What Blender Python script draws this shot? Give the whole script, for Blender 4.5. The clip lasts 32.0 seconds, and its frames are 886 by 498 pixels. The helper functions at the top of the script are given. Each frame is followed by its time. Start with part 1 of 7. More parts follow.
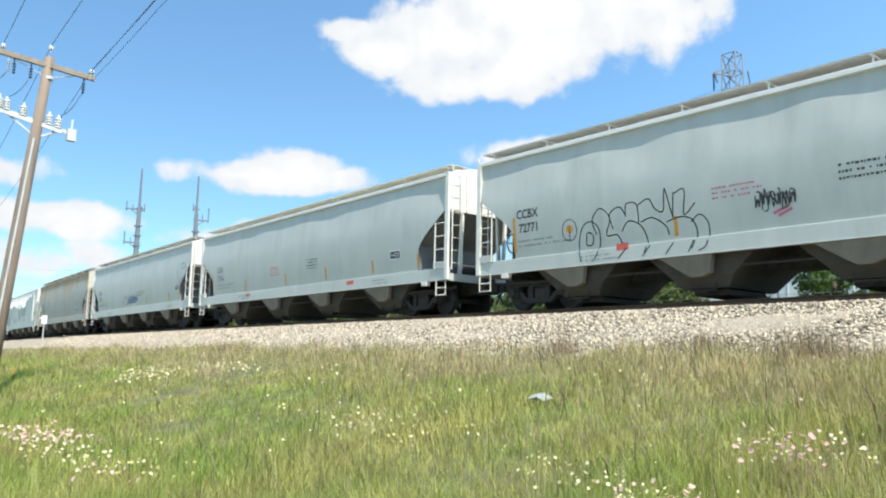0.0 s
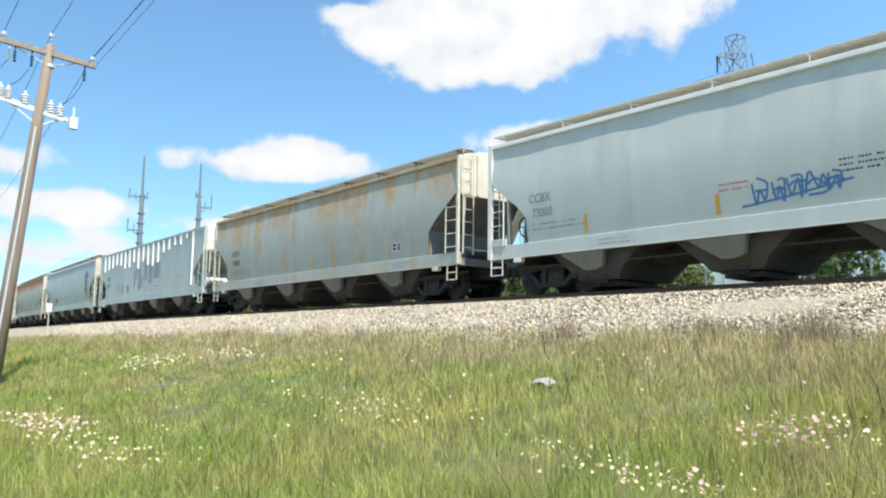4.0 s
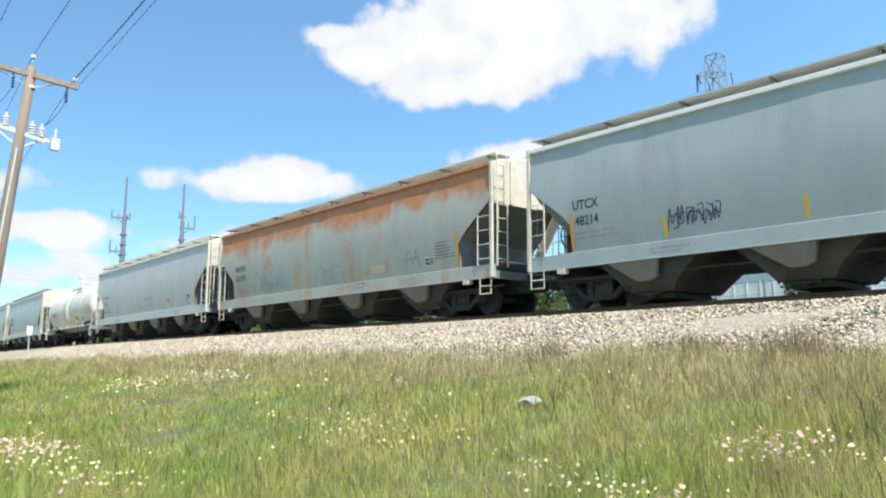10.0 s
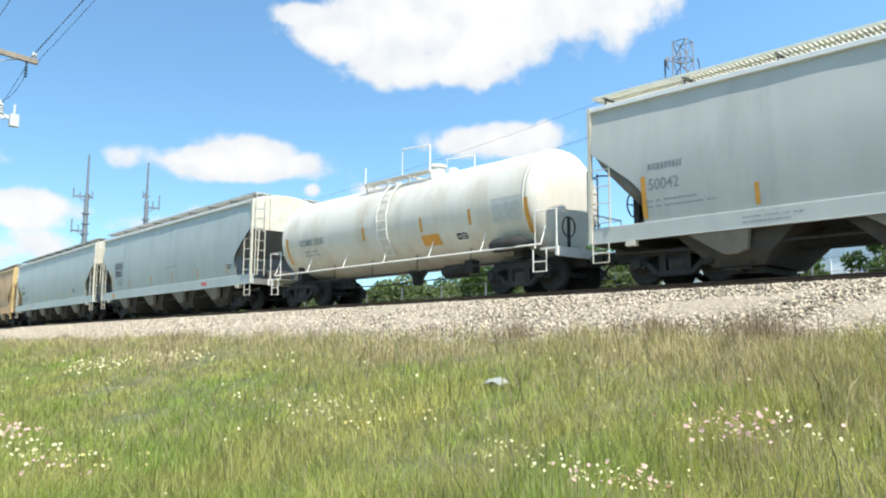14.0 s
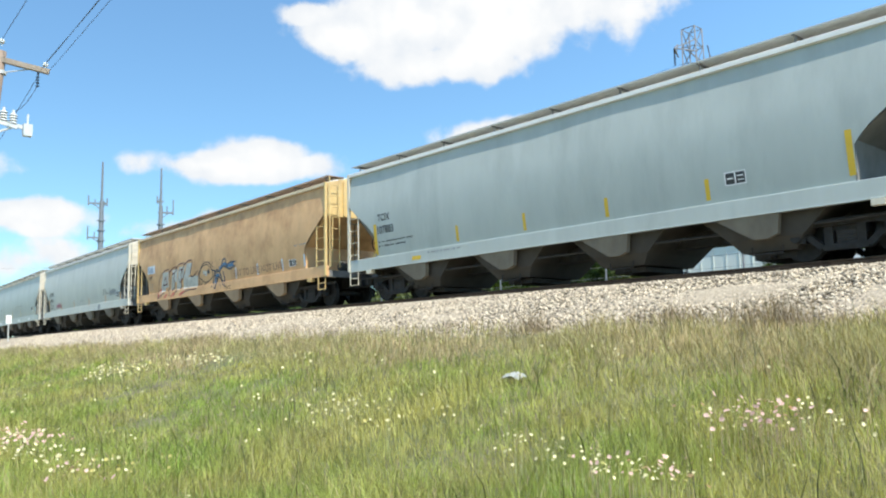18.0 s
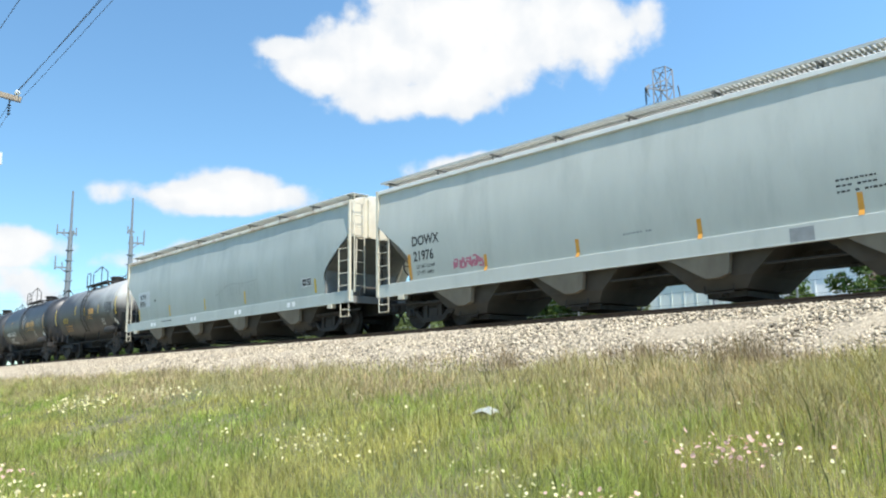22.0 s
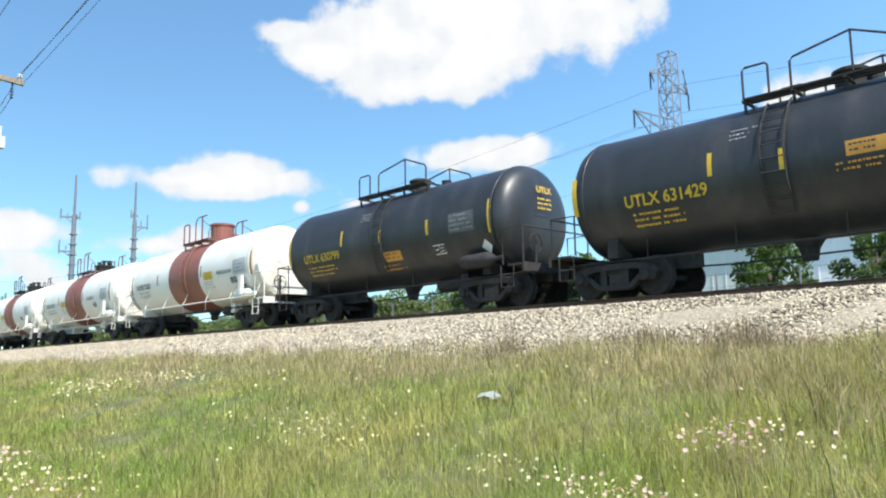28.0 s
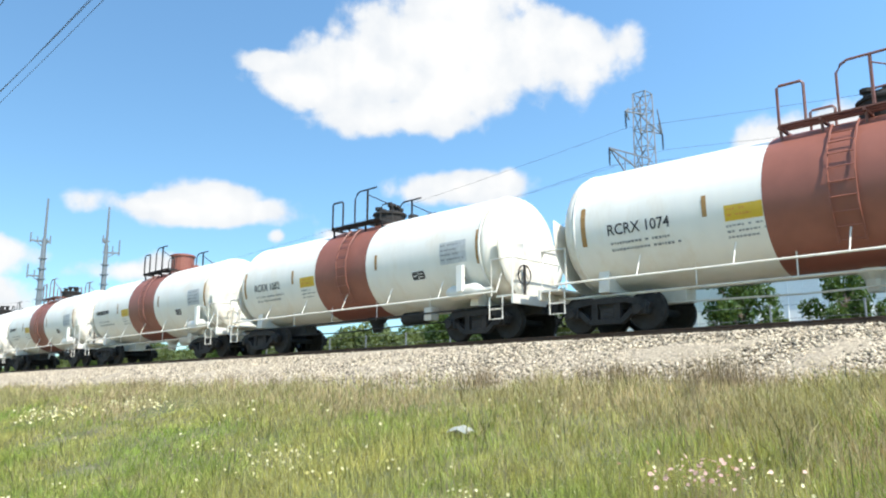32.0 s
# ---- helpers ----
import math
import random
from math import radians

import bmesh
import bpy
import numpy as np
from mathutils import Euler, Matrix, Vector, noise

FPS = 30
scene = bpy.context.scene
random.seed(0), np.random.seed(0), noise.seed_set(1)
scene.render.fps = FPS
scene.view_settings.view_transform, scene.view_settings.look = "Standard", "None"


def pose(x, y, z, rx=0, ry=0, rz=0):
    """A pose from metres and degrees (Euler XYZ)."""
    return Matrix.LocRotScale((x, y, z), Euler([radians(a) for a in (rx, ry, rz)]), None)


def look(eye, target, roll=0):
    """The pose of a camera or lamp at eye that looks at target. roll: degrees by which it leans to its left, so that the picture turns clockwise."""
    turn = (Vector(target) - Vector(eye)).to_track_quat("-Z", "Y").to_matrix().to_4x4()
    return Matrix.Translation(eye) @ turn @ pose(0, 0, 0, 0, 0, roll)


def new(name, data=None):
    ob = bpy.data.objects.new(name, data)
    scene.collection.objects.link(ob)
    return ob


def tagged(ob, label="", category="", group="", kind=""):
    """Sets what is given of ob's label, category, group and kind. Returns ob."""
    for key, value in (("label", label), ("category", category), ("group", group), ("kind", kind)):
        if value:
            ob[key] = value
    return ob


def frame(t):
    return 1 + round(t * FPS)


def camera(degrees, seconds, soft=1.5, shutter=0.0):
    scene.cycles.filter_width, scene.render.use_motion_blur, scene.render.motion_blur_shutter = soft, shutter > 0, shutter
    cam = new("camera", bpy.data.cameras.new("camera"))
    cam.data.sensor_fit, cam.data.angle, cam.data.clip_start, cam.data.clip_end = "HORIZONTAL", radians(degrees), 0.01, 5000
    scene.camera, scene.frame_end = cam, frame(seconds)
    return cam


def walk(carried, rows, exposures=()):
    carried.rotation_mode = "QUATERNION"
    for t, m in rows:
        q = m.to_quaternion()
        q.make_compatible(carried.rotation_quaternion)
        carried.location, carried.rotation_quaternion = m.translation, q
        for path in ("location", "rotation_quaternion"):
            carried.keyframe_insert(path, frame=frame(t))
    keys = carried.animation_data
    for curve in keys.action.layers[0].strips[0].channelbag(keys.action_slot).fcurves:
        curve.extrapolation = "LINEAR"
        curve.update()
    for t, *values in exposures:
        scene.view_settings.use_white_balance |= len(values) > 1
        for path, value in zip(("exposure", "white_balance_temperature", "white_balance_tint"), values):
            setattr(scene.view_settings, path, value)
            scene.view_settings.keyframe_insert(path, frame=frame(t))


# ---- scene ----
EYE = 1.5            # the eye's height over the verge
RAIL = 2.96          # height of the rail heads
LANE = 16.82         # distance of the track's centre line
BEND = 0.00118       # the track's gentle curve
SPEED = 10.03        # metres a second at 12 s
GAIN = 0.028         # how much faster each second, until 27 s
UNIT = 15.2


def lane(x):
    """The track's centre line: y over x."""
    return LANE + BEND / 2 * min(x, 0.0) ** 2


def lane_turn(x):
    return math.degrees(math.atan(BEND * min(x, 0.0)))


def travel(t):
    """How far the train has gone since 16 s: it gathers speed slowly, then faster, and holds from 27 s on."""
    u = min(t, 27.0)
    gain = GAIN if u > 12 else 0.43 * GAIN
    return SPEED * (u - 16) + gain / 2 * (u - 12) ** 2 - GAIN * 8 + (SPEED + GAIN * 15) * (t - u)


VIEW_SHIFT = {8: -0.15, 10: -0.12, 27: -0.30, 29: -0.15, 31: 0.12, 32: 0.15}      # metres added at these seconds to fit the cars to the camera's view


cam = camera(58.50, 32.0, soft=2.1)
PATH = [
    (0.0, pose(0, 0, EYE, 98.11, -1.11, 48.98)),
    (0.5, pose(0, 0, EYE, 97.43, -0.90, 49.09)),
    (1.0, pose(0, 0, EYE, 98.68, -0.58, 48.50)),
    (1.5, pose(0, 0, EYE, 98.43, -0.41, 49.01)),
    (2.0, pose(0, 0, EYE, 97.89, -0.69, 48.88)),
    (2.5, pose(0, 0, EYE, 97.54, -0.82, 48.76)),
    (3.0, pose(0, 0, EYE, 97.30, -0.85, 48.71)),
    (3.5, pose(0, 0, EYE, 97.06, -0.84, 49.26)),
    (5.5, pose(0, 0, EYE, 97.27, -0.13, 48.72)),
    (6.0, pose(0, 0, EYE, 98.44, -0.05, 48.72)),
    (6.5, pose(0, 0, EYE, 98.62, 0.02, 48.65)),
    (7.0, pose(0, 0, EYE, 98.59, -0.12, 48.81)),
    (7.5, pose(0, 0, EYE, 98.70, -0.36, 48.46)),
    (8.0, pose(0, 0, EYE, 98.14, 0.08, 48.58)),
    (8.5, pose(0, 0, EYE, 97.80, 0.08, 48.52)),
    (9.0, pose(0, 0, EYE, 98.21, 0.12, 48.23)),
    (9.5, pose(0, 0, EYE, 98.50, 0.21, 48.08)),
    (10.0, pose(0, 0, EYE, 98.43, -0.14, 48.22)),
    (10.5, pose(0, 0, EYE, 97.88, -0.91, 47.01)),
    (11.0, pose(0, 0, EYE, 97.84, -1.36, 46.81)),
    (11.5, pose(0, 0, EYE, 98.20, -1.11, 46.13)),
    (12.0, pose(0, 0, EYE, 97.56, 0.32, 45.97)),
    (12.5, pose(0, 0, EYE, 97.67, -0.30, 46.23)),
    (13.0, pose(0, 0, EYE, 97.56, -0.08, 45.93)),
    (13.5, pose(0, 0, EYE, 97.34, -0.05, 45.85)),
    (14.0, pose(0, 0, EYE, 97.14, -0.27, 45.87)),
    (14.5, pose(0, 0, EYE, 97.18, 0.09, 45.87)),
    (16.5, pose(0, 0, EYE, 96.89, 0.77, 46.26)),
    (17.0, pose(0, 0, EYE, 96.67, 0.88, 46.18)),
    (17.5, pose(0, 0, EYE, 96.77, 0.89, 46.78)),
    (18.0, pose(0, 0, EYE, 96.87, 1.32, 47.07)),
    (18.5, pose(0, 0, EYE, 97.10, 1.01, 46.87)),
    (19.0, pose(0, 0, EYE, 97.85, 0.66, 46.64)),
    (19.5, pose(0, 0, EYE, 98.13, -0.07, 46.29)),
    (20.0, pose(0, 0, EYE, 98.18, 0.50, 46.29)),
    (20.5, pose(0, 0, EYE, 97.71, 1.01, 45.96)),
    (21.0, pose(0, 0, EYE, 98.26, 1.75, 45.17)),
    (21.5, pose(0, 0, EYE, 99.37, 0.67, 45.96)),
    (22.0, pose(0, 0, EYE, 99.28, 0.97, 45.08)),
    (22.5, pose(0, 0, EYE, 98.70, 0.52, 45.27)),
    (23.0, pose(0, 0, EYE, 98.52, 0.48, 44.91)),
    (23.5, pose(0, 0, EYE, 98.65, 0.33, 44.93)),
    (24.0, pose(0, 0, EYE, 98.66, 0.24, 45.13)),
    (24.5, pose(0, 0, EYE, 98.79, 0.20, 45.37)),
    (26.5, pose(0, 0, EYE, 98.29, 1.26, 45.24)),
    (27.0, pose(0, 0, EYE, 98.67, 1.15, 45.00)),
    (27.5, pose(0, 0, EYE, 98.55, 0.85, 45.07)),
    (28.0, pose(0, 0, EYE, 98.19, 0.80, 45.28)),
    (28.5, pose(0, 0, EYE, 98.40, 0.64, 45.11)),
    (29.0, pose(0, 0, EYE, 98.52, 0.65, 44.93)),
    (29.5, pose(0, 0, EYE, 98.63, 0.73, 44.71)),
    (30.0, pose(0, 0, EYE, 99.10, 0.70, 44.79)),
    (30.5, pose(0, 0, EYE, 99.99, 0.78, 44.52)),
    (31.0, pose(0, 0, EYE, 100.93, 0.63, 43.91)),
    (31.5, pose(0, 0, EYE, 101.10, 0.32, 42.90)),
    (32.0, pose(0, 0, EYE, 100.52, -0.10, 43.31)),
]
walk(cam, PATH)


# ---- daylight ----
SUN_AZ, SUN_EL = 13.0, 54.0      # towards the viewer from the track's line, over the horizon
to_sun = Vector((math.cos(radians(SUN_EL)) * math.cos(radians(SUN_AZ)), -math.cos(radians(SUN_EL)) * math.sin(radians(SUN_AZ)), math.sin(radians(SUN_EL))))
sun = new("sun", bpy.data.lights.new("sun", "SUN"))
sun.data.energy, sun.data.angle, sun.data.color = 4.2, radians(0.5), (1.0, 0.95, 0.87)
sun.matrix_world = look((60, -20, 90), Vector((60, -20, 90)) - to_sun)
scene.view_settings.exposure = 0.80

world = bpy.data.worlds.new("sky")
scene.world = world
world.use_nodes = True


def sky_nodes():
    nt = world.node_tree
    nt.nodes.clear()
    N, L = nt.nodes.new, nt.links.new

    def math_node(op, a, b=None, clamp=False):
        n = N("ShaderNodeMath")
        n.operation, n.use_clamp = op, clamp
        for i, v in enumerate((a, b)):
            if v is None:
                continue
            if isinstance(v, (int, float)):
                n.inputs[i].default_value = v
            else:
                L(v, n.inputs[i])
        return n.outputs[0]

    sky = N("ShaderNodeTexSky")
    sky.sky_type, sky.sun_disc = "NISHITA", False
    sky.sun_elevation, sky.sun_rotation = radians(SUN_EL), radians(90 + SUN_AZ)
    sky.air_density, sky.dust_density, sky.ozone_density = 1.0, 0.0, 1.5
    sky.altitude = 900
    tc = N("ShaderNodeTexCoord")
    sep = N("ShaderNodeSeparateXYZ")
    L(tc.outputs["Generated"], sep.inputs[0])
    X, Y, Z = sep.outputs
    # bearing and height of a direction, in degrees
    az = math_node("MULTIPLY", math_node("ARCTAN2", X, Y), 57.2958)
    el = math_node("MULTIPLY", math_node("ARCSINE", Z), 57.2958)
    comb = N("ShaderNodeCombineXYZ")
    L(az, comb.inputs[0])
    L(el, comb.inputs[1])
    ns = N("ShaderNodeTexNoise")
    ns.inputs["Scale"].default_value, ns.inputs["Detail"].default_value, ns.inputs["Roughness"].default_value = 0.20, 7.0, 0.52
    L(comb.outputs[0], ns.inputs["Vector"])
    wob = math_node("SUBTRACT", ns.outputs["Fac"], 0.5)
    ns2 = N("ShaderNodeTexNoise")
    ns2.inputs["Scale"].default_value, ns2.inputs["Detail"].default_value = 0.45, 4.0
    L(comb.outputs[0], ns2.inputs["Vector"])
    total = None
    for a0, e0, wa, we, k in CLOUDS:
        da = math_node("DIVIDE", math_node("SUBTRACT", az, a0), wa)
        de = math_node("DIVIDE", math_node("SUBTRACT", el, e0), we)
        d2 = math_node("ADD", math_node("MULTIPLY", da, da), math_node("MULTIPLY", de, de))
        fld = math_node("MULTIPLY", math_node("SUBTRACT", 1.0, math_node("SQRT", d2)), k)
        fld = math_node("MAXIMUM", fld, -1.5)
        total = fld if total is None else math_node("MAXIMUM", total, fld)
    # a few scattered clouds all round, away from the view
    big = N("ShaderNodeTexNoise")
    big.inputs["Scale"].default_value, big.inputs["Detail"].default_value = 2.3, 5.0
    L(tc.outputs["Generated"], big.inputs["Vector"])
    side = math_node("SUBTRACT", 1.0, math_node("MULTIPLY", math_node("GREATER_THAN", az, -95.0), math_node("LESS_THAN", az, 5.0)))
    other = math_node("SUBTRACT", math_node("MULTIPLY", math_node("MULTIPLY", math_node("SUBTRACT", big.outputs["Fac"], 0.56), 6.0), side), math_node("SUBTRACT", 1.0, side))
    total = math_node("MAXIMUM", total, other)
    dens = math_node("ADD", total, math_node("ADD", math_node("MULTIPLY", wob, 2.7), math_node("MULTIPLY", math_node("SUBTRACT", ns2.outputs["Fac"], 0.5), 0.5)))
    mask = N("ShaderNodeMapRange")
    mask.interpolation_type = "SMOOTHSTEP"
    mask.inputs["From Min"].default_value, mask.inputs["From Max"].default_value = -0.03, 0.50
    L(dens, mask.inputs["Value"])
    shade = N("ShaderNodeMix")
    shade.data_type = "RGBA"
    L(math_node("ADD", math_node("MULTIPLY", dens, 0.42), math_node("MULTIPLY", math_node("SUBTRACT", ns2.outputs["Fac"], 0.28), 1.3), True), shade.inputs["Factor"])
    shade.inputs[6].default_value, shade.inputs[7].default_value = (CLOUD * 0.80, CLOUD * 0.86, CLOUD * 0.93, 1), (CLOUD * 1.06, CLOUD * 1.06, CLOUD * 1.05, 1)
    mix = N("ShaderNodeMix")
    mix.data_type = "RGBA"
    L(mask.outputs[0], mix.inputs["Factor"])
    tone = N("ShaderNodeVectorMath")
    tone.operation = "MULTIPLY"
    tone.inputs[1].default_value = SKY_TONE
    L(sky.outputs[0], tone.inputs[0])
    # clear dry air: paler overhead, deeper near the horizon than the model has it
    lift = N("ShaderNodeMapRange")
    lift.inputs["From Min"].default_value, lift.inputs["From Max"].default_value = 2.0, 34.0
    lift.inputs["To Min"].default_value, lift.inputs["To Max"].default_value = 0.80, 1.26
    L(el, lift.inputs["Value"])
    deep = N("ShaderNodeVectorMath")
    deep.operation = "SCALE"
    glow = N("ShaderNodeMapRange")
    glow.interpolation_type = "SMOOTHSTEP"
    glow.inputs["From Min"].default_value, glow.inputs["From Max"].default_value = -1.0, 0.2
    glow.inputs["To Min"].default_value, glow.inputs["To Max"].default_value = 0.90, 1.42
    L(X, glow.inputs["Value"])
    L(tone.outputs[0], deep.inputs[0])
    L(math_node("MULTIPLY", lift.outputs[0], glow.outputs[0]), deep.inputs["Scale"])
    L(deep.outputs[0], mix.inputs[6])
    L(shade.outputs[2], mix.inputs[7])
    bg = N("ShaderNodeBackground")
    bg.inputs["Strength"].default_value = SKY
    L(mix.outputs[2], bg.inputs["Color"])
    out = N("ShaderNodeOutputWorld")
    L(bg.outputs[0], out.inputs["Surface"])


# clouds in view: bearing, height, half width, half height, weight
CLOUDS = [(-49.0, 22.6, 8.6, 3.3, 1.9), (-42.0, 24.5, 11.0, 5.4, 1.8), (-53.9, 21.9, 4.4, 2.0, 1.8), (-56.3, 23.2, 2.6, 1.1, 1.5), (-35.5, 24.6, 8.5, 2.8, 1.2), (-46.5, 20.2, 7.0, 1.9, 1.6), (-43.0, 27.6, 6.5, 2.6, 1.6),
          (-59.6, 12.8, 8.4, 1.40, 1.7), (-59.8, 13.4, 4.6, 1.7, 1.6), (-63.8, 12.75, 3.4, 0.75, 1.6), (-76.0, 8.9, 7.0, 1.4, 1.1), (-79.5, 11.6, 4.2, 1.5, 1.0), (-79.0, 6.0, 9.0, 1.5, 0.7),
          (-41.5, 14.9, 6.0, 1.6, 1.5), (-15.5, 16.6, 6.5, 2.6, 1.4), (-64.5, 8.2, 5.5, 1.2, 0.9), (-55.4, 11.2, 1.0, 0.7, 1.0), (-50.5, 11.3, 2.6, 0.8, 0.7), (-12.0, 12.0, 10.0, 3.0, 0.9)]
SKY, CLOUD, SKY_TONE = 0.115, 4.9, (0.81, 1.06, 1.09)
sky_nodes()

# ---- materials ----


def material(name, color, rough=0.6, metal=0.0, grain=0.15, scale=6.0, bump=0.0, bump_scale=60.0, stain=None, stain_amount=0.0, stain_scale=1.2, streak=1.0, random_tint=0.0, island=False, spec=0.5):
    """Paint, stone or metal: a base colour with fine grain, larger stains and relief."""
    m = bpy.data.materials.new(name)
    m.use_nodes = True
    nt = m.node_tree
    N, L = nt.nodes.new, nt.links.new
    b = nt.nodes["Principled BSDF"]
    b.inputs["Roughness"].default_value, b.inputs["Metallic"].default_value = rough, metal
    b.inputs["Specular IOR Level"].default_value = spec
    tc = N("ShaderNodeTexCoord")
    mp = N("ShaderNodeMapping")
    mp.inputs["Scale"].default_value = (1, 1, 1.0 / streak)
    L(tc.outputs["Object"], mp.inputs[0])
    n1 = N("ShaderNodeTexNoise")
    n1.inputs["Scale"].default_value, n1.inputs["Detail"].default_value = scale, 6
    L(mp.outputs[0], n1.inputs["Vector"])
    ramp = N("ShaderNodeMapRange")
    ramp.inputs["From Min"].default_value, ramp.inputs["From Max"].default_value = 0.3, 0.7
    ramp.inputs["To Min"].default_value, ramp.inputs["To Max"].default_value = 1 - grain, 1 + grain
    L(n1.outputs["Fac"], ramp.inputs["Value"])
    mul = N("ShaderNodeVectorMath")
    mul.operation = "SCALE"
    mul.inputs[0].default_value = color
    L(ramp.outputs[0], mul.inputs["Scale"])
    col = mul.outputs[0]
    if stain:
        n2 = N("ShaderNodeTexNoise")
        n2.inputs["Scale"].default_value, n2.inputs["Detail"].default_value, n2.inputs["Roughness"].default_value = stain_scale, 8, 0.65
        L(mp.outputs[0], n2.inputs["Vector"])
        r2 = N("ShaderNodeMapRange")
        r2.inputs["From Min"].default_value, r2.inputs["From Max"].default_value = 0.62 - 0.3 * stain_amount, 0.75 - 0.1 * stain_amount
        r2.inputs["To Max"].default_value = 0.35 + 0.5 * stain_amount
        L(n2.outputs["Fac"], r2.inputs["Value"])
        mx = N("ShaderNodeMix")
        mx.data_type = "RGBA"
        L(r2.outputs[0], mx.inputs["Factor"])
        L(col, mx.inputs[6])
        mx.inputs[7].default_value = (*stain, 1)
        col = mx.outputs[2]
    if random_tint:
        src = N("ShaderNodeNewGeometry").outputs["Random Per Island"] if island else N("ShaderNodeObjectInfo").outputs["Random"]
        r3 = N("ShaderNodeMapRange")
        r3.inputs["To Min"].default_value, r3.inputs["To Max"].default_value = 1 - random_tint, 1 + random_tint
        L(src, r3.inputs["Value"])
        m3 = N("ShaderNodeVectorMath")
        m3.operation = "SCALE"
        L(col, m3.inputs[0])
        L(r3.outputs[0], m3.inputs["Scale"])
        col = m3.outputs[0]
    L(col, b.inputs["Base Color"])
    if bump:
        nb = N("ShaderNodeTexNoise")
        nb.inputs["Scale"].default_value, nb.inputs["Detail"].default_value = bump_scale, 4
        L(tc.outputs["Object"], nb.inputs["Vector"])
        bp = N("ShaderNodeBump")
        bp.inputs["Strength"].default_value, bp.inputs["Distance"].default_value = bump, 0.02
        L(nb.outputs["Fac"], bp.inputs["Height"])
        L(bp.outputs[0], b.inputs["Normal"])
    return m


def rust_paint(name, color, rust, low, high, amount, rough=0.6, panels=0.0):
    """Old car paint with rust that has eaten its way down from the roof: between two heights it thins out."""
    m = material(name, color, rough, grain=0.06, scale=3.0, stain=tuple(0.72 * c for c in color), stain_amount=0.3, stain_scale=0.7, streak=3)
    nt = m.node_tree
    N, L = nt.nodes.new, nt.links.new
    b = nt.nodes["Principled BSDF"]
    base = b.inputs["Base Color"].links[0].from_socket
    tc = N("ShaderNodeTexCoord")
    sep = N("ShaderNodeSeparateXYZ")
    L(tc.outputs["Object"], sep.inputs[0])
    up = N("ShaderNodeMapRange")
    up.inputs["From Min"].default_value, up.inputs["From Max"].default_value = low, high
    L(sep.outputs[2], up.inputs["Value"])
    mp = N("ShaderNodeMapping")
    mp.inputs["Scale"].default_value = (0.5, 0.5, 0.42)
    L(tc.outputs["Object"], mp.inputs[0])
    n = N("ShaderNodeTexNoise")
    n.inputs["Scale"].default_value, n.inputs["Detail"].default_value, n.inputs["Roughness"].default_value = 2.0, 9, 0.62
    L(mp.outputs[0], n.inputs["Vector"])
    a = N("ShaderNodeMath")
    a.operation = "MULTIPLY_ADD"
    L(up.outputs[0], a.inputs[0])
    a.inputs[1].default_value, a.inputs[2].default_value = 0.62 * amount, -0.62
    s = N("ShaderNodeMath")
    s.operation = "ADD"
    L(a.outputs[0], s.inputs[0])
    L(n.outputs["Fac"], s.inputs[1])
    # clean upright runs where the side sheets are welded
    runs = N("ShaderNodeMapping")
    runs.inputs["Scale"].default_value = (1.0, 0.0, 0.04)
    L(tc.outputs["Object"], runs.inputs[0])
    col = N("ShaderNodeTexNoise")
    col.inputs["Scale"].default_value, col.inputs["Detail"].default_value = 1.1, 3
    L(runs.outputs[0], col.inputs["Vector"])
    step = N("ShaderNodeMapRange")
    step.inputs["From Min"].default_value, step.inputs["From Max"].default_value = 0.42, 0.50
    step.inputs["To Min"].default_value, step.inputs["To Max"].default_value = -panels, 0.25 * panels
    L(col.outputs["Fac"], step.inputs["Value"])
    s2 = N("ShaderNodeMath")
    s2.operation = "ADD"
    L(s.outputs[0], s2.inputs[0])
    L(step.outputs[0], s2.inputs[1])
    r = N("ShaderNodeMapRange")
    r.inputs["From Min"].default_value, r.inputs["From Max"].default_value = (-0.10, 0.20) if panels else (-0.12, 0.16)
    L(s2.outputs[0], r.inputs["Value"])
    mx = N("ShaderNodeMix")
    mx.data_type = "RGBA"
    L(r.outputs[0], mx.inputs["Factor"])
    L(base, mx.inputs[6])
    n3 = N("ShaderNodeTexNoise")
    n3.inputs["Scale"].default_value, n3.inputs["Detail"].default_value = 5.0, 6
    L(tc.outputs["Object"], n3.inputs["Vector"])
    rc = N("ShaderNodeMix")
    rc.data_type = "RGBA"
    L(n3.outputs["Fac"], rc.inputs["Factor"])
    rc.inputs[6].default_value, rc.inputs[7].default_value = (*[0.6 * c for c in rust], 1), (*[1.3 * c for c in rust], 1)
    L(rc.outputs[2], mx.inputs[7])
    L(mx.outputs[2], b.inputs["Base Color"])
    return m


def car_paint(name, color, dirt=0.25, rough=0.42):
    return material(name, color, rough, grain=0.05, scale=2.2, stain=tuple(0.7 * c for c in color), stain_amount=dirt, stain_scale=0.9, streak=4, bump=0.05, bump_scale=3)


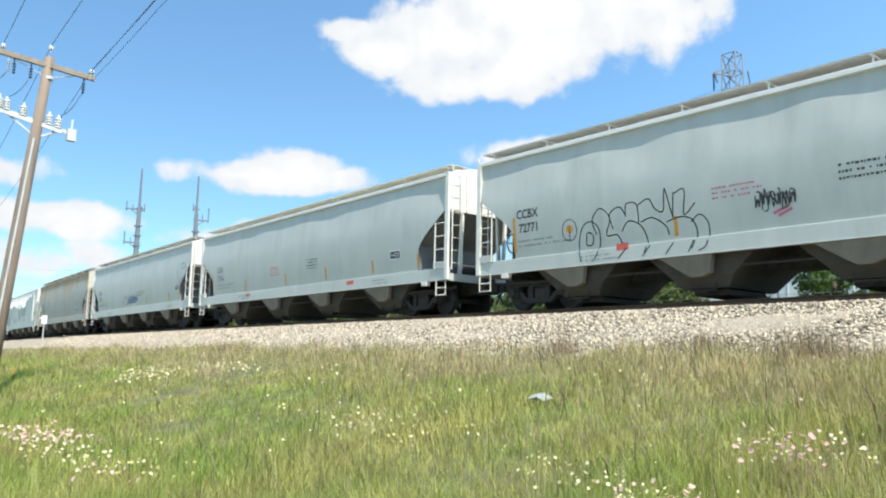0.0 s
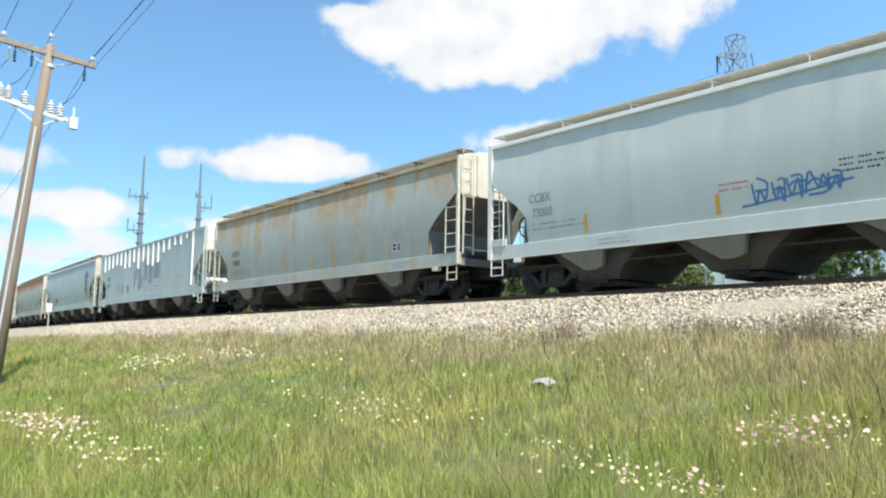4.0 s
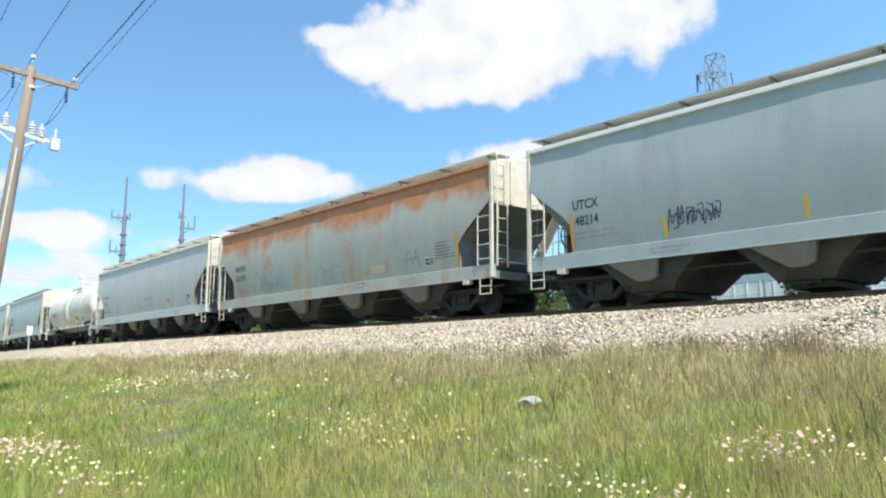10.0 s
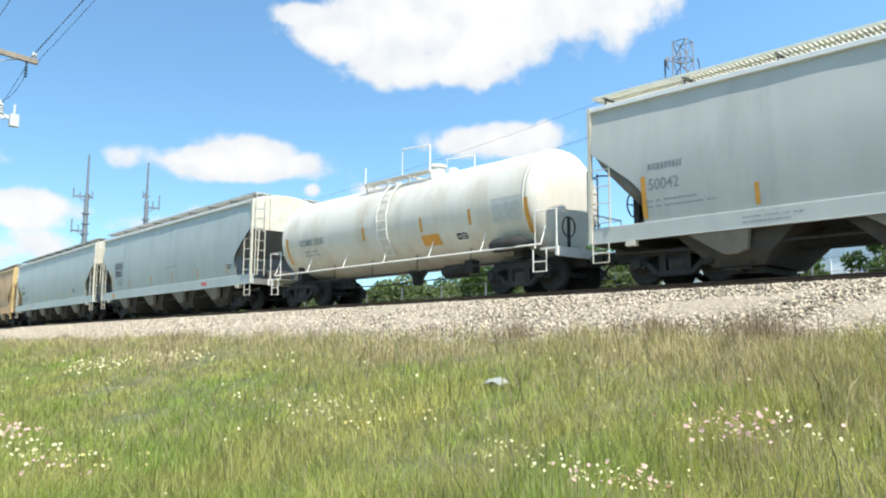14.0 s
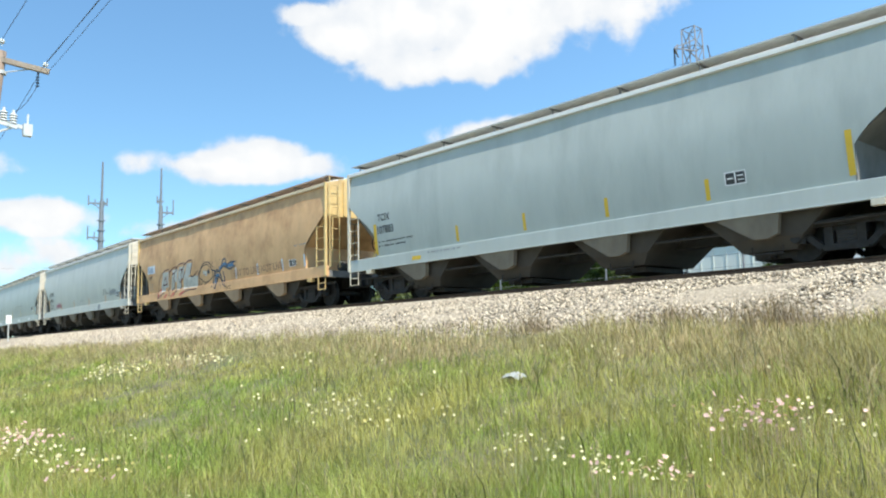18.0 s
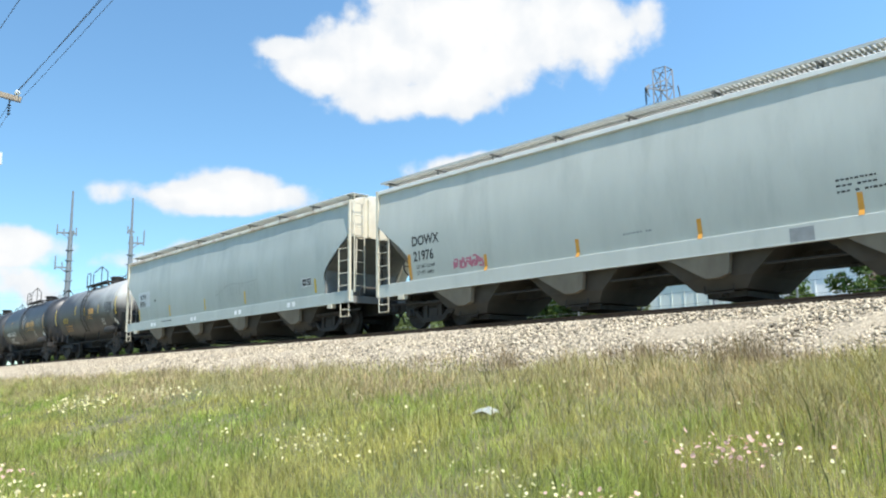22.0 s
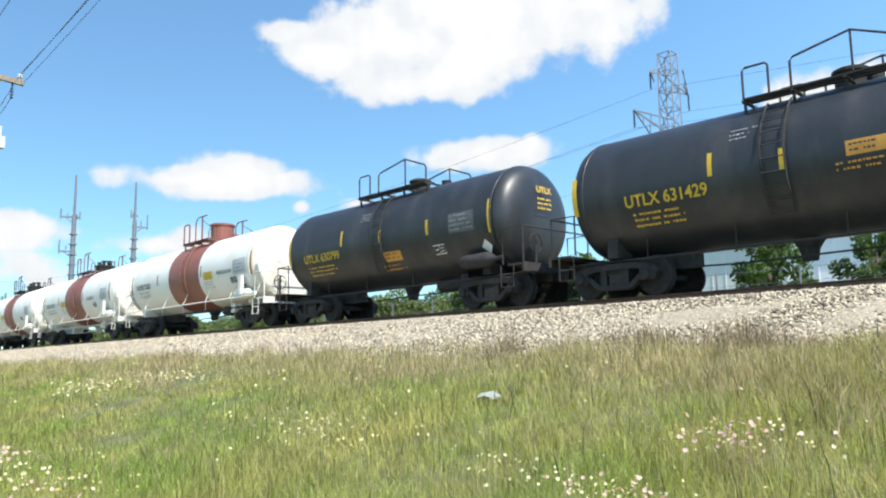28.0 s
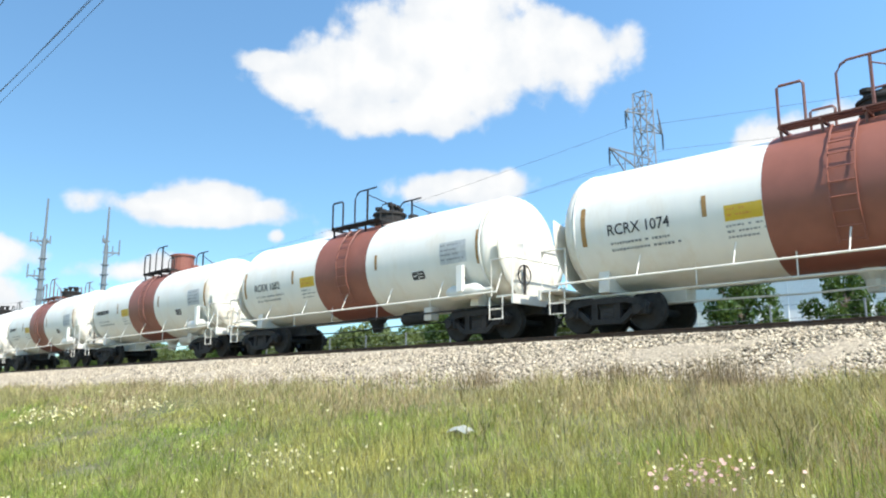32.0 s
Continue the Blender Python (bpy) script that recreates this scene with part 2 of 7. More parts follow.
GREY = car_paint("light grey car paint", (0.465, 0.48, 0.435))
GREY_BLUE = car_paint("blue grey car paint", (0.395, 0.43, 0.40), 0.35)
GREY_GREEN = car_paint("green grey car paint", (0.32, 0.36, 0.34), 0.35)
GREY_WARM = car_paint("warm grey car paint", (0.445, 0.445, 0.405), 0.3)
GREY_OLD = car_paint("streaked grey car paint", (0.385, 0.42, 0.395), 0.55)
RUST_GREY = rust_paint("grey paint with orange rust", (0.37, 0.375, 0.33), (0.42, 0.28, 0.14), 2.5, 4.9, 0.62, panels=0.16)
RUST_TOP = rust_paint("grey paint rusted along the top", (0.365, 0.365, 0.31), (0.45, 0.185, 0.07), 3.1, 4.5, 1.10, panels=0.12)
TAN = rust_paint("tan paint with brown stains", (0.63, 0.385, 0.188), (0.44, 0.245, 0.11), 1.4, 5.6, 0.36)
WHITE = material("chalky white paint", (0.72, 0.71, 0.665), 0.5, grain=0.05, scale=3)
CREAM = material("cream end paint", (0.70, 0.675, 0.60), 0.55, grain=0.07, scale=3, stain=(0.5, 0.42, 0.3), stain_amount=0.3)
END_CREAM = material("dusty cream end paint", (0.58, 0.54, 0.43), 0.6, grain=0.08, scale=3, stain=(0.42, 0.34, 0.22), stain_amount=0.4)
TAN_END = material("yellow tan end paint", (0.60, 0.44, 0.19), 0.55, grain=0.08, stain=(0.3, 0.15, 0.06), stain_amount=0.35)
# base darkened to carry the shade beneath the car bodies
GRIT = material("dirty underframe paint darkened for shade", (0.036, 0.034, 0.032), 0.85, grain=0.3, scale=5, stain=(0.05, 0.04, 0.03), stain_amount=0.5, spec=0.35)
# grey darkened for the shade under slope sheets; sills and brackets share it
SLOPE = material("shaded grey slope paint", (0.17, 0.17, 0.16), 0.7, grain=0.12, scale=3, stain=(0.1, 0.085, 0.07), stain_amount=0.4)
# one pocket paint in two tones: POCKET as in shade, PAN as lit
POCKET = material("shaded brown grey hopper paint", (0.06, 0.055, 0.048), 0.8, grain=0.15, scale=3, stain=(0.07, 0.058, 0.046), stain_amount=0.5, spec=0.2)
PAN = material("lit beige pocket paint", (0.18, 0.155, 0.118), 0.75, grain=0.12, scale=3, stain=(0.10, 0.08, 0.06), stain_amount=0.45, streak=2, spec=0.2)
PAN_TAN = material("lit tan pocket paint", (0.34, 0.235, 0.14), 0.7, grain=0.12, scale=3, stain=(0.20, 0.14, 0.09), stain_amount=0.45, streak=2)
IRON = material("dark cast iron", (0.024, 0.023, 0.022), 0.8, 0.0, grain=0.3, scale=8, stain=(0.04, 0.028, 0.018), stain_amount=0.5, spec=0.35)
DULL = material("dull grey ladder paint", (0.20, 0.20, 0.185), 0.6, grain=0.1)
TREAD = material("worn steel tread", (0.35, 0.34, 0.33), 0.35, 0.9)
GALV_GREY = material("grey steel grating", (0.50, 0.50, 0.46), 0.6, 0.1, grain=0.1)
GALV_BROWN = material("brown rusty grating", (0.42, 0.29, 0.20), 0.7, 0.0, grain=0.15)
GALV = material("galvanised grating", (0.62, 0.59, 0.50), 0.6, 0.0, grain=0.1)
GALV_PALE = material("pale galvanised grating", (0.72, 0.70, 0.58), 0.6, 0.0, grain=0.1)
BLACK = material("faded black tank paint", (0.024, 0.026, 0.029), 0.42, grain=0.2, scale=2, stain=(0.07, 0.065, 0.06), stain_amount=0.4, streak=3)
TANK_WHITE = material("white tank paint", (0.76, 0.74, 0.67), 0.45, grain=0.04, scale=2, stain=(0.62, 0.52, 0.38), stain_amount=0.3, streak=4)
TANK_CREAM = material("weathered cream tank paint", (0.62, 0.585, 0.50), 0.5, grain=0.06, scale=2, stain=(0.42, 0.33, 0.22), stain_amount=0.45, streak=4)
BAND = material("red brown band paint", (0.245, 0.087, 0.058), 0.5, grain=0.08, scale=3)
YELLOW = material("yellow reflector", (0.62, 0.40, 0.03), 0.4, grain=0.05)
ORANGE = material("orange reflector", (0.60, 0.28, 0.04), 0.4, grain=0.08)
INK = material("black lettering", (0.03, 0.03, 0.033), 0.5)
FADED = material("faded grey lettering", (0.24, 0.25, 0.25), 0.6)
CHALK = material("white lettering", (0.78, 0.78, 0.76), 0.5)
RED_INK = material("red stencil", (0.55, 0.10, 0.07), 0.5)
SPRAY_BLUE = material("blue spray paint", (0.06, 0.16, 0.30), 0.5)
SPRAY_PINK = material("maroon spray paint", (0.085, 0.03, 0.04), 0.5)
SPRAY_PALE = material("pale spray paint", (0.55, 0.60, 0.66), 0.5)
SPRAY_ROSE = material("dusty pink spray paint", (0.45, 0.14, 0.20), 0.5)

# ---- mesh helpers ----


def to_mesh(name, bm, mat, smooth=False):
    me = bpy.data.meshes.new(name)
    bm.normal_update()
    bm.to_mesh(me)
    bm.free()
    me.materials.append(mat)
    if smooth:
        me.shade_smooth()
    return me


def part(name, bm, mat, parent=None, label="", smooth=False):
    """Links a bmesh (or a mesh made before) as one mesh object, under a thing or a part."""
    me = bm if isinstance(bm, bpy.types.Mesh) else to_mesh(name, bm, mat, smooth)
    ob = new(name, me)
    ob.parent = parent
    return tagged(ob, label)


def box(bm, x0, x1, y0, y1, z0, z1):
    v = [bm.verts.new(p) for p in ((x0, y0, z0), (x1, y0, z0), (x1, y1, z0), (x0, y1, z0), (x0, y0, z1), (x1, y0, z1), (x1, y1, z1), (x0, y1, z1))]
    for f in ((3, 2, 1, 0), (4, 5, 6, 7), (0, 1, 5, 4), (1, 2, 6, 5), (2, 3, 7, 6), (3, 0, 4, 7)):
        bm.faces.new([v[i] for i in f])
    return bm


def beam(bm, a, b, w, h=None, up=(0, 0, 1)):
    """A straight bar of rectangular section from a to b."""
    a, b = Vector(a), Vector(b)
    d = (b - a).normalized()
    u = Vector(up)
    if abs(d.dot(u)) > 0.95:
        u = Vector((1, 0, 0))
    s = d.cross(u).normalized() * (w / 2)
    t = s.cross(d).normalized() * ((h or w) / 2)
    v = [bm.verts.new(p + i * s + j * t) for p in (a, b) for i, j in ((-1, -1), (1, -1), (1, 1), (-1, 1))]
    for f in ((0, 1, 2, 3), (7, 6, 5, 4), (0, 4, 5, 1), (1, 5, 6, 2), (2, 6, 7, 3), (3, 7, 4, 0)):
        bm.faces.new([v[i] for i in f])
    return bm


def loft(bm, rings, closed=True, caps=True):
    """Skin over rings of points, all of the same length."""
    R = [[bm.verts.new(p) for p in ring] for ring in rings]
    n = len(R[0])
    for a, b in zip(R, R[1:]):
        for i in range(n if closed else n - 1):
            j = (i + 1) % n
            bm.faces.new((a[i], a[j], b[j], b[i]))
    if caps and closed:
        bm.faces.new(R[0][::-1])
        bm.faces.new(R[-1])
    return bm


def tube(bm, pts, r, n=6, r_end=None):
    """A round rod through points, tapering to r_end."""
    pts = [Vector(p) for p in pts]
    rings = []
    for i, p in enumerate(pts):
        d = (pts[min(i + 1, len(pts) - 1)] - pts[max(i - 1, 0)]).normalized()
        u = Vector((0, 0, 1)) if abs(d.z) < 0.9 else Vector((1, 0, 0))
        s = d.cross(u).normalized()
        t = s.cross(d)
        rr = r if r_end is None else r + (r_end - r) * i / (len(pts) - 1)
        rings.append([p + rr * (math.cos(k * math.tau / n) * s + math.sin(k * math.tau / n) * t) for k in range(n)])
    return loft(bm, rings)


def lathe(bm, profile, axis="x", n=32, at=(0, 0, 0)):
    """Turns (along, radius) pairs round an axis."""
    rings = []
    for a, r in profile:
        ring = []
        for k in range(n):
            c, s = math.cos(k * math.tau / n) * r, math.sin(k * math.tau / n) * r
            p = {"x": (a, c, s), "y": (c, a, s), "z": (c, s, a)}[axis]
            ring.append(Vector(p) + Vector(at))
        rings.append(ring)
    return loft(bm, rings)


BM = bmesh.new

# ---- wheels, trucks and couplers, shared by all the cars ----
WHEEL = 0.457
TRUCKS = []


def truck_parts():
    bm = BM()
    # axle with two flanged wheels
    prof = [(-0.80, 0.0), (-0.80, 0.09), (-0.78, 0.30), (-0.79, 0.40), (-0.785, WHEEL - 0.01), (-0.77, WHEEL), (-0.68, WHEEL + 0.004), (-0.66, WHEEL + 0.026), (-0.645, WHEEL + 0.024), (-0.645, 0.38), (-0.67, 0.30), (-0.66, 0.12), (-0.62, 0.085)]
    full = prof + [(-a, r) for a, r in prof[::-1]]
    lathe(bm, [(-1.02, 0.0), (-1.02, 0.075), (-0.80, 0.08)] + full[1:-1] + [(0.80, 0.08), (1.02, 0.075), (1.02, 0.0)], "y", 24)
    axle = to_mesh("wheelset", bm, IRON, False)
    bm = BM()
    for s in (-1, 1):
        for k in range(24):
            a, b = k * math.tau / 24, (k + 1) * math.tau / 24
            q = [(math.cos(t) * r, s * y, math.sin(t) * r) for t, r, y in ((a, WHEEL + 0.003, 0.77), (b, WHEEL + 0.003, 0.77), (b, WHEEL + 0.007, 0.68), (a, WHEEL + 0.007, 0.68))]
            bm.faces.new([bm.verts.new(p) for p in (q if s > 0 else q[::-1])])
    tread = to_mesh("tread", bm, TREAD)
    bm = BM()
    # cast side frame: a bowed top chord, a dropped bottom chord and two columns round the springs
    top = [(-1.12, 0.50), (-0.95, 0.62), (-0.55, 0.70), (0.55, 0.70), (0.95, 0.62), (1.12, 0.50)]
    low = [(-1.10, 0.44), (-0.70, 0.46), (-0.42, 0.22), (0.42, 0.22), (0.70, 0.46), (1.10, 0.44)]
    for pts, h in ((top, 0.14), (low, 0.12)):
        for (xa, za), (xb, zb) in zip(pts, pts[1:]):
            beam(bm, (xa, 0, za), (xb, 0, zb), 0.16, h)
    for x in (-0.30, 0.30):
        beam(bm, (x, 0, 0.24), (x, 0, 0.70), 0.12, 0.16)
    for x in (-0.89, 0.89):
        box(bm, x - 0.17, x + 0.17, -0.11, 0.11, 0.34, 0.58)
        lathe(bm, [(-0.19, 0.0), (-0.19, 0.10), (-0.10, 0.12), (0.0, 0.12)], "y", 12, (x, 0, WHEEL))
    frame_mesh = to_mesh("side_frame", bm, IRON)
    bm = BM()
    outline = [(x + 0.062 * math.cos(a), 0.062 * math.sin(a)) for x in (-0.17, 0.0, 0.17) for a in [-math.pi / 2 + math.pi / 6 * k for k in range(1, 6)]]
    outline = [(x, -abs(y) - 0.012) for x, y in outline]
    outline += [(-x, -y) for x, y in outline]
    rings = []
    for k in range(10):
        f = 1.0 if k % 2 else 0.72
        rings.append([(x, y * f, 0.26 + 0.03 * k) for x, y in outline])
    loft(bm, rings)
    springs = to_mesh("spring_nest", bm, GRIT)
    bm = BM()
    box(bm, -0.22, 0.22, -1.0, 1.0, 0.52, 0.74)
    lathe(bm, [(0.74, 0.0), (0.74, 0.2), (0.86, 0.2), (0.86, 0.0)], "z", 12)
    bolster = to_mesh("bolster", bm, IRON)
    return axle, tread, frame_mesh, springs, bolster


AXLE, _, SIDE_FRAME, SPRINGS, BOLSTER = truck_parts()


def add_truck(car, x):
    bol = part("truck", BOLSTER, None, car, "dark cast iron truck")
    bol.location = (x, 0, 0.10)
    for s in (-1, 1):
        f = part("side_frame", SIDE_FRAME, None, bol)
        f.location = (0, s * 1.0, 0)
        f = part("spring_nest", SPRINGS, None, bol)
        f.location = (0, s * 1.0, 0)
    for k, xx in enumerate((-0.89, 0.89)):
        w = part("wheelset", AXLE, None, bol)
        w.location = (xx, 0, WHEEL)
        TRUCKS.append((k, w))
    return bol


def coupler_mesh():
    bm = BM()
    box(bm, -0.75, 0.0, -0.09, 0.09, 0.78, 0.98)
    loft(bm, [[(0.0, -0.12, 0.72), (0.0, 0.12, 0.72), (0.0, 0.12, 1.02), (0.0, -0.12, 1.02)], [(0.22, -0.20, 0.74), (0.22, 0.10, 0.74), (0.22, 0.10, 1.0), (0.22, -0.20, 1.0)], [(0.34, -0.16, 0.76), (0.34, -0.02, 0.76), (0.34, -0.02, 0.98), (0.34, -0.16, 0.98)]])
    tube(bm, [(-0.2, 0.25, 0.80), (0.05, 0.28, 0.60), (0.25, 0.18, 0.42), (0.40, 0.05, 0.40)], 0.03)
    return to_mesh("coupler", bm, IRON)


COUPLER = coupler_mesh()


def add_couplers(car, half):
    for s in (-1, 1):
        c = part("coupler", COUPLER, None, car)
        c.location, c.rotation_euler = (s * (half - 0.30), 0, 0), (0, 0, 0 if s > 0 else math.pi)


# ---- lettering laid on a car's side ----


def letters(text, size, bold=0.0):
    """The flat mesh of a word, its lower left corner at the origin."""
    cu = bpy.data.curves.new("letters", "FONT")
    cu.body, cu.size, cu.offset, cu.resolution_u = text, size, bold, 3
    ob = bpy.data.objects.new("letters", cu)
    scene.collection.objects.link(ob)
    dg = bpy.context.evaluated_depsgraph_get()
    dg.update()
    me = bpy.data.meshes.new_from_object(ob.evaluated_get(dg))
    bpy.data.objects.remove(ob)
    bm = BM()
    bm.from_mesh(me)
    bpy.data.meshes.remove(me)
    return bm


MARKS = {"shift": 0.0, "edge": 99.0, "stretch": 1.0}       # how far the marks sit from their places about the middle of the car


def wrap(bm, x, z, face, stretch=1.0):
    """Lays a flat mesh (x along, y up) on the near side whose surface is y = -face(z)."""
    for v in bm.verts:
        u, w = (x + MARKS["shift"]) * MARKS["stretch"] + v.co.x * stretch * (MARKS["stretch"] if x == 0 else 1.0), z + v.co.y
        v.co = Vector((u, -face(w) - 0.005, w))
    return bm


def word(car, text, x, z, size, face, mat=None, bold=0.01, stretch=0.86, name="lettering"):
    bm = letters(text, size * 0.93, bold * 0.6)
    for k in range(1, 5):
        bmesh.ops.bisect_plane(bm, geom=bm.verts[:] + bm.edges[:] + bm.faces[:], plane_co=(0, size * 0.14 * k, 0), plane_no=(0, 1, 0))
    part(name, wrap(bm, x, z, face, stretch), mat or INK, car)


def patch_bm(bm, x0, x1, z0, z1, lean=0.0, n=4):
    """A flat upright patch, in strips, to be laid on a side by wrap()."""
    for k in range(n):
        a, b = z0 + (z1 - z0) * k / n, z0 + (z1 - z0) * (k + 1) / n
        la, lb = lean * k / n, lean * (k + 1) / n
        bm.faces.new([bm.verts.new(p) for p in ((x0 + la, a, 0), (x1 + la, a, 0), (x1 + lb, b, 0), (x0 + lb, b, 0))])
    return bm


def stripe(car, x, z0, z1, face, mat, w=0.10, name="reflector_stripe"):
    room = MARKS["edge"] / MARKS["stretch"] - w / 2
    x = min(max(x, -room - MARKS["shift"]), room - MARKS["shift"])
    part(name, wrap(patch_bm(BM(), x - w / 2, x + w / 2, z0, z1), 0, 0, face), mat, car)


def bars(car, x, z, w, rows, face, mat=None, pitch=0.12, seed=1, name="small_print"):
    """Print too small to read: broken bars, row under row."""
    rnd = random.Random(seed)
    bm = BM()
    for k in range(rows):
        u, end = x, x + w * rnd.uniform(0.6, 1.0)
        while u < end:
            l = rnd.uniform(0.03, 0.08)
            d = rnd.uniform(0.0, 0.10) * pitch
            patch_bm(bm, u, min(u + l, end), z - k * pitch + d, z - k * pitch + pitch * 0.40, n=1)
            u += l + (0.022 if rnd.random() < 0.8 else 0.09)
    tagged(part(name, wrap(bm, 0, 0, face), mat or FADED, car), kind="stuff")


def plate(car, x, z, w, h, face, name="data_panel"):
    bm = patch_bm(BM(), x, x + w, z, z + h)
    part(name, wrap(bm, 0, 0, face), INK, car, "black data panel with white lines")
    bm = BM()
    for u0, u1, w0, w1 in ((0, 1, 0.92, 1.0), (0, 1, 0, 0.08), (0, 0.05, 0, 1), (0.95, 1, 0, 1), (0.47, 0.53, 0.1, 0.9), (0.12, 0.4, 0.45, 0.55), (0.6, 0.88, 0.6, 0.68), (0.6, 0.88, 0.3, 0.38)):
        patch_bm(bm, x + u0 * w, x + u1 * w, z + w0 * h, z + w1 * h, n=1)
    tagged(part("panel_print", wrap(bm, 0, 0, lambda q: face(q) + 0.004), CHALK, car), kind="stuff")


def spray(car, pieces, face, mat, name="graffiti", width=0.06):
    """Sprayed strokes: each piece a list of (x, z) points, drawn as a smooth ribbon."""
    for n, pts in enumerate(pieces):
        bm = BM()
        P = [Vector((a, b)) for a, b in pts]
        smooth = []
        for i in range(len(P) - 1):
            p0, p1, p2, p3 = P[max(i - 1, 0)], P[i], P[i + 1], P[min(i + 2, len(P) - 1)]
            for k in range(5):
                t = k / 5
                smooth.append(0.5 * ((2 * p1) + (p2 - p0) * t + (2 * p0 - 5 * p1 + 4 * p2 - p3) * t * t + (3 * p1 - p0 - 3 * p2 + p3) * t ** 3))
        smooth.append(P[-1])
        last = None
        for i, p in enumerate(smooth):
            d = smooth[min(i + 1, len(smooth) - 1)] - smooth[max(i - 1, 0)]
            d = d.normalized() if d.length > 1e-6 else Vector((1, 0))
            s = Vector((-d.y, d.x)) * width / 2
            pair = [bm.verts.new((p.x + q * s.x, p.y + q * s.y, 0)) for q in (-1, 1)]
            if last:
                bm.faces.new((last[0], pair[0], pair[1], last[1]))
            last = pair
        part(name, wrap(bm, 0, 0, lambda q: face(q) + 0.002 + 0.0001 * n), mat, car)


def tag_strokes(x, z, w, h, count, seed):
    """Quick jagged strokes of a tag that spells nothing."""
    rnd = random.Random(seed)
    out, step = [], w / count
    for k in range(count):
        cx, cz = x + (k + 0.5) * step, z + h / 2 + rnd.uniform(-0.10, 0.10) * h
        rx, rz, up = step * rnd.uniform(0.50, 0.75), h * rnd.uniform(0.45, 0.70), rnd.choice((-1, 1))
        out.append([(cx - rx * rnd.uniform(0.5, 1.0), cz - up * rz * rnd.uniform(0.6, 1.0)), (cx - rx * rnd.uniform(0.2, 0.7), cz + up * rz * rnd.uniform(0.6, 1.0)), (cx + rx * rnd.uniform(-0.2, 0.2), cz - up * rz * rnd.uniform(0.1, 0.7)), (cx + rx * rnd.uniform(0.2, 0.7), cz + up * rz * rnd.uniform(0.5, 1.1)), (cx + rx * rnd.uniform(0.4, 1.0), cz - up * rz * rnd.uniform(0.5, 0.9)), (cx - rx * rnd.uniform(0.0, 0.6), cz - up * rz * rnd.uniform(0.7, 1.0))])
        out.append([(cx - rx * 0.6, cz + rz * rnd.uniform(-0.3, 0.3)), (cx + rnd.uniform(-0.2, 0.2) * rx, cz + rz * rnd.uniform(0.0, 0.5)), (cx + rx * 0.8, cz + rz * rnd.uniform(-0.4, 0.4))])
    return out


# ---- covered hopper cars ----
EAVE, SILL_TOP, SILL_LOW = 4.24, 1.42, 1.06


def hopper_face(z):
    """Half width of the bellied side over the height."""
    t = (z - SILL_TOP) / (EAVE - SILL_TOP)
    return 1.405 + 0.192 * math.sin(math.pi * min(max(0.12 + 0.73 * t, 0), 1)) if z > SILL_TOP else 1.542


def flat_face(z):
    return 1.53 if z > SILL_TOP else 1.542


RIB_DROP = (0.36, 0.33, 0.31, 0.26, 0.29, 0.38, 0.37, 0.29, 0.45, 0.32, 0.42, 0.46, 0.41, 0.24, 0.21, 0.15, 0.17, 0.09, 0.97)      # share of the side over which each rib looks sunlit


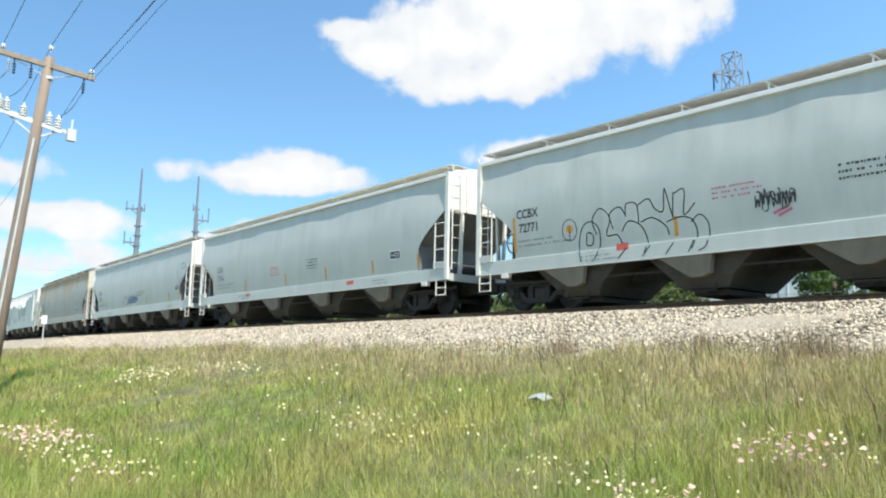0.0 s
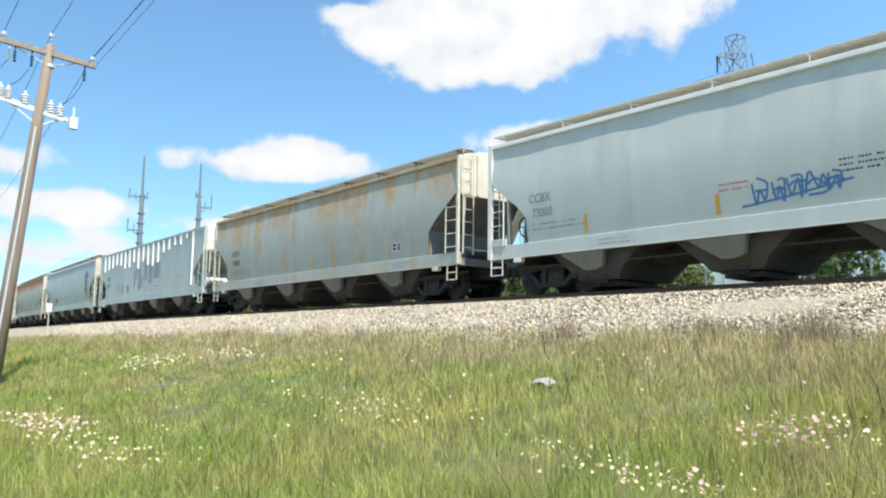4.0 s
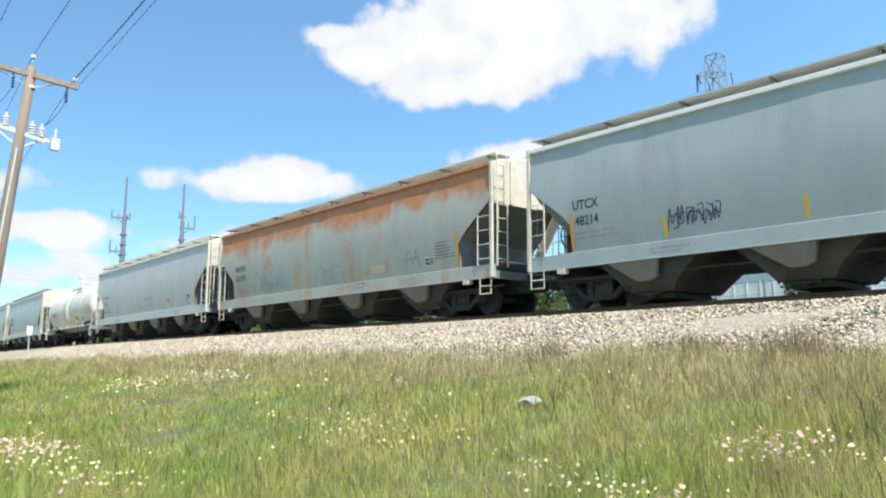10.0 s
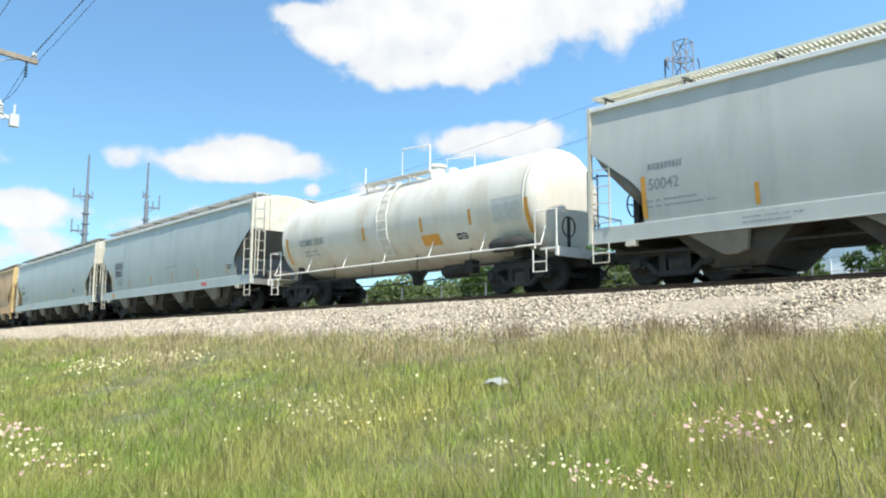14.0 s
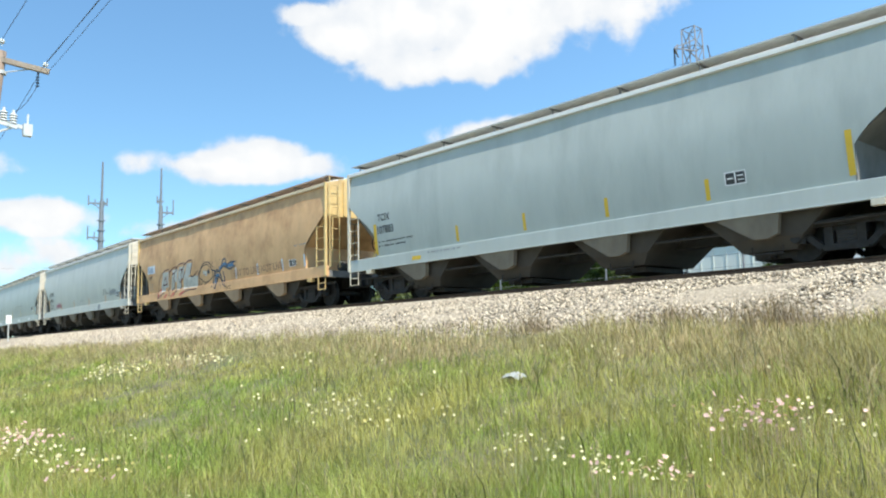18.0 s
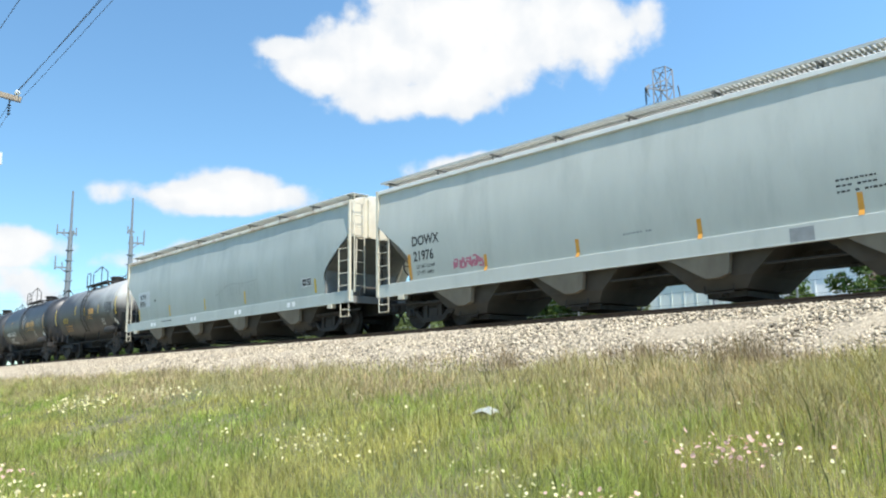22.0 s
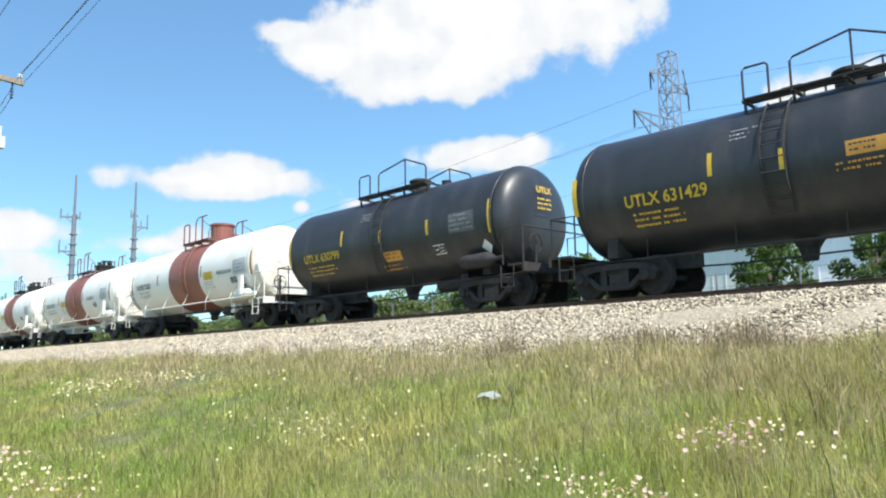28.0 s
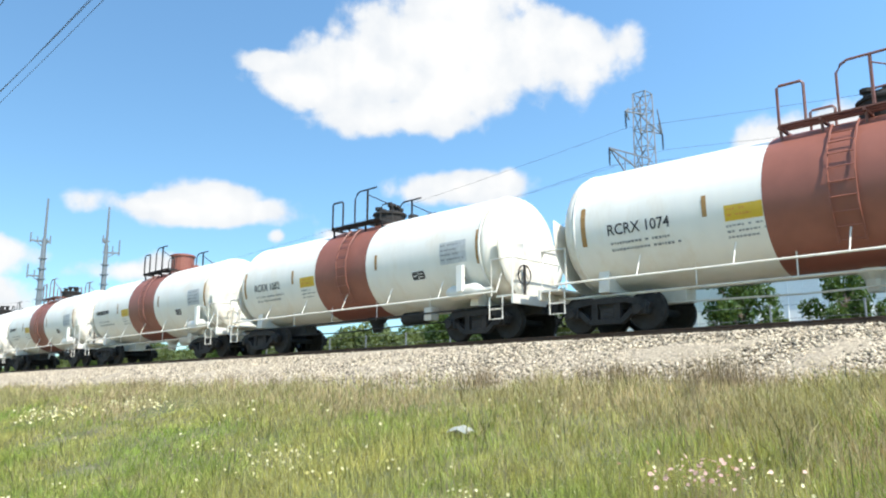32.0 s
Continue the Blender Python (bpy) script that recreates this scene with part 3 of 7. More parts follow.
def hopper(name, length, paint, label, end=END_CREAM, roof=None, ribs=0, board="plain", seed=1, pockets=4, chord=WHITE, wavy=1.0, boxy=False, walk_mat=None):
    rnd = random.Random(seed)
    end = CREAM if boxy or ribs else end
    car = tagged(new("covered_hopper"), label, "railcar", "cars of the freight train")
    half = length / 2
    xe = half - 0.75                      # the upper end wall
    face = flat_face if ribs else hopper_face
    cut, cut_z, foot = 1.32, 3.20, 2.22
    # sides, belled and slightly buckled
    nz = 18
    waves = [] if ribs else [(rnd.uniform(0.7, 3.4), rnd.uniform(0, 6.28), wavy * rnd.uniform(0.0012, 0.0036)) for _ in range(7)]
    inner_x = xe - cut
    stations = [-xe, -xe + cut * 0.5, -xe + cut * 0.75, -xe + cut * 0.88, -xe + cut * 0.95, -inner_x - 0.002] + [-inner_x + 0.002 + (2 * inner_x - 0.004) * i / 76 for i in range(77)] + [inner_x + 0.002, xe - cut * 0.95, xe - cut * 0.88, xe - cut * 0.75, xe - cut * 0.5, xe]
    for s in (-1, 1):
        bm = BM()
        cols = []
        for x in stations:
            d = xe - abs(x)
            zl = SILL_TOP if d > cut else foot + (cut_z - foot) * (1 - d / cut) - 0.40 * max(0.0, d / cut - 0.72) / 0.28 * max(0.0, d / cut - 0.72)
            col = []
            for j in range(nz + 1):
                z = max(SILL_TOP + (EAVE - SILL_TOP) * j / nz, zl)
                buckle = sum(a * (math.sin(f * x + p + 0.9 * z) - 0.75) for f, p, a in waves) * min(max((z - 2.95) / 0.6, 0.0), 1.0) * min((EAVE - z) / 0.25, 1.0)
                col.append(bm.verts.new((x, s * (face(z + 1e-4) + buckle), z)))
            cols.append((zl, col))
        for (za, a), (zb, b) in zip(cols, cols[1:]):
            for j in range(nz):
                if max(a[j + 1].co.z - a[j].co.z, b[j + 1].co.z - b[j].co.z) < 1e-5 or (min(za, zb) == SILL_TOP and max(za, zb) > a[j].co.z + 0.01 and za != zb):
                    continue
                quad = (a[j], b[j], b[j + 1], a[j + 1]) if s < 0 else (a[j + 1], b[j + 1], b[j], a[j])
                bm.faces.new(quad)
        bmesh.ops.remove_doubles(bm, verts=bm.verts[:], dist=0.0005)
        bmesh.ops.delete(bm, geom=[v for v in bm.verts if not v.link_faces], context="VERTS")
        part("side_sheet", bm, paint, car, smooth=True)
        part("side_sill", loft(BM(), [[(x, s * 1.44, SILL_LOW), (x, s * 1.548, SILL_LOW), (x, s * 1.548, SILL_LOW + 0.02), (x, s * 1.542, SILL_LOW + 0.025), (x, s * 1.542, SILL_TOP), (x, s * 1.535, SILL_TOP + 0.015), (x, s * 1.44, SILL_TOP + 0.015)] for x in (-xe - 0.12, xe + 0.12)]), paint, car)
        part("top_chord", loft(BM(), [[(x, s * 1.46, EAVE - 0.03), (x, s * 1.575, EAVE - 0.01), (x, s * 1.575, EAVE + 0.085), (x, s * 1.50, EAVE + 0.12), (x, s * 1.46, EAVE + 0.12)] for x in (-xe - 0.02, xe + 0.02)]), chord, car)
        # vertical ribs; white paint and cut length stand for their sunlit flanges
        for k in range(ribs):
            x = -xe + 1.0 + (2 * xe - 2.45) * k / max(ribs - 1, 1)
            part("rib", loft(BM(), [[(x - 0.030, s * 1.525, z), (x - 0.024, s * 1.60, z), (x + 0.018, s * 1.60, z), (x + 0.036, s * 1.525, z)] for z in (EAVE - 0.03 - 2.76 * RIB_DROP[k], EAVE - 0.03)]), WHITE, car, "rib painted white along its sunlit length")
        if ribs:
            for x in (-1.3, 3.2):
                part("panel_seam", box(BM(), x - 0.012, x + 0.012, min(s * 1.525, s * 1.537), max(s * 1.525, s * 1.537), SILL_TOP + 0.02, EAVE - 0.03), paint, car)
    # roof
    prof = [(-1.50, EAVE + 0.09), (-1.15, EAVE + 0.24), (-0.6, EAVE + 0.36), (0, EAVE + 0.40), (0.6, EAVE + 0.36), (1.15, EAVE + 0.24), (1.50, EAVE + 0.09)]
    bm = loft(BM(), [[(x, y, z) for y, z in prof] + [(x, y, z - 0.05) for y, z in prof[::-1]] for x in (-xe, xe)])
    # unseen roof surface, cream so that it bounces light up to the walkways
    part("roof", bm, roof or CREAM, car)
    for x0 in [-xe + 0.8 + k * (2 * xe - 1.6) / 5 for k in range(5)]:
        part("hatch_cover", box(BM(), x0 + 0.08, x0 + (2 * xe - 1.6) / 5 - 0.08, -0.26, 0.26, EAVE + 0.39, EAVE + 0.52), roof or paint, car)
    if board:
        z0, over = EAVE + 0.35, 0.06
        for s in (-1, 1):
            bm = BM()
            if board == "plain":
                for j in range(12):
                    y = s * 1.10 - 0.31 + 0.62 * j / 11
                    box(bm, -xe - over, xe + over, y - 0.024, y + 0.024, z0 + 0.002, z0 + 0.014)
                for y in (0.78, 1.42):
                    box(bm, -xe - over, xe + over, s * y - 0.012, s * y + 0.012, z0 - 0.015, z0 + 0.02)
            else:
                n = int((2 * xe + 2 * over) / 0.10)
                for k in range(n):
                    x = -xe - over + k * 0.10
                    box(bm, x, x + 0.065, s * 1.10 - 0.32, s * 1.10 + 0.32, z0, z0 + 0.04)
                for y in (0.78, 1.10, 1.42):
                    box(bm, -xe - over, xe + over, s * y - 0.012, s * y + 0.012, z0 - 0.02, z0 + 0.045)
            tagged(part("running_board", bm, walk_mat or GALV, car, "grey steel roof walkway"), kind="stuff")
            for k in range(9):
                x = -xe + 0.25 + (2 * xe - 0.5) * k / 8
                bm = box(BM(), x - 0.02, x + 0.02, s * 1.30 - 0.012, s * 1.30 + 0.012, EAVE + 0.14, z0)
                beam(bm, (x, s * 1.42, z0 - 0.025), (x, s * 0.75, z0 - 0.025), 0.045, 0.04)
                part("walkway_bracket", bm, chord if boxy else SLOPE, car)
    # ends
    for s in (-1, 1):
        bm = BM()
        pts = [(-1.49, cut_z - 0.02), (1.49, cut_z - 0.02), (1.52, 3.6), (1.50, EAVE + 0.09), (0.6, EAVE + 0.34), (-0.6, EAVE + 0.34), (-1.50, EAVE + 0.09), (-1.52, 3.6)]
        loft(bm, [[(s * (xe - 0.03), y, z) for y, z in pts], [(s * (xe + 0.02), y, z) for y, z in pts]])
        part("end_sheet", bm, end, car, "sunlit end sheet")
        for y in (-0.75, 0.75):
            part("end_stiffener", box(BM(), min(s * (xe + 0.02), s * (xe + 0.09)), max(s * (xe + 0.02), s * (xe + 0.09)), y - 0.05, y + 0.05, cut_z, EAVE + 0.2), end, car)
        xs = xe - cut
        pts = [(xe - 0.01, cut_z - 0.02), (xs, foot), (xs, SILL_LOW + 0.1)]
        bm = loft(BM(), [[(s * x, -1.50, z), (s * x, 1.50, z), (s * (x - 0.04), 1.50, z + 0.03), (s * (x - 0.04), -1.50, z + 0.03)] for x, z in pts])
        bmesh.ops.recalc_face_normals(bm, faces=bm.faces)
        # shade is painted on here; ribbed and tan cars keep the body paint
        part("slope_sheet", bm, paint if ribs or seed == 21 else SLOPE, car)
        if s < 0 and not boxy and not ribs:
            # the slope sheet's rolled edges at the trailing end, shade put into their colour
            run, fall = cut / math.hypot(cut, cut_z - foot), (cut_z - foot) / math.hypot(cut, cut_z - foot)
            for y in (-1, 1):
                rings = []
                for q in (0.0, 0.3, 0.6, 0.85, 1.0):
                    x, z = -xe + cut * (1 - q), foot + (cut_z - foot) * q
                    deep = 0.40 * (1 - q) ** 0.5 + 0.02
                    rings.append([(x - fall * a * deep, y * (1.50 - 0.42 * b), z - run * a * deep) for a, b in ((0.0, 0.0), (0.45, 0.10), (0.8, 0.35), (1.0, 0.8), (0.6, 0.9), (0.0, 0.3))])
                bm = loft(BM(), rings)
                bmesh.ops.recalc_face_normals(bm, faces=bm.faces)
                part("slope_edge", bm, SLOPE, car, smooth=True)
        # end platform and sill
        bm = box(BM(), min(s * (xe - 2.0), s * (xe + 0.03)), max(s * (xe - 2.0), s * (xe + 0.03)), -1.43, 1.43, SILL_LOW + 0.14, SILL_LOW + 0.18)
        part("end_platform", bm, GRIT, car, "dark end platform")
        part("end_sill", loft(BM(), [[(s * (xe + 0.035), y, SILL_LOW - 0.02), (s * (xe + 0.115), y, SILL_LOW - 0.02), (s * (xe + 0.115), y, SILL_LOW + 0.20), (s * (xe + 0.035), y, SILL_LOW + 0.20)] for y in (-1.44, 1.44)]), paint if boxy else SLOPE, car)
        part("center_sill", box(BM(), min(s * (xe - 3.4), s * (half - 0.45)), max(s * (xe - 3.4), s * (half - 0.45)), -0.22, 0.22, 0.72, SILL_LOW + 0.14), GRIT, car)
        # braces from the end wall down to the platform
        if boxy:
            for y in (-0.9, 0.9):
                part("end_brace", beam(BM(), (s * (xe + 0.0), y, cut_z - 0.1), (s * (xe - 0.10), y, SILL_LOW + 0.16), 0.09, 0.09), end, car)
        elif s > 0:
            part("end_brace", beam(BM(), (xe + 0.02, 1.24, cut_z - 0.10), (xe - 1.22, 1.24, SILL_LOW + 0.16), 0.08, 0.34, up=(0, 1, 0)), end, car)
            part("brake_lever", beam(BM(), (xe - 0.05, -1.18, cut_z + 0.1), (xe - 0.12, -1.18, SILL_TOP), 0.04, 0.03), end, car)
        # brake wheel and reservoir on the end platform
        if s < 0:
            bm = BM()
            ring = [(-half + 1.45, -0.9 + 0.28 * math.cos(a), 1.98 + 0.28 * math.sin(a)) for a in [k * math.tau / 16 for k in range(17)]]
            tube(bm, ring, 0.02, 5)
            for a in range(4):
                tube(bm, [(-half + 1.45, -0.9, 1.98), (-half + 1.45, -0.9 + 0.28 * math.cos(a * math.pi / 2), 1.98 + 0.28 * math.sin(a * math.pi / 2))], 0.014, 4)
            part("brake_wheel", bm, GRIT, car)
            part("brake_mast", loft(BM(), [[(-half + 1.52, -1.02, z), (-half + 1.66, -1.02, z), (-half + 1.66, -0.78, z), (-half + 1.52, -0.78, z)] for z in (SILL_TOP - 0.1, 2.3)]), GRIT, car)
        else:
            part("air_reservoir", lathe(BM(), [(-0.55, 0.0), (-0.55, 0.14), (-0.48, 0.20), (0.48, 0.20), (0.55, 0.14), (0.55, 0.0)], "y", 14, (s * (xe - 0.75), -0.55 if ribs else 0.1, 1.72 if ribs else 1.50)), CREAM if ribs else POCKET, car)
        for y in (-1, 1):
            x = s * (xe + 0.06)
            pw = 0.075 if boxy else 0.045
            post = loft(BM(), [[(x - pw, y * 1.51, z), (x + pw, y * 1.51, z), (x + pw, y * 1.585, z), (x - pw, y * 1.585, z)] for z in (SILL_LOW + 0.02, EAVE + 0.10)])
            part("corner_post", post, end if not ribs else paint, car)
            # side ladder at the near end
            xi = s * (xe - 0.48)
            bm = tube(BM(), [(xi, y * 1.57, SILL_TOP), (xi, y * 1.57, 2.92)], 0.022, 5)
            for k in range(4):
                z = SILL_TOP + 0.18 + 0.40 * k
                tube(bm, [(xi, y * 1.57, z), (s * (xe + 0.02), y * 1.57, z)], 0.014, 5)
            part("side_ladder", bm, end if not ribs else paint, car)
            if boxy:
                x0, x1 = sorted((s * (xe - 0.55), s * (xe + 0.0)))
                part("corner_panel", box(BM(), x0, x1, min(y * 1.50, y * 1.575), max(y * 1.50, y * 1.575), SILL_TOP, SILL_TOP + 0.20), paint, car)
            elif s > 0:
                # hand hold and its bracket bent out of the post
                part("grab_iron", tube(BM(), [(x, y * 1.585, 2.9), (x + s * 0.10, y * 1.66, 2.98), (x + s * 0.16, y * 1.66, 3.3), (x + s * 0.05, y * 1.585, 3.42)], 0.014, 5), end, car)
            # end ladder
            bm = BM()
            low = s < 0 and not boxy and not ribs
            for yy in (1.46, 1.06):
                tube(bm, [(s * (xe + 0.20), y * yy, SILL_TOP - 0.05), (s * (xe + 0.20), y * yy, 2.85 if low else EAVE + 0.28)], 0.02, 5)
            for k in range(4 if low else 8):
                tube(bm, [(s * (xe + 0.20), y * 1.46, SILL_TOP + 0.15 + 0.38 * k), (s * (xe + 0.20), y * 1.06, SILL_TOP + 0.15 + 0.38 * k)], 0.013, 4)
            part("end_ladder", bm, DULL if low else end, car)
            if low:
                part("end_handrail", tube(BM(), [(-xe - 0.45, y * 1.05, SILL_LOW + 0.2), (-xe - 0.45, y * 1.05, 2.72), (-xe - 0.2, y * 1.06, 2.80), (-xe + 0.35, y * 1.1, 2.72)], 0.018, 5), GRIT, car, "dark bent handrail")
            # stirrup step under the sill
            xa, xb = s * (xe - 0.42), s * (xe + 0.02)
            bm = tube(BM(), [(xa, y * 1.54, SILL_LOW), (xa, y * 1.54, 0.62), (xb, y * 1.54, 0.62), (xb, y * 1.54, SILL_LOW)], 0.02, 5)
            tube(bm, [(xa, y * 1.54, 0.84), (xb, y * 1.54, 0.84)], 0.015, 4)
            part("stirrup_step", bm, end, car)
    # hopper pockets
    wall_mat = PAN_TAN if paint is TAN else PAN
    inner = xe - cut - 0.2
    pitch = 2 * inner / pockets
    for k in range(pockets):
        xc = -inner + (k + 0.5) * pitch
        bm = BM()
        rings = []
        for w, y, z in ((pitch * 0.47, 1.34, SILL_TOP - 0.05), (pitch * 0.36, 1.30, SILL_LOW), (pitch * 0.22, 1.22, 0.62), (pitch * 0.16, 1.06, 0.36)):
            rings.append([(xc - w, -y, z), (xc + w, -y, z), (xc + w, y, z), (xc - w, y, z)])
        loft(bm, rings[::-1])
        bowl = part("hopper_pocket", bm, POCKET, car, "hopper slope sheets with shade in their paint")
        # the outer wall of each pocket, in the lit copy of the pocket paint
        for s in (-1, 1):
            wall = [(-0.27, SILL_LOW + 0.03), (0.13, SILL_LOW + 0.03), (0.11, 0.66), (0.05, 0.58), (-0.03, 0.58), (-0.10, 0.72)]
            bm = loft(BM(), [[(xc + a * pitch, s * y * (1 - 0.06 * (SILL_LOW - z)), z) for a, z in wall] for y in (1.38, 1.515)])
            bmesh.ops.recalc_face_normals(bm, faces=bm.faces)
            part("pocket_wall", bm, wall_mat, bowl, "pocket wall in the lit pocket colour")
        bm = box(BM(), xc - 0.44, xc + 0.44, -0.8, 0.8, 0.22, 0.34)
        for y in (-0.95, 0.95):
            lathe(bm, [(y - 0.15, 0.0), (y - 0.15, 0.05), (y + 0.15, 0.05), (y + 0.15, 0.0)], "y", 8, (xc, 0, 0.28))
        for y in (-1.18, 1.18):
            tube(bm, [(xc - 0.30, y, 0.46), (xc - 0.30, y, 0.30), (xc + 0.34, y, 0.30), (xc + 0.34, y, 0.46)], 0.022, 5)
        part("outlet_gate", bm, GRIT, car)
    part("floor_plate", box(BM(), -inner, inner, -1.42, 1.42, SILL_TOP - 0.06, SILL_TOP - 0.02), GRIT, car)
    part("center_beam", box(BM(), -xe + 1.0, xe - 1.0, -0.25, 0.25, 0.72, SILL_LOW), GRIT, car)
    part("brake_pipe", tube(BM(), [(-half + 0.6, -1.2, 0.86), (-half + 2.5, -1.2, 0.80), (half - 2.5, -1.2, 0.80), (half - 0.6, -1.2, 0.86)], 0.03, 5), GRIT, car)
    for s in (-1, 1):
        add_truck(car, s * (half - 2.55))
        part("jacking_pad", box(BM(), s * (half - 1.75) - 0.12, s * (half - 1.75) + 0.12, -1.57, -1.40, SILL_LOW - 0.12, SILL_LOW), end, car)
    add_couplers(car, half)
    return car, face


# ---- tank cars ----


def tank_car(length, radius, paint, label, zc=2.55, band=None, rail_mat=GRIT, dome=IRON, frame_mat=GRIT, end_mat=None, side_rail=False, platform=True, overhang=0.90, style="black", top_mat=None, deck=(-1.3, 1.9)):
    top_mat = top_mat or rail_mat
    car = tagged(new("tank_car"), label, "railcar", "cars of the freight train")
    half = length / 2
    L = half - overhang
    n = 40

    def shell(x0, x1, r, mat, name, lab=""):
        bm = BM()
        k = 12
        loft(bm, [[(x0 + (x1 - x0) * i / k, r * math.cos(a), zc + r * math.sin(a)) for a in [j * math.tau / n for j in range(n)]] for i in range(k + 1)], caps=False)
        bmesh.ops.recalc_face_normals(bm, faces=bm.faces)
        return part(name, bm, mat, car, lab, smooth=True)

    straight = L - 0.58
    if band:
        b0, b1 = band
        shell(-straight, b0, radius, paint, "shell")
        shell(b0, b1, radius + 0.004, BAND, "shell_band", "red brown painted band")
        shell(b1, straight, radius, paint, "shell")
    else:
        shell(-straight, straight, radius, paint, "shell")
    for s in (-1, 1):
        prof = [(straight, radius), (straight + 0.14, radius * 0.985), (straight + 0.27, radius * 0.94), (straight + 0.38, radius * 0.86), (straight + 0.46, radius * 0.75), (straight + 0.52, radius * 0.60), (straight + 0.56, radius * 0.40), (straight + 0.575, radius * 0.2), (straight + 0.58, 0.01)]
        bm = lathe(BM(), [(s * a, r) for a, r in prof], "x", n, (0, 0, zc))
        bmesh.ops.recalc_face_normals(bm, faces=bm.faces)
        part("tank_head", bm, end_mat or paint, car, smooth=True)
        # weld seam and jacket hoops
        bm = lathe(BM(), [(s * straight - 0.03, radius - 0.01), (s * straight - 0.03, radius + 0.012), (s * straight + 0.03, radius + 0.012), (s * straight + 0.03, radius - 0.01)], "x", n, (0, 0, zc))
        part("head_seam", bm, paint, car, smooth=True)
        # stub sill, bolster saddle and end platform
        bm = box(BM(), min(s * (half - 3.6), s * (half - 0.42)), max(s * (half - 3.6), s * (half - 0.42)), -0.24, 0.24, 0.74, 1.08)
        part("stub_sill", bm, frame_mat, car)
        bm = loft(BM(), [[(x, -1.10, 1.0), (x, 1.10, 1.0), (x, 1.05, zc - radius * 0.62), (x, -1.05, zc - radius * 0.62)] for x in (s * (half - 2.0) - 0.14, s * (half - 2.0) + 0.14)])
        part("saddle", bm, rail_mat if band else frame_mat, car)
        bm = box(BM(), min(s * (half - 0.95), s * (half - 0.40)), max(s * (half - 0.95), s * (half - 0.40)), -1.42, 1.42, 1.10, 1.15)
        box(bm, min(s * (half - 0.44), s * (half - 0.38)), max(s * (half - 0.44), s * (half - 0.38)), -1.45, 1.45, 0.92, 1.16)
        part("end_platform", bm, rail_mat, car)
        bm = BM()
        for y in (-1.38, 1.38):
            tube(bm, [(s * (half - 1.15), y, 1.15), (s * (half - 1.15), y, 2.10), (s * (half - 0.45), y, 2.10), (s * (half - 0.45), y, 1.15)], 0.024, 5)
        tube(bm, [(s * (half - 0.45), -1.38, 2.10), (s * (half - 0.45), 1.38, 2.10)], 0.024, 5)
        part("end_railing", bm, rail_mat, car)
        for y in (-1.46, 1.46):
            xa, xb = s * (half - 1.15), s * (half - 0.72)
            bm = tube(BM(), [(xa, y, 1.12), (xa, y, 0.55), (xb, y, 0.55), (xb, y, 1.12)], 0.02, 5)
            tube(bm, [(xa, y, 0.8), (xb, y, 0.8)], 0.015, 4)
            part("stirrup_step", bm, rail_mat, car)
        add_truck(car, s * (half - 2.0))
    # brake gear at the leading end
    pale = bool(band)
    part("brake_cylinder", lathe(BM(), [(half - 2.75, 0.0), (half - 2.75, 0.12), (half - 2.62, 0.19), (half - 1.75, 0.21), (half - 1.60, 0.15), (half - 1.45, 0.06), (half - 1.20, 0.05), (half - 1.20, 0.0)], "x", 14, (0, -1.30, 1.36)), rail_mat if pale else frame_mat, car, smooth=True)
    bm = tube(BM(), [(half - 0.72, -0.55 + 0.26 * math.cos(a), 1.75 + 0.26 * math.sin(a)) for a in [k * math.tau / 14 for k in range(15)]], 0.02, 5)
    tube(bm, [(half - 0.72, -0.55, 1.15), (half - 0.72, -0.55, 2.0)], 0.04, 6)
    part("brake_wheel", bm, frame_mat, car)
    # air reservoir, valve and rigging under the belly
    part("air_reservoir", lathe(BM(), [(1.6, 0.0), (1.6, 0.13), (1.7, 0.19), (2.6, 0.19), (2.7, 0.13), (2.7, 0.0)], "x", 12, (0, -0.35, 0.92)), frame_mat, car, smooth=True)
    part("control_valve", box(BM(), 2.9, 3.2, -0.75, -0.45, 0.78, 1.14), rail_mat if pale else frame_mat, car)
    part("brake_rod", tube(BM(), [(-half + 2.9, -0.45, 0.72), (-1.2, -0.45, 0.66), (1.4, -0.5, 0.70), (half - 2.9, -0.45, 0.72)], 0.022, 5), frame_mat, car)
    for x in (-3.2, -1.1, 1.1, 3.4):
        part("pipe_hanger", tube(BM(), [(x, -1.0, zc - radius + 0.42), (x, -1.0, zc - radius - 0.16)], 0.016, 4), rail_mat if pale else frame_mat, car)
    if pale:
        # half shields before the heads
        for s in (-1, 1):
            bm = BM()
            ring = []
            for r, d in ((0.30, 0.66), (0.60, 0.66), (0.85, 0.65), (0.97, 0.62)):
                ring.append([bm.verts.new((s * (straight + d), r * radius * math.cos(a), zc + r * radius * math.sin(a))) for a in [math.pi * (0.94 + 1.12 * k / 24) for k in range(25)]])
            for a, b in zip(ring, ring[1:]):
                for k in range(24):
                    bm.faces.new((a[k], a[k + 1], b[k + 1], b[k]))
            bmesh.ops.recalc_face_normals(bm, faces=bm.faces)
            bmesh.ops.solidify(bm, geom=bm.faces[:], thickness=0.02)
            part("head_shield", bm, end_mat or paint, car, "half shield plate before the tank head", smooth=True)
    # manway with its platform on top
    top = zc + radius
    mw = 0.80 if style == "tall" and dome is BAND else 0.42
    mx, mr = (deck[0] + 0.60 * (deck[1] - deck[0]), 0.31) if style == "black" else (0.50, 0.50) if style == "tall" else (0.9, 0.24)
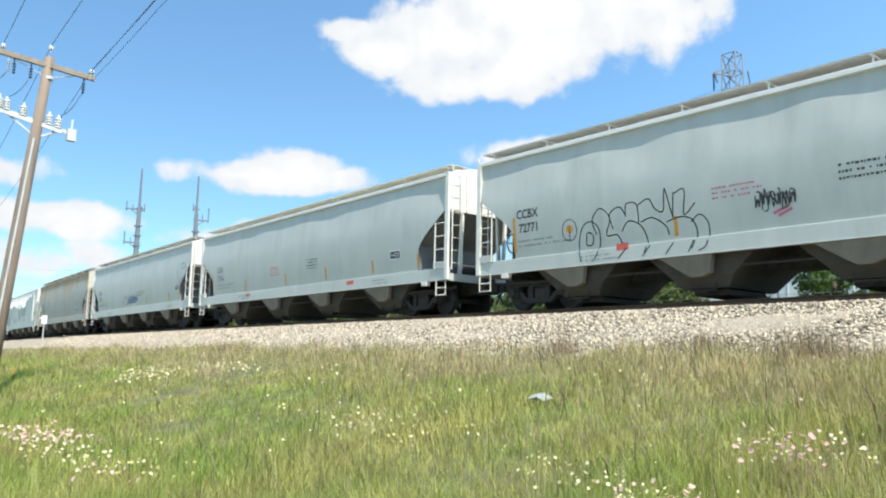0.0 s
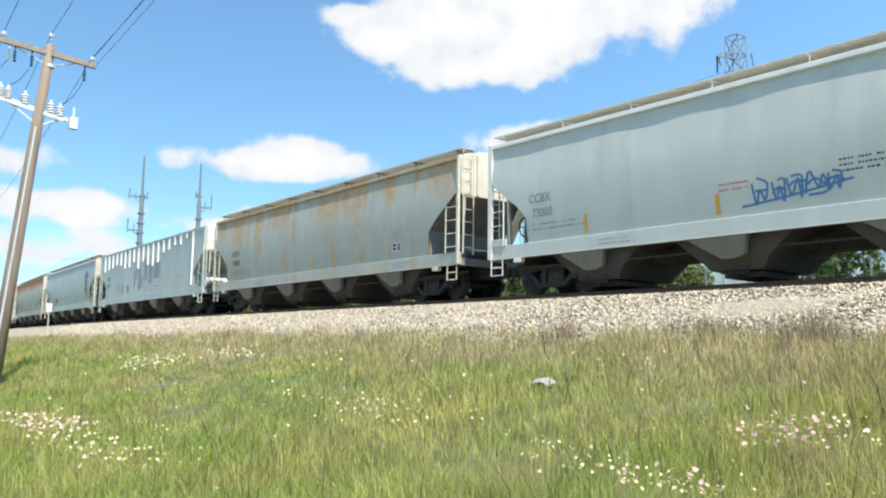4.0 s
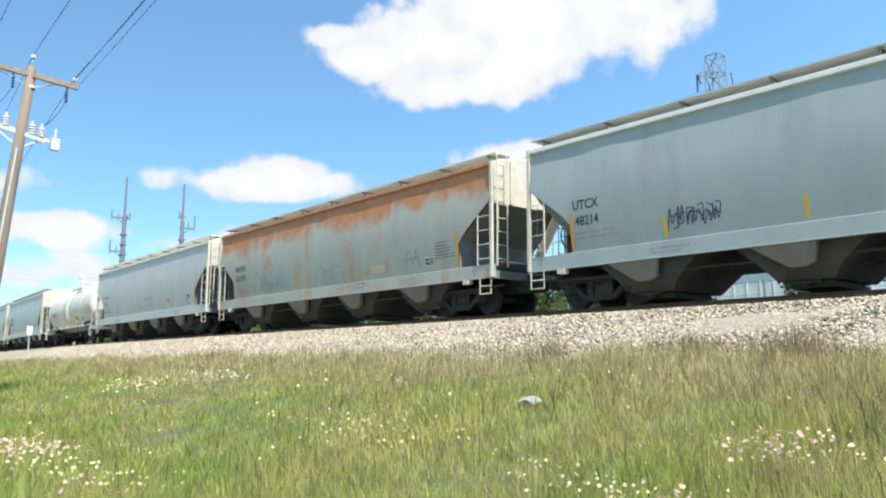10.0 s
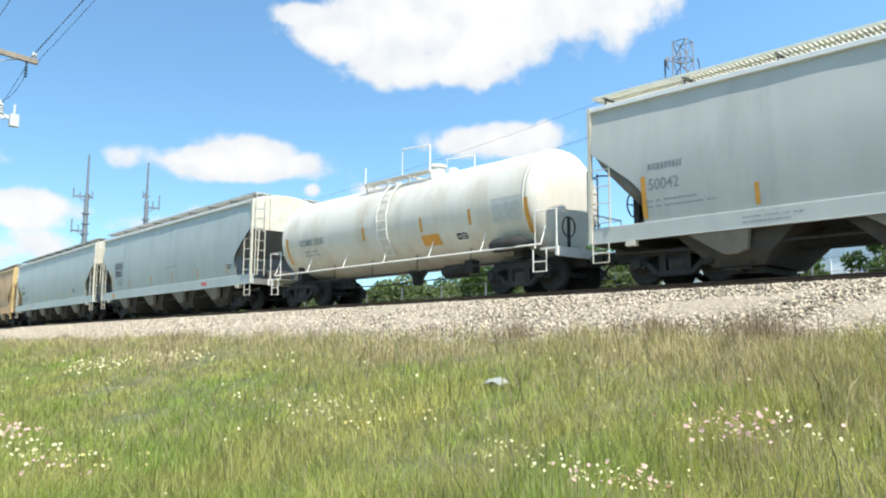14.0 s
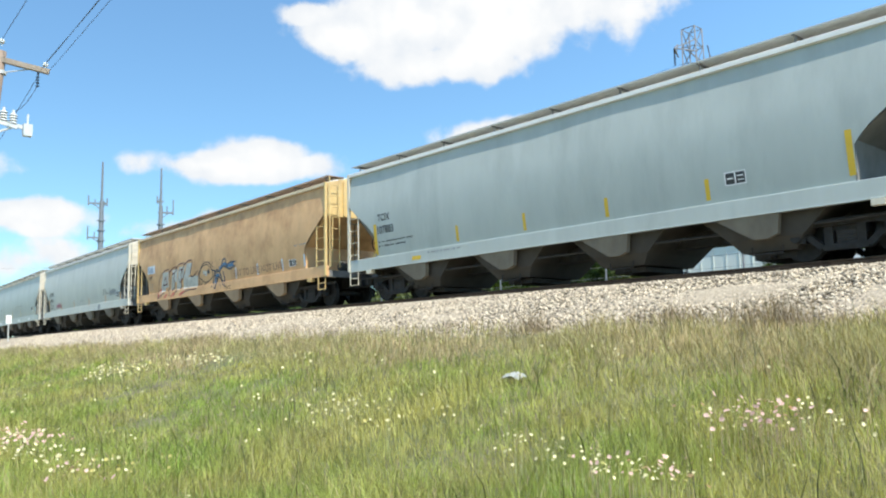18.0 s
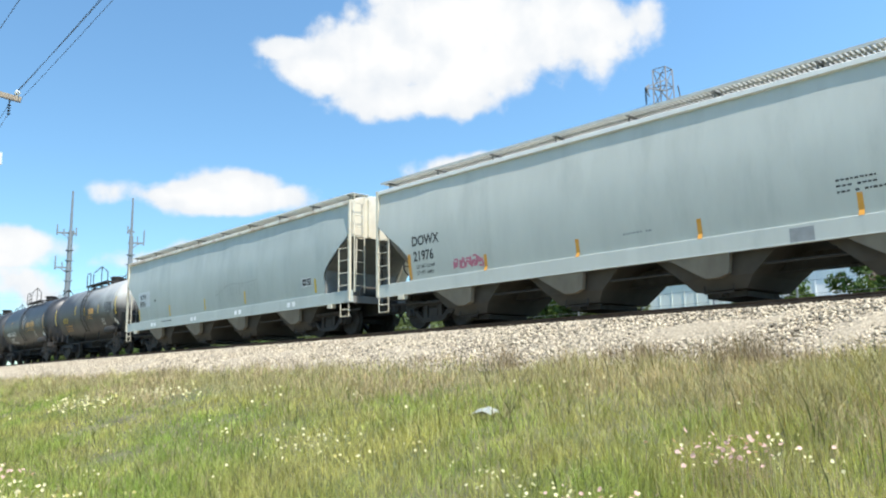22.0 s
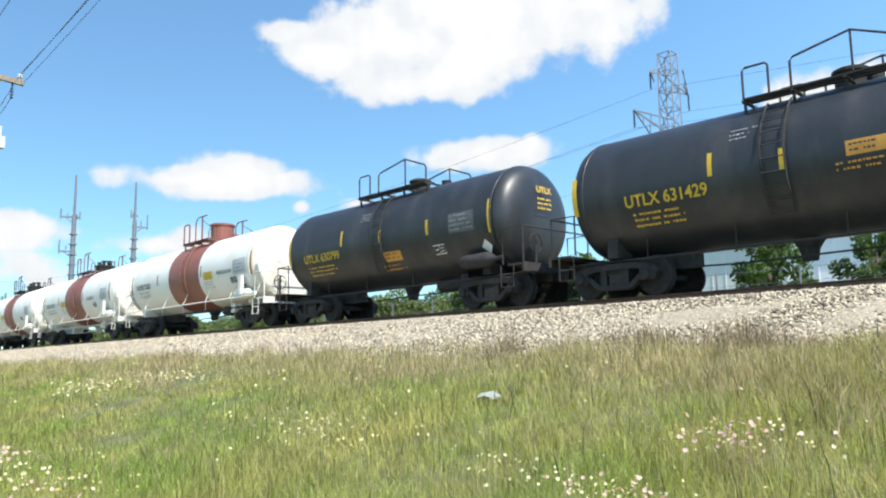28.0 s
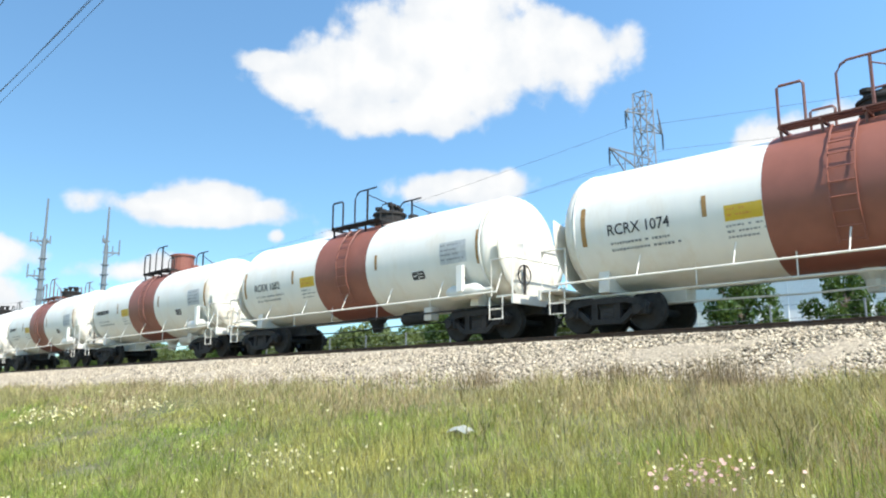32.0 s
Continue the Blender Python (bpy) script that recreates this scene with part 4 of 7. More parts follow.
    part("manway", lathe(BM(), [(top - 0.08, 0.0), (top - 0.08, mr), (top + mw - 0.12, mr), (top + mw - 0.12, mr + 0.05), (top + mw - 0.06, mr + 0.05), (top + mw - 0.02, mr - 0.02), (top + mw, 0.0)], "z", 20, (mx, 0, 0)), dome, car)
    if style == "tall" and dome is not BAND:
        bm = BM()
        for dx, dy, r, h in ((-0.28, -0.22, 0.13, 0.62), (0.0, -0.30, 0.11, 0.50), (0.26, -0.15, 0.14, 0.66), (0.05, 0.2, 0.16, 0.70), (-0.2, 0.15, 0.10, 0.48), (0.36, 0.15, 0.09, 0.55)):
            lathe(bm, [(top + 0.2, 0.0), (top + 0.2, r * 0.6), (top + h - 0.12, r * 0.6), (top + h - 0.10, r), (top + h - 0.02, r), (top + h, 0.0)], "z", 10, (mx + dx, dy, 0))
        part("valve_cluster", bm, dome, car, "dark loading valves")
    part("valve_housing", lathe(BM(), [(top - 0.05, 0.0), (top - 0.05, 0.16), (top + 0.20, 0.16), (top + 0.22, 0.0)], "z", 12, (1.5, 0.1, 0)), dome, car)
    if platform:
        w0, w1 = {"black": deck, "low": (-1.6, 1.6), "tall": (-1.25, 1.15)}[style]
        lift = top - 0.02
        for y in (-0.78, 0.78):
            for k in range(3):
                part("platform_board", box(BM(), w0, w1, y - 0.22 + k * 0.16, y - 0.12 + k * 0.16, lift, lift + 0.035), top_mat, car)
        for k in range(4):
            x = w0 + (w1 - w0) * k / 3
            part("platform_beam", beam(BM(), (x, -1.0, lift - 0.03), (x, 1.0, lift - 0.03), 0.06, 0.05), top_mat, car)
            for y in (-0.9, 0.9):
                part("platform_post", beam(BM(), (x, y, lift), (x, y * 0.97, zc + math.sqrt(radius ** 2 - 0.76) - 0.02), 0.05), top_mat, car)
        for y in (-0.96, 0.96):
            rails = []
            if style == "black":
                rails.append(([(w0, y, lift), (w0, y, top + 0.62), (w0 + 0.06, y, top + 0.68), (w0 + 0.49, y, top + 0.68), (w0 + 0.55, y, top + 0.62), (w0 + 0.55, y, lift)], 0.026))
                rails.append(([(w0 + 1.0, y, lift), (w0 + 1.0, y, top + 0.56), (w0 + 1.07, y, top + 0.64), (mx + 0.35, y, top + 0.86), (w1 - 0.06, y, top + 0.52), (w1, y, top + 0.44), (w1, y, lift)], 0.026))
                rails.append(([(mx + 0.35, y, top + 0.86), (mx + 0.35, y, lift)], 0.024))
            elif style == "low":
                rails.append(([(w0, y, lift), (w0, y, top + 0.55)], 0.026))
                rails.append(([(0.3, y, lift), (0.3, y, top + 0.85), (w1, y, top + 0.75), (w1, y, lift)], 0.026))
            else:
                rails.append(([(w0, y, lift), (w0, y, top + 0.80), (w0 + 0.05, y, top + 0.84), (w0 + 0.48, y, top + 0.84), (w0 + 0.53, y, top + 0.78), (w0 + 0.53, y, lift)], 0.032))
                rails.append(([(-0.10, y, lift), (-0.10, y, top + 0.80), (0.0, y, top + 0.96), (0.12, y, top + 1.02), (0.95, y, top + 1.02)], 0.028))
                rails.append(([(0.52, y, lift), (0.52, y, top + 1.02)], 0.036))
                rails.append(([(0.52, y, top + 0.86), (w1 + 0.3, y, top + 0.42)], 0.016))
                rails.append(([(w1, y, lift), (w1, y, top + 0.30), (w1 + 0.10, y, top + 0.40), (w1 + 0.50, y, top + 0.40), (w1 + 0.55, y, top + 0.30), (w1 + 0.55, y, lift - 0.2)], 0.024))
            for pts, r in rails:
                part("top_railing", tube(BM(), pts, r, 5), top_mat, car)
    for y in (-1, 1):
        bm = BM()
        for x in (-0.24, 0.24):
            tube(bm, [(x, y * (radius * math.cos(a) + 0.09), zc + (radius + 0.09) * math.sin(a)) for a in (-0.75, -0.3, 0.1, 0.45, 0.75, 0.95)], 0.022, 5)
        for k in range(10):
            a = -0.72 + 0.18 * k
            p = (y * ((radius + 0.09) * math.cos(a)), zc + (radius + 0.09) * math.sin(a))
            tube(bm, [(-0.24, *p), (0.24, *p)], 0.014, 4)
        part("side_ladder", bm, BAND if band else rail_mat, car)
        if side_rail:
            x1 = half - 0.9
            bm = tube(BM(), [(-x1, y * (radius - 0.02), 1.24), (x1, y * (radius - 0.02), 1.24)], 0.026, 5)
            for k in range(7):
                x = -x1 + 2 * x1 * k / 6
                tube(bm, [(x, y * (radius - 0.02), 1.24), (x, y * (radius - 0.22), 1.72)], 0.018, 4)
            part("hand_rail", bm, rail_mat, car)
    # bottom outlet and its skid
    part("bottom_outlet", lathe(BM(), [(zc - radius - 0.42, 0.0), (zc - radius - 0.42, 0.16), (zc - radius - 0.18, 0.20), (zc - radius + 0.03, 0.34)], "z", 14), frame_mat, car)
    part("brake_pipe", tube(BM(), [(-half + 0.6, -0.9, 0.95), (-half + 3.0, -1.0, zc - radius - 0.12), (half - 3.0, -1.0, zc - radius - 0.12), (half - 0.6, -0.9, 0.95)], 0.03, 5), frame_mat, car)
    add_couplers(car, half)

    def face(z):
        h = min(abs(z - zc), radius * 0.985)
        return math.sqrt(radius ** 2 - h ** 2) + 0.004
    return car, face

# ---- ground, ballast and track ----


def verge(q):
    """Height of the ground over its distance q across, from the road's edge to the foot of the ballast."""
    if q < 3.5:
        return 0.0
    if q < 11.8:
        t = (q - 3.5) / 8.3
        return 1.72 * (0.35 * t + 0.65 * t * t * (3 - 2 * t))
    return 1.72


def bank(q):
    """Height of the ballast bank."""
    pts = [(11.2, 1.55), (11.6, 1.70), (14.35, 2.66), (14.6, 2.69), (19.1, 2.69), (19.4, 2.66), (21.6, 1.60)]
    for (a, za), (b, zb) in zip(pts, pts[1:]):
        if q <= b:
            return za + (zb - za) * (q - a) / (b - a)
    return 1.6


def sheet(xs, qs, height, jitter=0.0, seed=3):
    bm = BM()
    grid = []
    for x in xs:
        off = lane(x) - LANE
        grid.append([bm.verts.new((x, q + off, height(q) + (jitter * noise.noise((x * 0.8, q * 0.8, seed)) if 4 < q < 60 and abs(x) < 120 else 0))) for q in qs])
    for a, b in zip(grid, grid[1:]):
        for j in range(len(qs) - 1):
            bm.faces.new((a[j], b[j], b[j + 1], a[j + 1]))
    return bm


def soil_material():
    m = material("dry soil with thatch", (0.15, 0.125, 0.065), 0.95, grain=0.4, scale=3, stain=(0.10, 0.125, 0.035), stain_amount=0.8, stain_scale=0.6, bump=0.6, bump_scale=12)
    return m


SOIL = soil_material()
STONE_BED = material("crushed limestone bed", (0.35, 0.295, 0.21), 0.9, grain=0.5, scale=22, stain=(0.12, 0.10, 0.075), stain_amount=0.45, stain_scale=9, bump=1.0, bump_scale=26)
STONE = material("crushed limestone", (0.38, 0.32, 0.23), 0.9, grain=0.15, scale=20, random_tint=0.75, island=True)

fine = [-120 + 1.0 * k for k in range(146)]
xs = [-4000, -1500, -700, -480, -400, -320, -260, -200, -160] + fine + [40, 70, 120, 200, 330, 700, 1500, 4000]
qs = [-3000, -800, -200, -60, -20, -6, 0, 3.5] + [4 + 0.4 * k for k in range(20)] + [12, 14, 17, 20, 22, 26, 32, 40, 60, 120, 300, 900, 3600]
ground = part("ground", sheet(xs, qs, verge, 0.07), SOIL, smooth=True)
tagged(ground, "grassy verge rising to the railway bank", "ground", kind="structure")
bx = [-480, -400, -320, -260, -200, -160] + [-120 + 1.0 * k for k in range(146)] + [40, 70, 120, 200, 330]
bed = part("ballast_bed", sheet(bx, [11.2, 11.6, 12.2, 12.8, 13.4, 14.0, 14.35, 14.6, 15.5, 17, 18.5, 19.1, 19.4, 20.5, 21.6], bank, 0.10, 9), STONE_BED)
tagged(bed, "pale crushed limestone railway ballast bank", "ballast", kind="structure")


def stones():
    rng = np.random.default_rng(5)
    n = 108000
    x = -60 * rng.random(n) ** 0.85 + 1.5
    q = 10.7 + 4.0 * rng.random(n)
    off = BEND / 2 * np.minimum(x, 0) ** 2
    z = np.interp(q, [11.2, 11.6, 14.35, 14.6, 19.1], [1.55, 1.70, 2.66, 2.69, 2.69]) + 0.01
    z = np.where(q < 11.5, np.maximum(z, 1.72 * (0.35 * (q - 3.5) / 8.3 + 0.65 * ((q - 3.5) / 8.3) ** 2 * (3 - 2 * (q - 3.5) / 8.3))), z)
    keep = rng.random(n) < np.clip((q - 10.6) / 1.4, 0, 1) ** 1.3
    x, q, z, off = x[keep], q[keep], z[keep], off[keep]
    n = len(x)
    size = 0.018 + 0.026 * rng.random(n)
    base = np.array([[1, 0, 0], [-1, 0, 0], [0, 1, 0], [0, -1, 0], [0, 0, 0.8], [0, 0, -0.8]], float)
    v = base[None] * (0.65 + 0.7 * rng.random((n, 6, 1)))
    a = rng.random(n) * 6.283
    c, s = np.cos(a), np.sin(a)
    vx = v[:, :, 0] * c[:, None] - v[:, :, 1] * s[:, None]
    vy = v[:, :, 0] * s[:, None] + v[:, :, 1] * c[:, None]
    tilt = (rng.random(n) - 0.5)[:, None]
    vz = v[:, :, 2] + tilt * vx
    V = np.stack([vx * size[:, None] * 1.2 + x[:, None], vy * size[:, None] + (q + off)[:, None], vz * size[:, None] + z[:, None]], -1).reshape(-1, 3)
    f = np.array([[0, 2, 4], [2, 1, 4], [1, 3, 4], [3, 0, 4], [2, 0, 5], [1, 2, 5], [3, 1, 5], [0, 3, 5]])
    F = (f[None] + 6 * np.arange(n)[:, None, None]).reshape(-1, 3)
    me = quick_mesh("ballast_stones", V, F, STONE)
    tagged(new("ballast_stones", me), "loose pale crushed limestone on the bank", "ballast stones", kind="stuff")


def quick_mesh(name, V, F, mat):
    me = bpy.data.meshes.new(name)
    k = F.shape[1]
    me.vertices.add(len(V))
    me.loops.add(F.size)
    me.polygons.add(len(F))
    me.vertices.foreach_set("co", np.ascontiguousarray(V, np.float32).ravel())
    me.loops.foreach_set("vertex_index", F.astype(np.int32).ravel())
    me.polygons.foreach_set("loop_start", np.arange(0, F.size, k, dtype=np.int32))
    me.update(calc_edges=True)
    me.materials.append(mat)
    return me


stones()

RAIL_STEEL = material("rusty rail steel", (0.12, 0.07, 0.045), 0.6, 0.5, grain=0.25, scale=6)
TIE_WOOD = material("weathered oak tie", (0.13, 0.105, 0.085), 0.9, grain=0.3, scale=4, bump=0.4, bump_scale=20, random_tint=0.25)
track = tagged(new("railway_track"), "steel rails on weathered wooden ties", "railway track", kind="structure")
rx = [-480 + 10 * k for k in range(36)] + [-120 + 4 * k for k in range(30)] + [0, 330]
for s in (-1, 1):
    sec = [(-0.07, -0.17), (0.07, -0.17), (0.07, -0.15), (0.012, -0.13), (0.012, -0.045), (0.037, -0.03), (0.037, -0.004), (0.03, 0.0), (-0.03, 0.0), (-0.037, -0.004), (-0.037, -0.03), (-0.012, -0.045), (-0.012, -0.13), (-0.07, -0.15)]
    part("rail", loft(BM(), [[(x, lane(x) + s * 0.755 + y, RAIL + z) for y, z in sec] for x in rx]), RAIL_STEEL, track, "rusty steel rail")
tie = to_mesh("tie", box(BM(), -0.115, 0.115, -1.3, 1.3, -0.17, 0.0), TIE_WOOD)
for k in range(220):
    x = 6 - 0.55 * k
    t = part("tie", tie, None, track)
    t.location, t.rotation_euler = (x, lane(x), RAIL - 0.17), (0, 0, radians(lane_turn(x)))

# ---- the train ----
TRAIN = []           # (car, place of its middle along the line at 16 s)
GAPS = [10.625, 9.404, 8.096, 6.82, 5.566, 4.263, 3.029, 1.796, 0.576, -0.376, -1.542, -2.77, -4.026, -5.277, -6.539, -7.306, -8.144, -8.943, -9.766, -10.694, -11.671, -12.616, -13.521, -14.421, -15.301, -16.201, -17.101, -18.001, -18.901]
OFFSETS = [0.11, 0.51, 0.74, 0.9, 0.75, 0.53, 0.28, 0.12, 0.21, 0.76, 0.66, 0.77, 0.82, 0.49]      # of the lettering on the hoppers

STRETCH = [0.985, 0.987, 0.99, 0.992, 1.009, 0.987, 0.994, 1.003, 1.007, 1.012, 1.017, 1.022, 1.028, 1.033, 1.036, 1.05, 1.031, 1.042, 1.043, 1.042, 1.027, 1.0, 1.0, 1.0, 1.0, 1.0, 1.0, 1.0]      # of each car's marks along its side


SILL = lambda z: 1.542


def put(k, made):
    MARKS["shift"] = OFFSETS[k] if k < len(OFFSETS) else 0.0
    MARKS["stretch"] = STRETCH[k]
    MARKS["edge"] = long(k) / 2 - 2.07 if k < 14 and k != 8 else 99.0
    TRAIN.append((made[0], (GAPS[k] + GAPS[k + 1]) / 2 * UNIT))
    return made


def long(k):
    return (GAPS[k] - GAPS[k + 1]) * UNIT


def stripes(car, face, xs, mat=ORANGE, low=1.52, high=1.97):
    for x in xs:
        stripe(car, x, low, high, face, mat)


def small_marks(car, face, x, seed):
    """Capacity and weight lines under the number, and dates along the sill."""
    bars(car, x, 1.86, 1.9, 2, face, pitch=0.13, seed=seed, name="weight_print")
    bars(car, x + 2.2, 1.26, 1.3, 2, SILL, pitch=0.10, seed=seed + 50, name="sill_print")
    bars(car, -x - 3.0, 1.26, 1.0, 2, SILL, pitch=0.10, seed=seed + 70, name="sill_print")


def sticker(car, x, z, r, mat, face, name="sticker"):
    bm = BM()
    bm.faces.new([bm.verts.new((r * math.cos(a), r * math.sin(a), 0)) for a in [k * math.tau / 10 for k in range(10)]])
    part(name, wrap(bm, x, z, face), mat, car)


def box_mark(car, x0, x1, z0, z1, mat, face, name="painted_patch", lift=0.0):
    part(name, wrap(patch_bm(BM(), x0, x1, z0, z1), 0, 0, lambda q: face(q) - 0.003 + lift), mat, car)


# light grey car with bubble letters
car, face = put(0, hopper("", long(0), GREY, "light grey covered hopper car with black bubble-letter graffiti", seed=10, walk_mat=GALV_GREY, boxy=True, wavy=1.7, board="plain"))
word(car, "CCBX", -7.28, 2.50, 0.36, face, bold=0.012)
word(car, "72771", -7.20, 2.12, 0.36, face, bold=0.012)
small_marks(car, face, -7.25, 1)
stripes(car, face, (-7.72,), ORANGE, 1.60, 2.55)
sticker(car, -5.42, 2.03, 0.11, ORANGE, face)
spray(car, [[(-5.42 + 0.24 * math.cos(a), 2.0 + 0.27 * math.sin(a)) for a in [k * 0.45 for k in range(15)]], [(-5.42, 1.75), (-5.42, 2.1)]], face, INK, width=0.022)
spray(car, [[(-5.05, 1.16), (-5.13, 1.61), (-4.97, 2.05), (-4.67, 2.12), (-4.46, 1.87), (-4.50, 1.42), (-4.67, 1.14)],
            [(-4.55, 1.79), (-4.67, 2.16), (-4.42, 2.42), (-4.13, 2.16), (-4.25, 1.75), (-3.92, 1.72), (-3.79, 1.42)],
            [(-4.04, 1.87), (-4.13, 2.24), (-3.83, 2.38), (-3.66, 2.16)], [(-3.66, 2.12), (-3.62, 2.42), (-3.33, 2.38), (-3.29, 1.94)],
            [(-3.79, 1.79), (-3.58, 2.01), (-3.24, 1.87), (-3.08, 1.50), (-3.16, 1.20)], [(-3.29, 2.35), (-2.99, 2.46), (-2.82, 2.20), (-2.61, 2.12), (-2.57, 2.46), (-2.53, 2.61), (-2.36, 1.94)],
            [(-3.24, 1.94), (-2.91, 2.01), (-2.57, 1.79), (-2.49, 1.57)], [(-2.53, 1.87), (-2.15, 1.94), (-1.86, 1.83), (-1.77, 1.50), (-1.90, 1.20)],
            [(-2.36, 1.94), (-2.32, 2.46), (-2.28, 2.49), (-2.03, 2.53), (-2.07, 1.98), (-1.82, 2.16), (-1.77, 2.20)], [(-1.90, 1.79), (-1.69, 1.94), (-1.48, 1.72), (-1.52, 1.27), (-1.73, 1.14)],
            [(-3.92, 1.14), (-3.66, 1.38)], [(-3.20, 1.14), (-2.95, 1.42)], [(-2.57, 1.14), (-2.36, 1.38)], [(-1.98, 1.14), (-1.82, 1.42)],
            [(-4.88, 1.72), (-4.84, 1.87), (-4.67, 1.79), (-4.71, 1.57), (-4.88, 1.57), (-4.88, 1.72)]], face, INK, width=0.028)
box_mark(car, -3.95, -3.6, 1.34, 1.5, RED_INK, SILL, "red_label")
bars(car, -1.35, 2.42, 1.5, 3, face, SPRAY_ROSE, 0.11, 3)
spray(car, tag_strokes(-0.40, 1.88, 0.9, 0.34, 6, 4), face, INK, width=0.03)
spray(car, [[(0.0, 1.74), (0.3, 1.85)], [(0.1, 1.68), (0.4, 1.80)]], face, SPRAY_ROSE, width=0.06)
bars(car, 1.35, 2.46, 1.5, 3, face, INK, 0.13, 5)
stripes(car, face, (-2.3, 3.6, 6.4))
plate(car, 5.0, 1.75, 0.5, 0.26, face)

# light grey car with red and black stencils
car, face = put(1, hopper("", long(1), GREY, "light grey covered hopper car with red and black stencils", seed=11, walk_mat=GALV_PALE, boxy=True, wavy=1.7, board="plain"))
word(car, "CCBX", -8.05, 2.47, 0.36, face, FADED)
word(car, "73306", -7.95, 2.09, 0.36, face, FADED)
small_marks(car, face, -7.9, 6)
stripes(car, face, (-5.0, -1.37, 1.77, 4.86, 7.6))
stripe(car, -8.5, 1.85, 2.5, face, ORANGE, 0.08)
bars(car, -2.65, 2.26, 1.05, 4, face, RED_INK, 0.10, 7)
bars(car, 0.4, 2.34, 1.2, 4, face, INK, 0.11, 8)
plate(car, 5.9, 1.90, 0.6, 0.28, face)
box_mark(car, 3.27, 3.72, 1.24, 1.38, RED_INK, SILL, "red_label")
box_mark(car, -4.9, -4.5, 1.24, 1.36, RED_INK, SILL, "red_label")

# light grey car with a small blue tag
car, face = put(2, hopper("", long(2), GREY, "light grey covered hopper car with a small blue tag", seed=12, walk_mat=GALV, boxy=True, wavy=1.7, board="plain"))
word(car, "CCBX", -8.30, 2.47, 0.36, face, FADED)
word(car, "73000", -8.20, 2.08, 0.36, face, FADED)
small_marks(car, face, -8.2, 9)
stripes(car, face, (-2.75, 1.55, 5.25, -6.4))
bars(car, -0.15, 2.25, 1.6, 3, face, INK, 0.11, 10)
bars(car, -2.7, 2.12, 0.9, 2, face, RED_INK, 0.12, 11)
spray(car, tag_strokes(-1.95, 1.68, 1.9, 0.46, 5, 7) + [[(-2.2, 1.62), (-1.2, 1.72), (0.1, 1.9)]], face, SPRAY_BLUE, width=0.05)
plate(car, 6.25, 2.0, 0.45, 0.28, face)
bars(car, 6.75, 2.55, 0.75, 6, face, FADED, 0.09, 12)
spray(car, [[(6.62, 1.52), (6.72, 1.8), (6.9, 2.1)]], face, ORANGE, width=0.13)
spray(car, [[(7.0, 3.2), (7.3, 3.35), (7.6, 3.2)], [(7.2, 3.05), (7.7, 3.1)]], face, FADED, width=0.05)

# rusty grey car
car, face = put(3, hopper("", long(3), RUST_GREY, "grey covered hopper car with patches of orange rust", end=END_CREAM, seed=13, walk_mat=GALV, board="plain", chord=RUST_GREY))
word(car, "ACFX", -7.83, 2.50, 0.36, face)
word(car, "97865", -7.77, 2.10, 0.36, face)
small_marks(car, face, -7.7, 14)
stripes(car, face, (-6.17, -4.47, -2.66, -0.66, 0.9, 2.69, 4.46, 6.6), ORANGE, 1.52, 1.94)
stripe(car, -7.95, 1.56, 2.15, face, ORANGE)
plate(car, 4.65, 1.72, 0.46, 0.27, face)
bars(car, 4.6, 2.42, 1.0, 4, face, FADED, 0.10, 15)
sticker(car, 3.9, 1.2, 0.07, YELLOW, SILL)

# ribbed car
car, face = put(4, hopper("", long(4), GREY_OLD, "ribbed grey covered hopper car with ghosts of painted-out letters", ribs=19, seed=14, board=None, chord=GREY_OLD, end=END_CREAM))
word(car, "UTLX", -8.36, 2.55, 0.38, face, INK)
word(car, "22013 7", -8.38, 2.13, 0.38, face, INK)
bars(car, -8.5, 1.8, 0.8, 3, face, FADED, 0.12, 16)
GHOST = material("dull paint over old letters", (0.245, 0.27, 0.265), 0.7, grain=0.35, scale=4, streak=6, stain=(0.34, 0.37, 0.37), stain_amount=0.5, stain_scale=3)
for x0, x1, z0, z1 in ((-2.6, -2.35, 1.9, 2.9), (-2.2, -1.9, 2.3, 3.2), (-1.75, -1.35, 1.7, 2.9), (-1.25, -0.95, 1.8, 2.5), (-0.75, -0.2, 2.2, 3.5), (0.15, 0.75, 2.0, 3.1), (0.95, 1.25, 2.2, 3.3), (1.35, 1.65, 2.2, 3.3), (1.75, 2.05, 2.2, 3.1), (-3.9, -3.5, 1.6, 2.1), (-5.0, -4.6, 1.6, 2.2), (-5.8, -5.5, 1.7, 2.3)):
    box_mark(car, x0, x1, z0, z1, GHOST, lambda q: face(q) + 0.001, "painted_over_letter")
stripes(car, face, (2.28, -0.87, -5.1), YELLOW, 1.46, 1.88)
plate(car, 1.35, 1.72, 0.5, 0.16, face)
bars(car, 4.6, 2.1, 0.8, 2, face, FADED, 0.12, 17)

# green grey car with a maroon drawing
NAVY = material("dark navy spray paint", (0.03, 0.04, 0.065), 0.5)
car, face = put(5, hopper("", long(5), GREY_GREEN, "green grey covered hopper car with a maroon spray drawing", seed=15, walk_mat=GALV_GREY, board="plain"))
word(car, "UTCX", -7.82, 2.48, 0.36, face)
word(car, "48214", -7.76, 2.08, 0.36, face)
small_marks(car, face, -7.8, 18)
stripe(car, -8.25, 1.50, 2.40, face, ORANGE)
stripes(car, face, (-5.2, -2.0, 1.3, 4.2), YELLOW)
stripe(car, 6.87, 1.48, 2.45, face, YELLOW, 0.14)
spray(car, tag_strokes(-5.1, 1.72, 1.3, 0.40, 6, 21), face, NAVY, width=0.026)
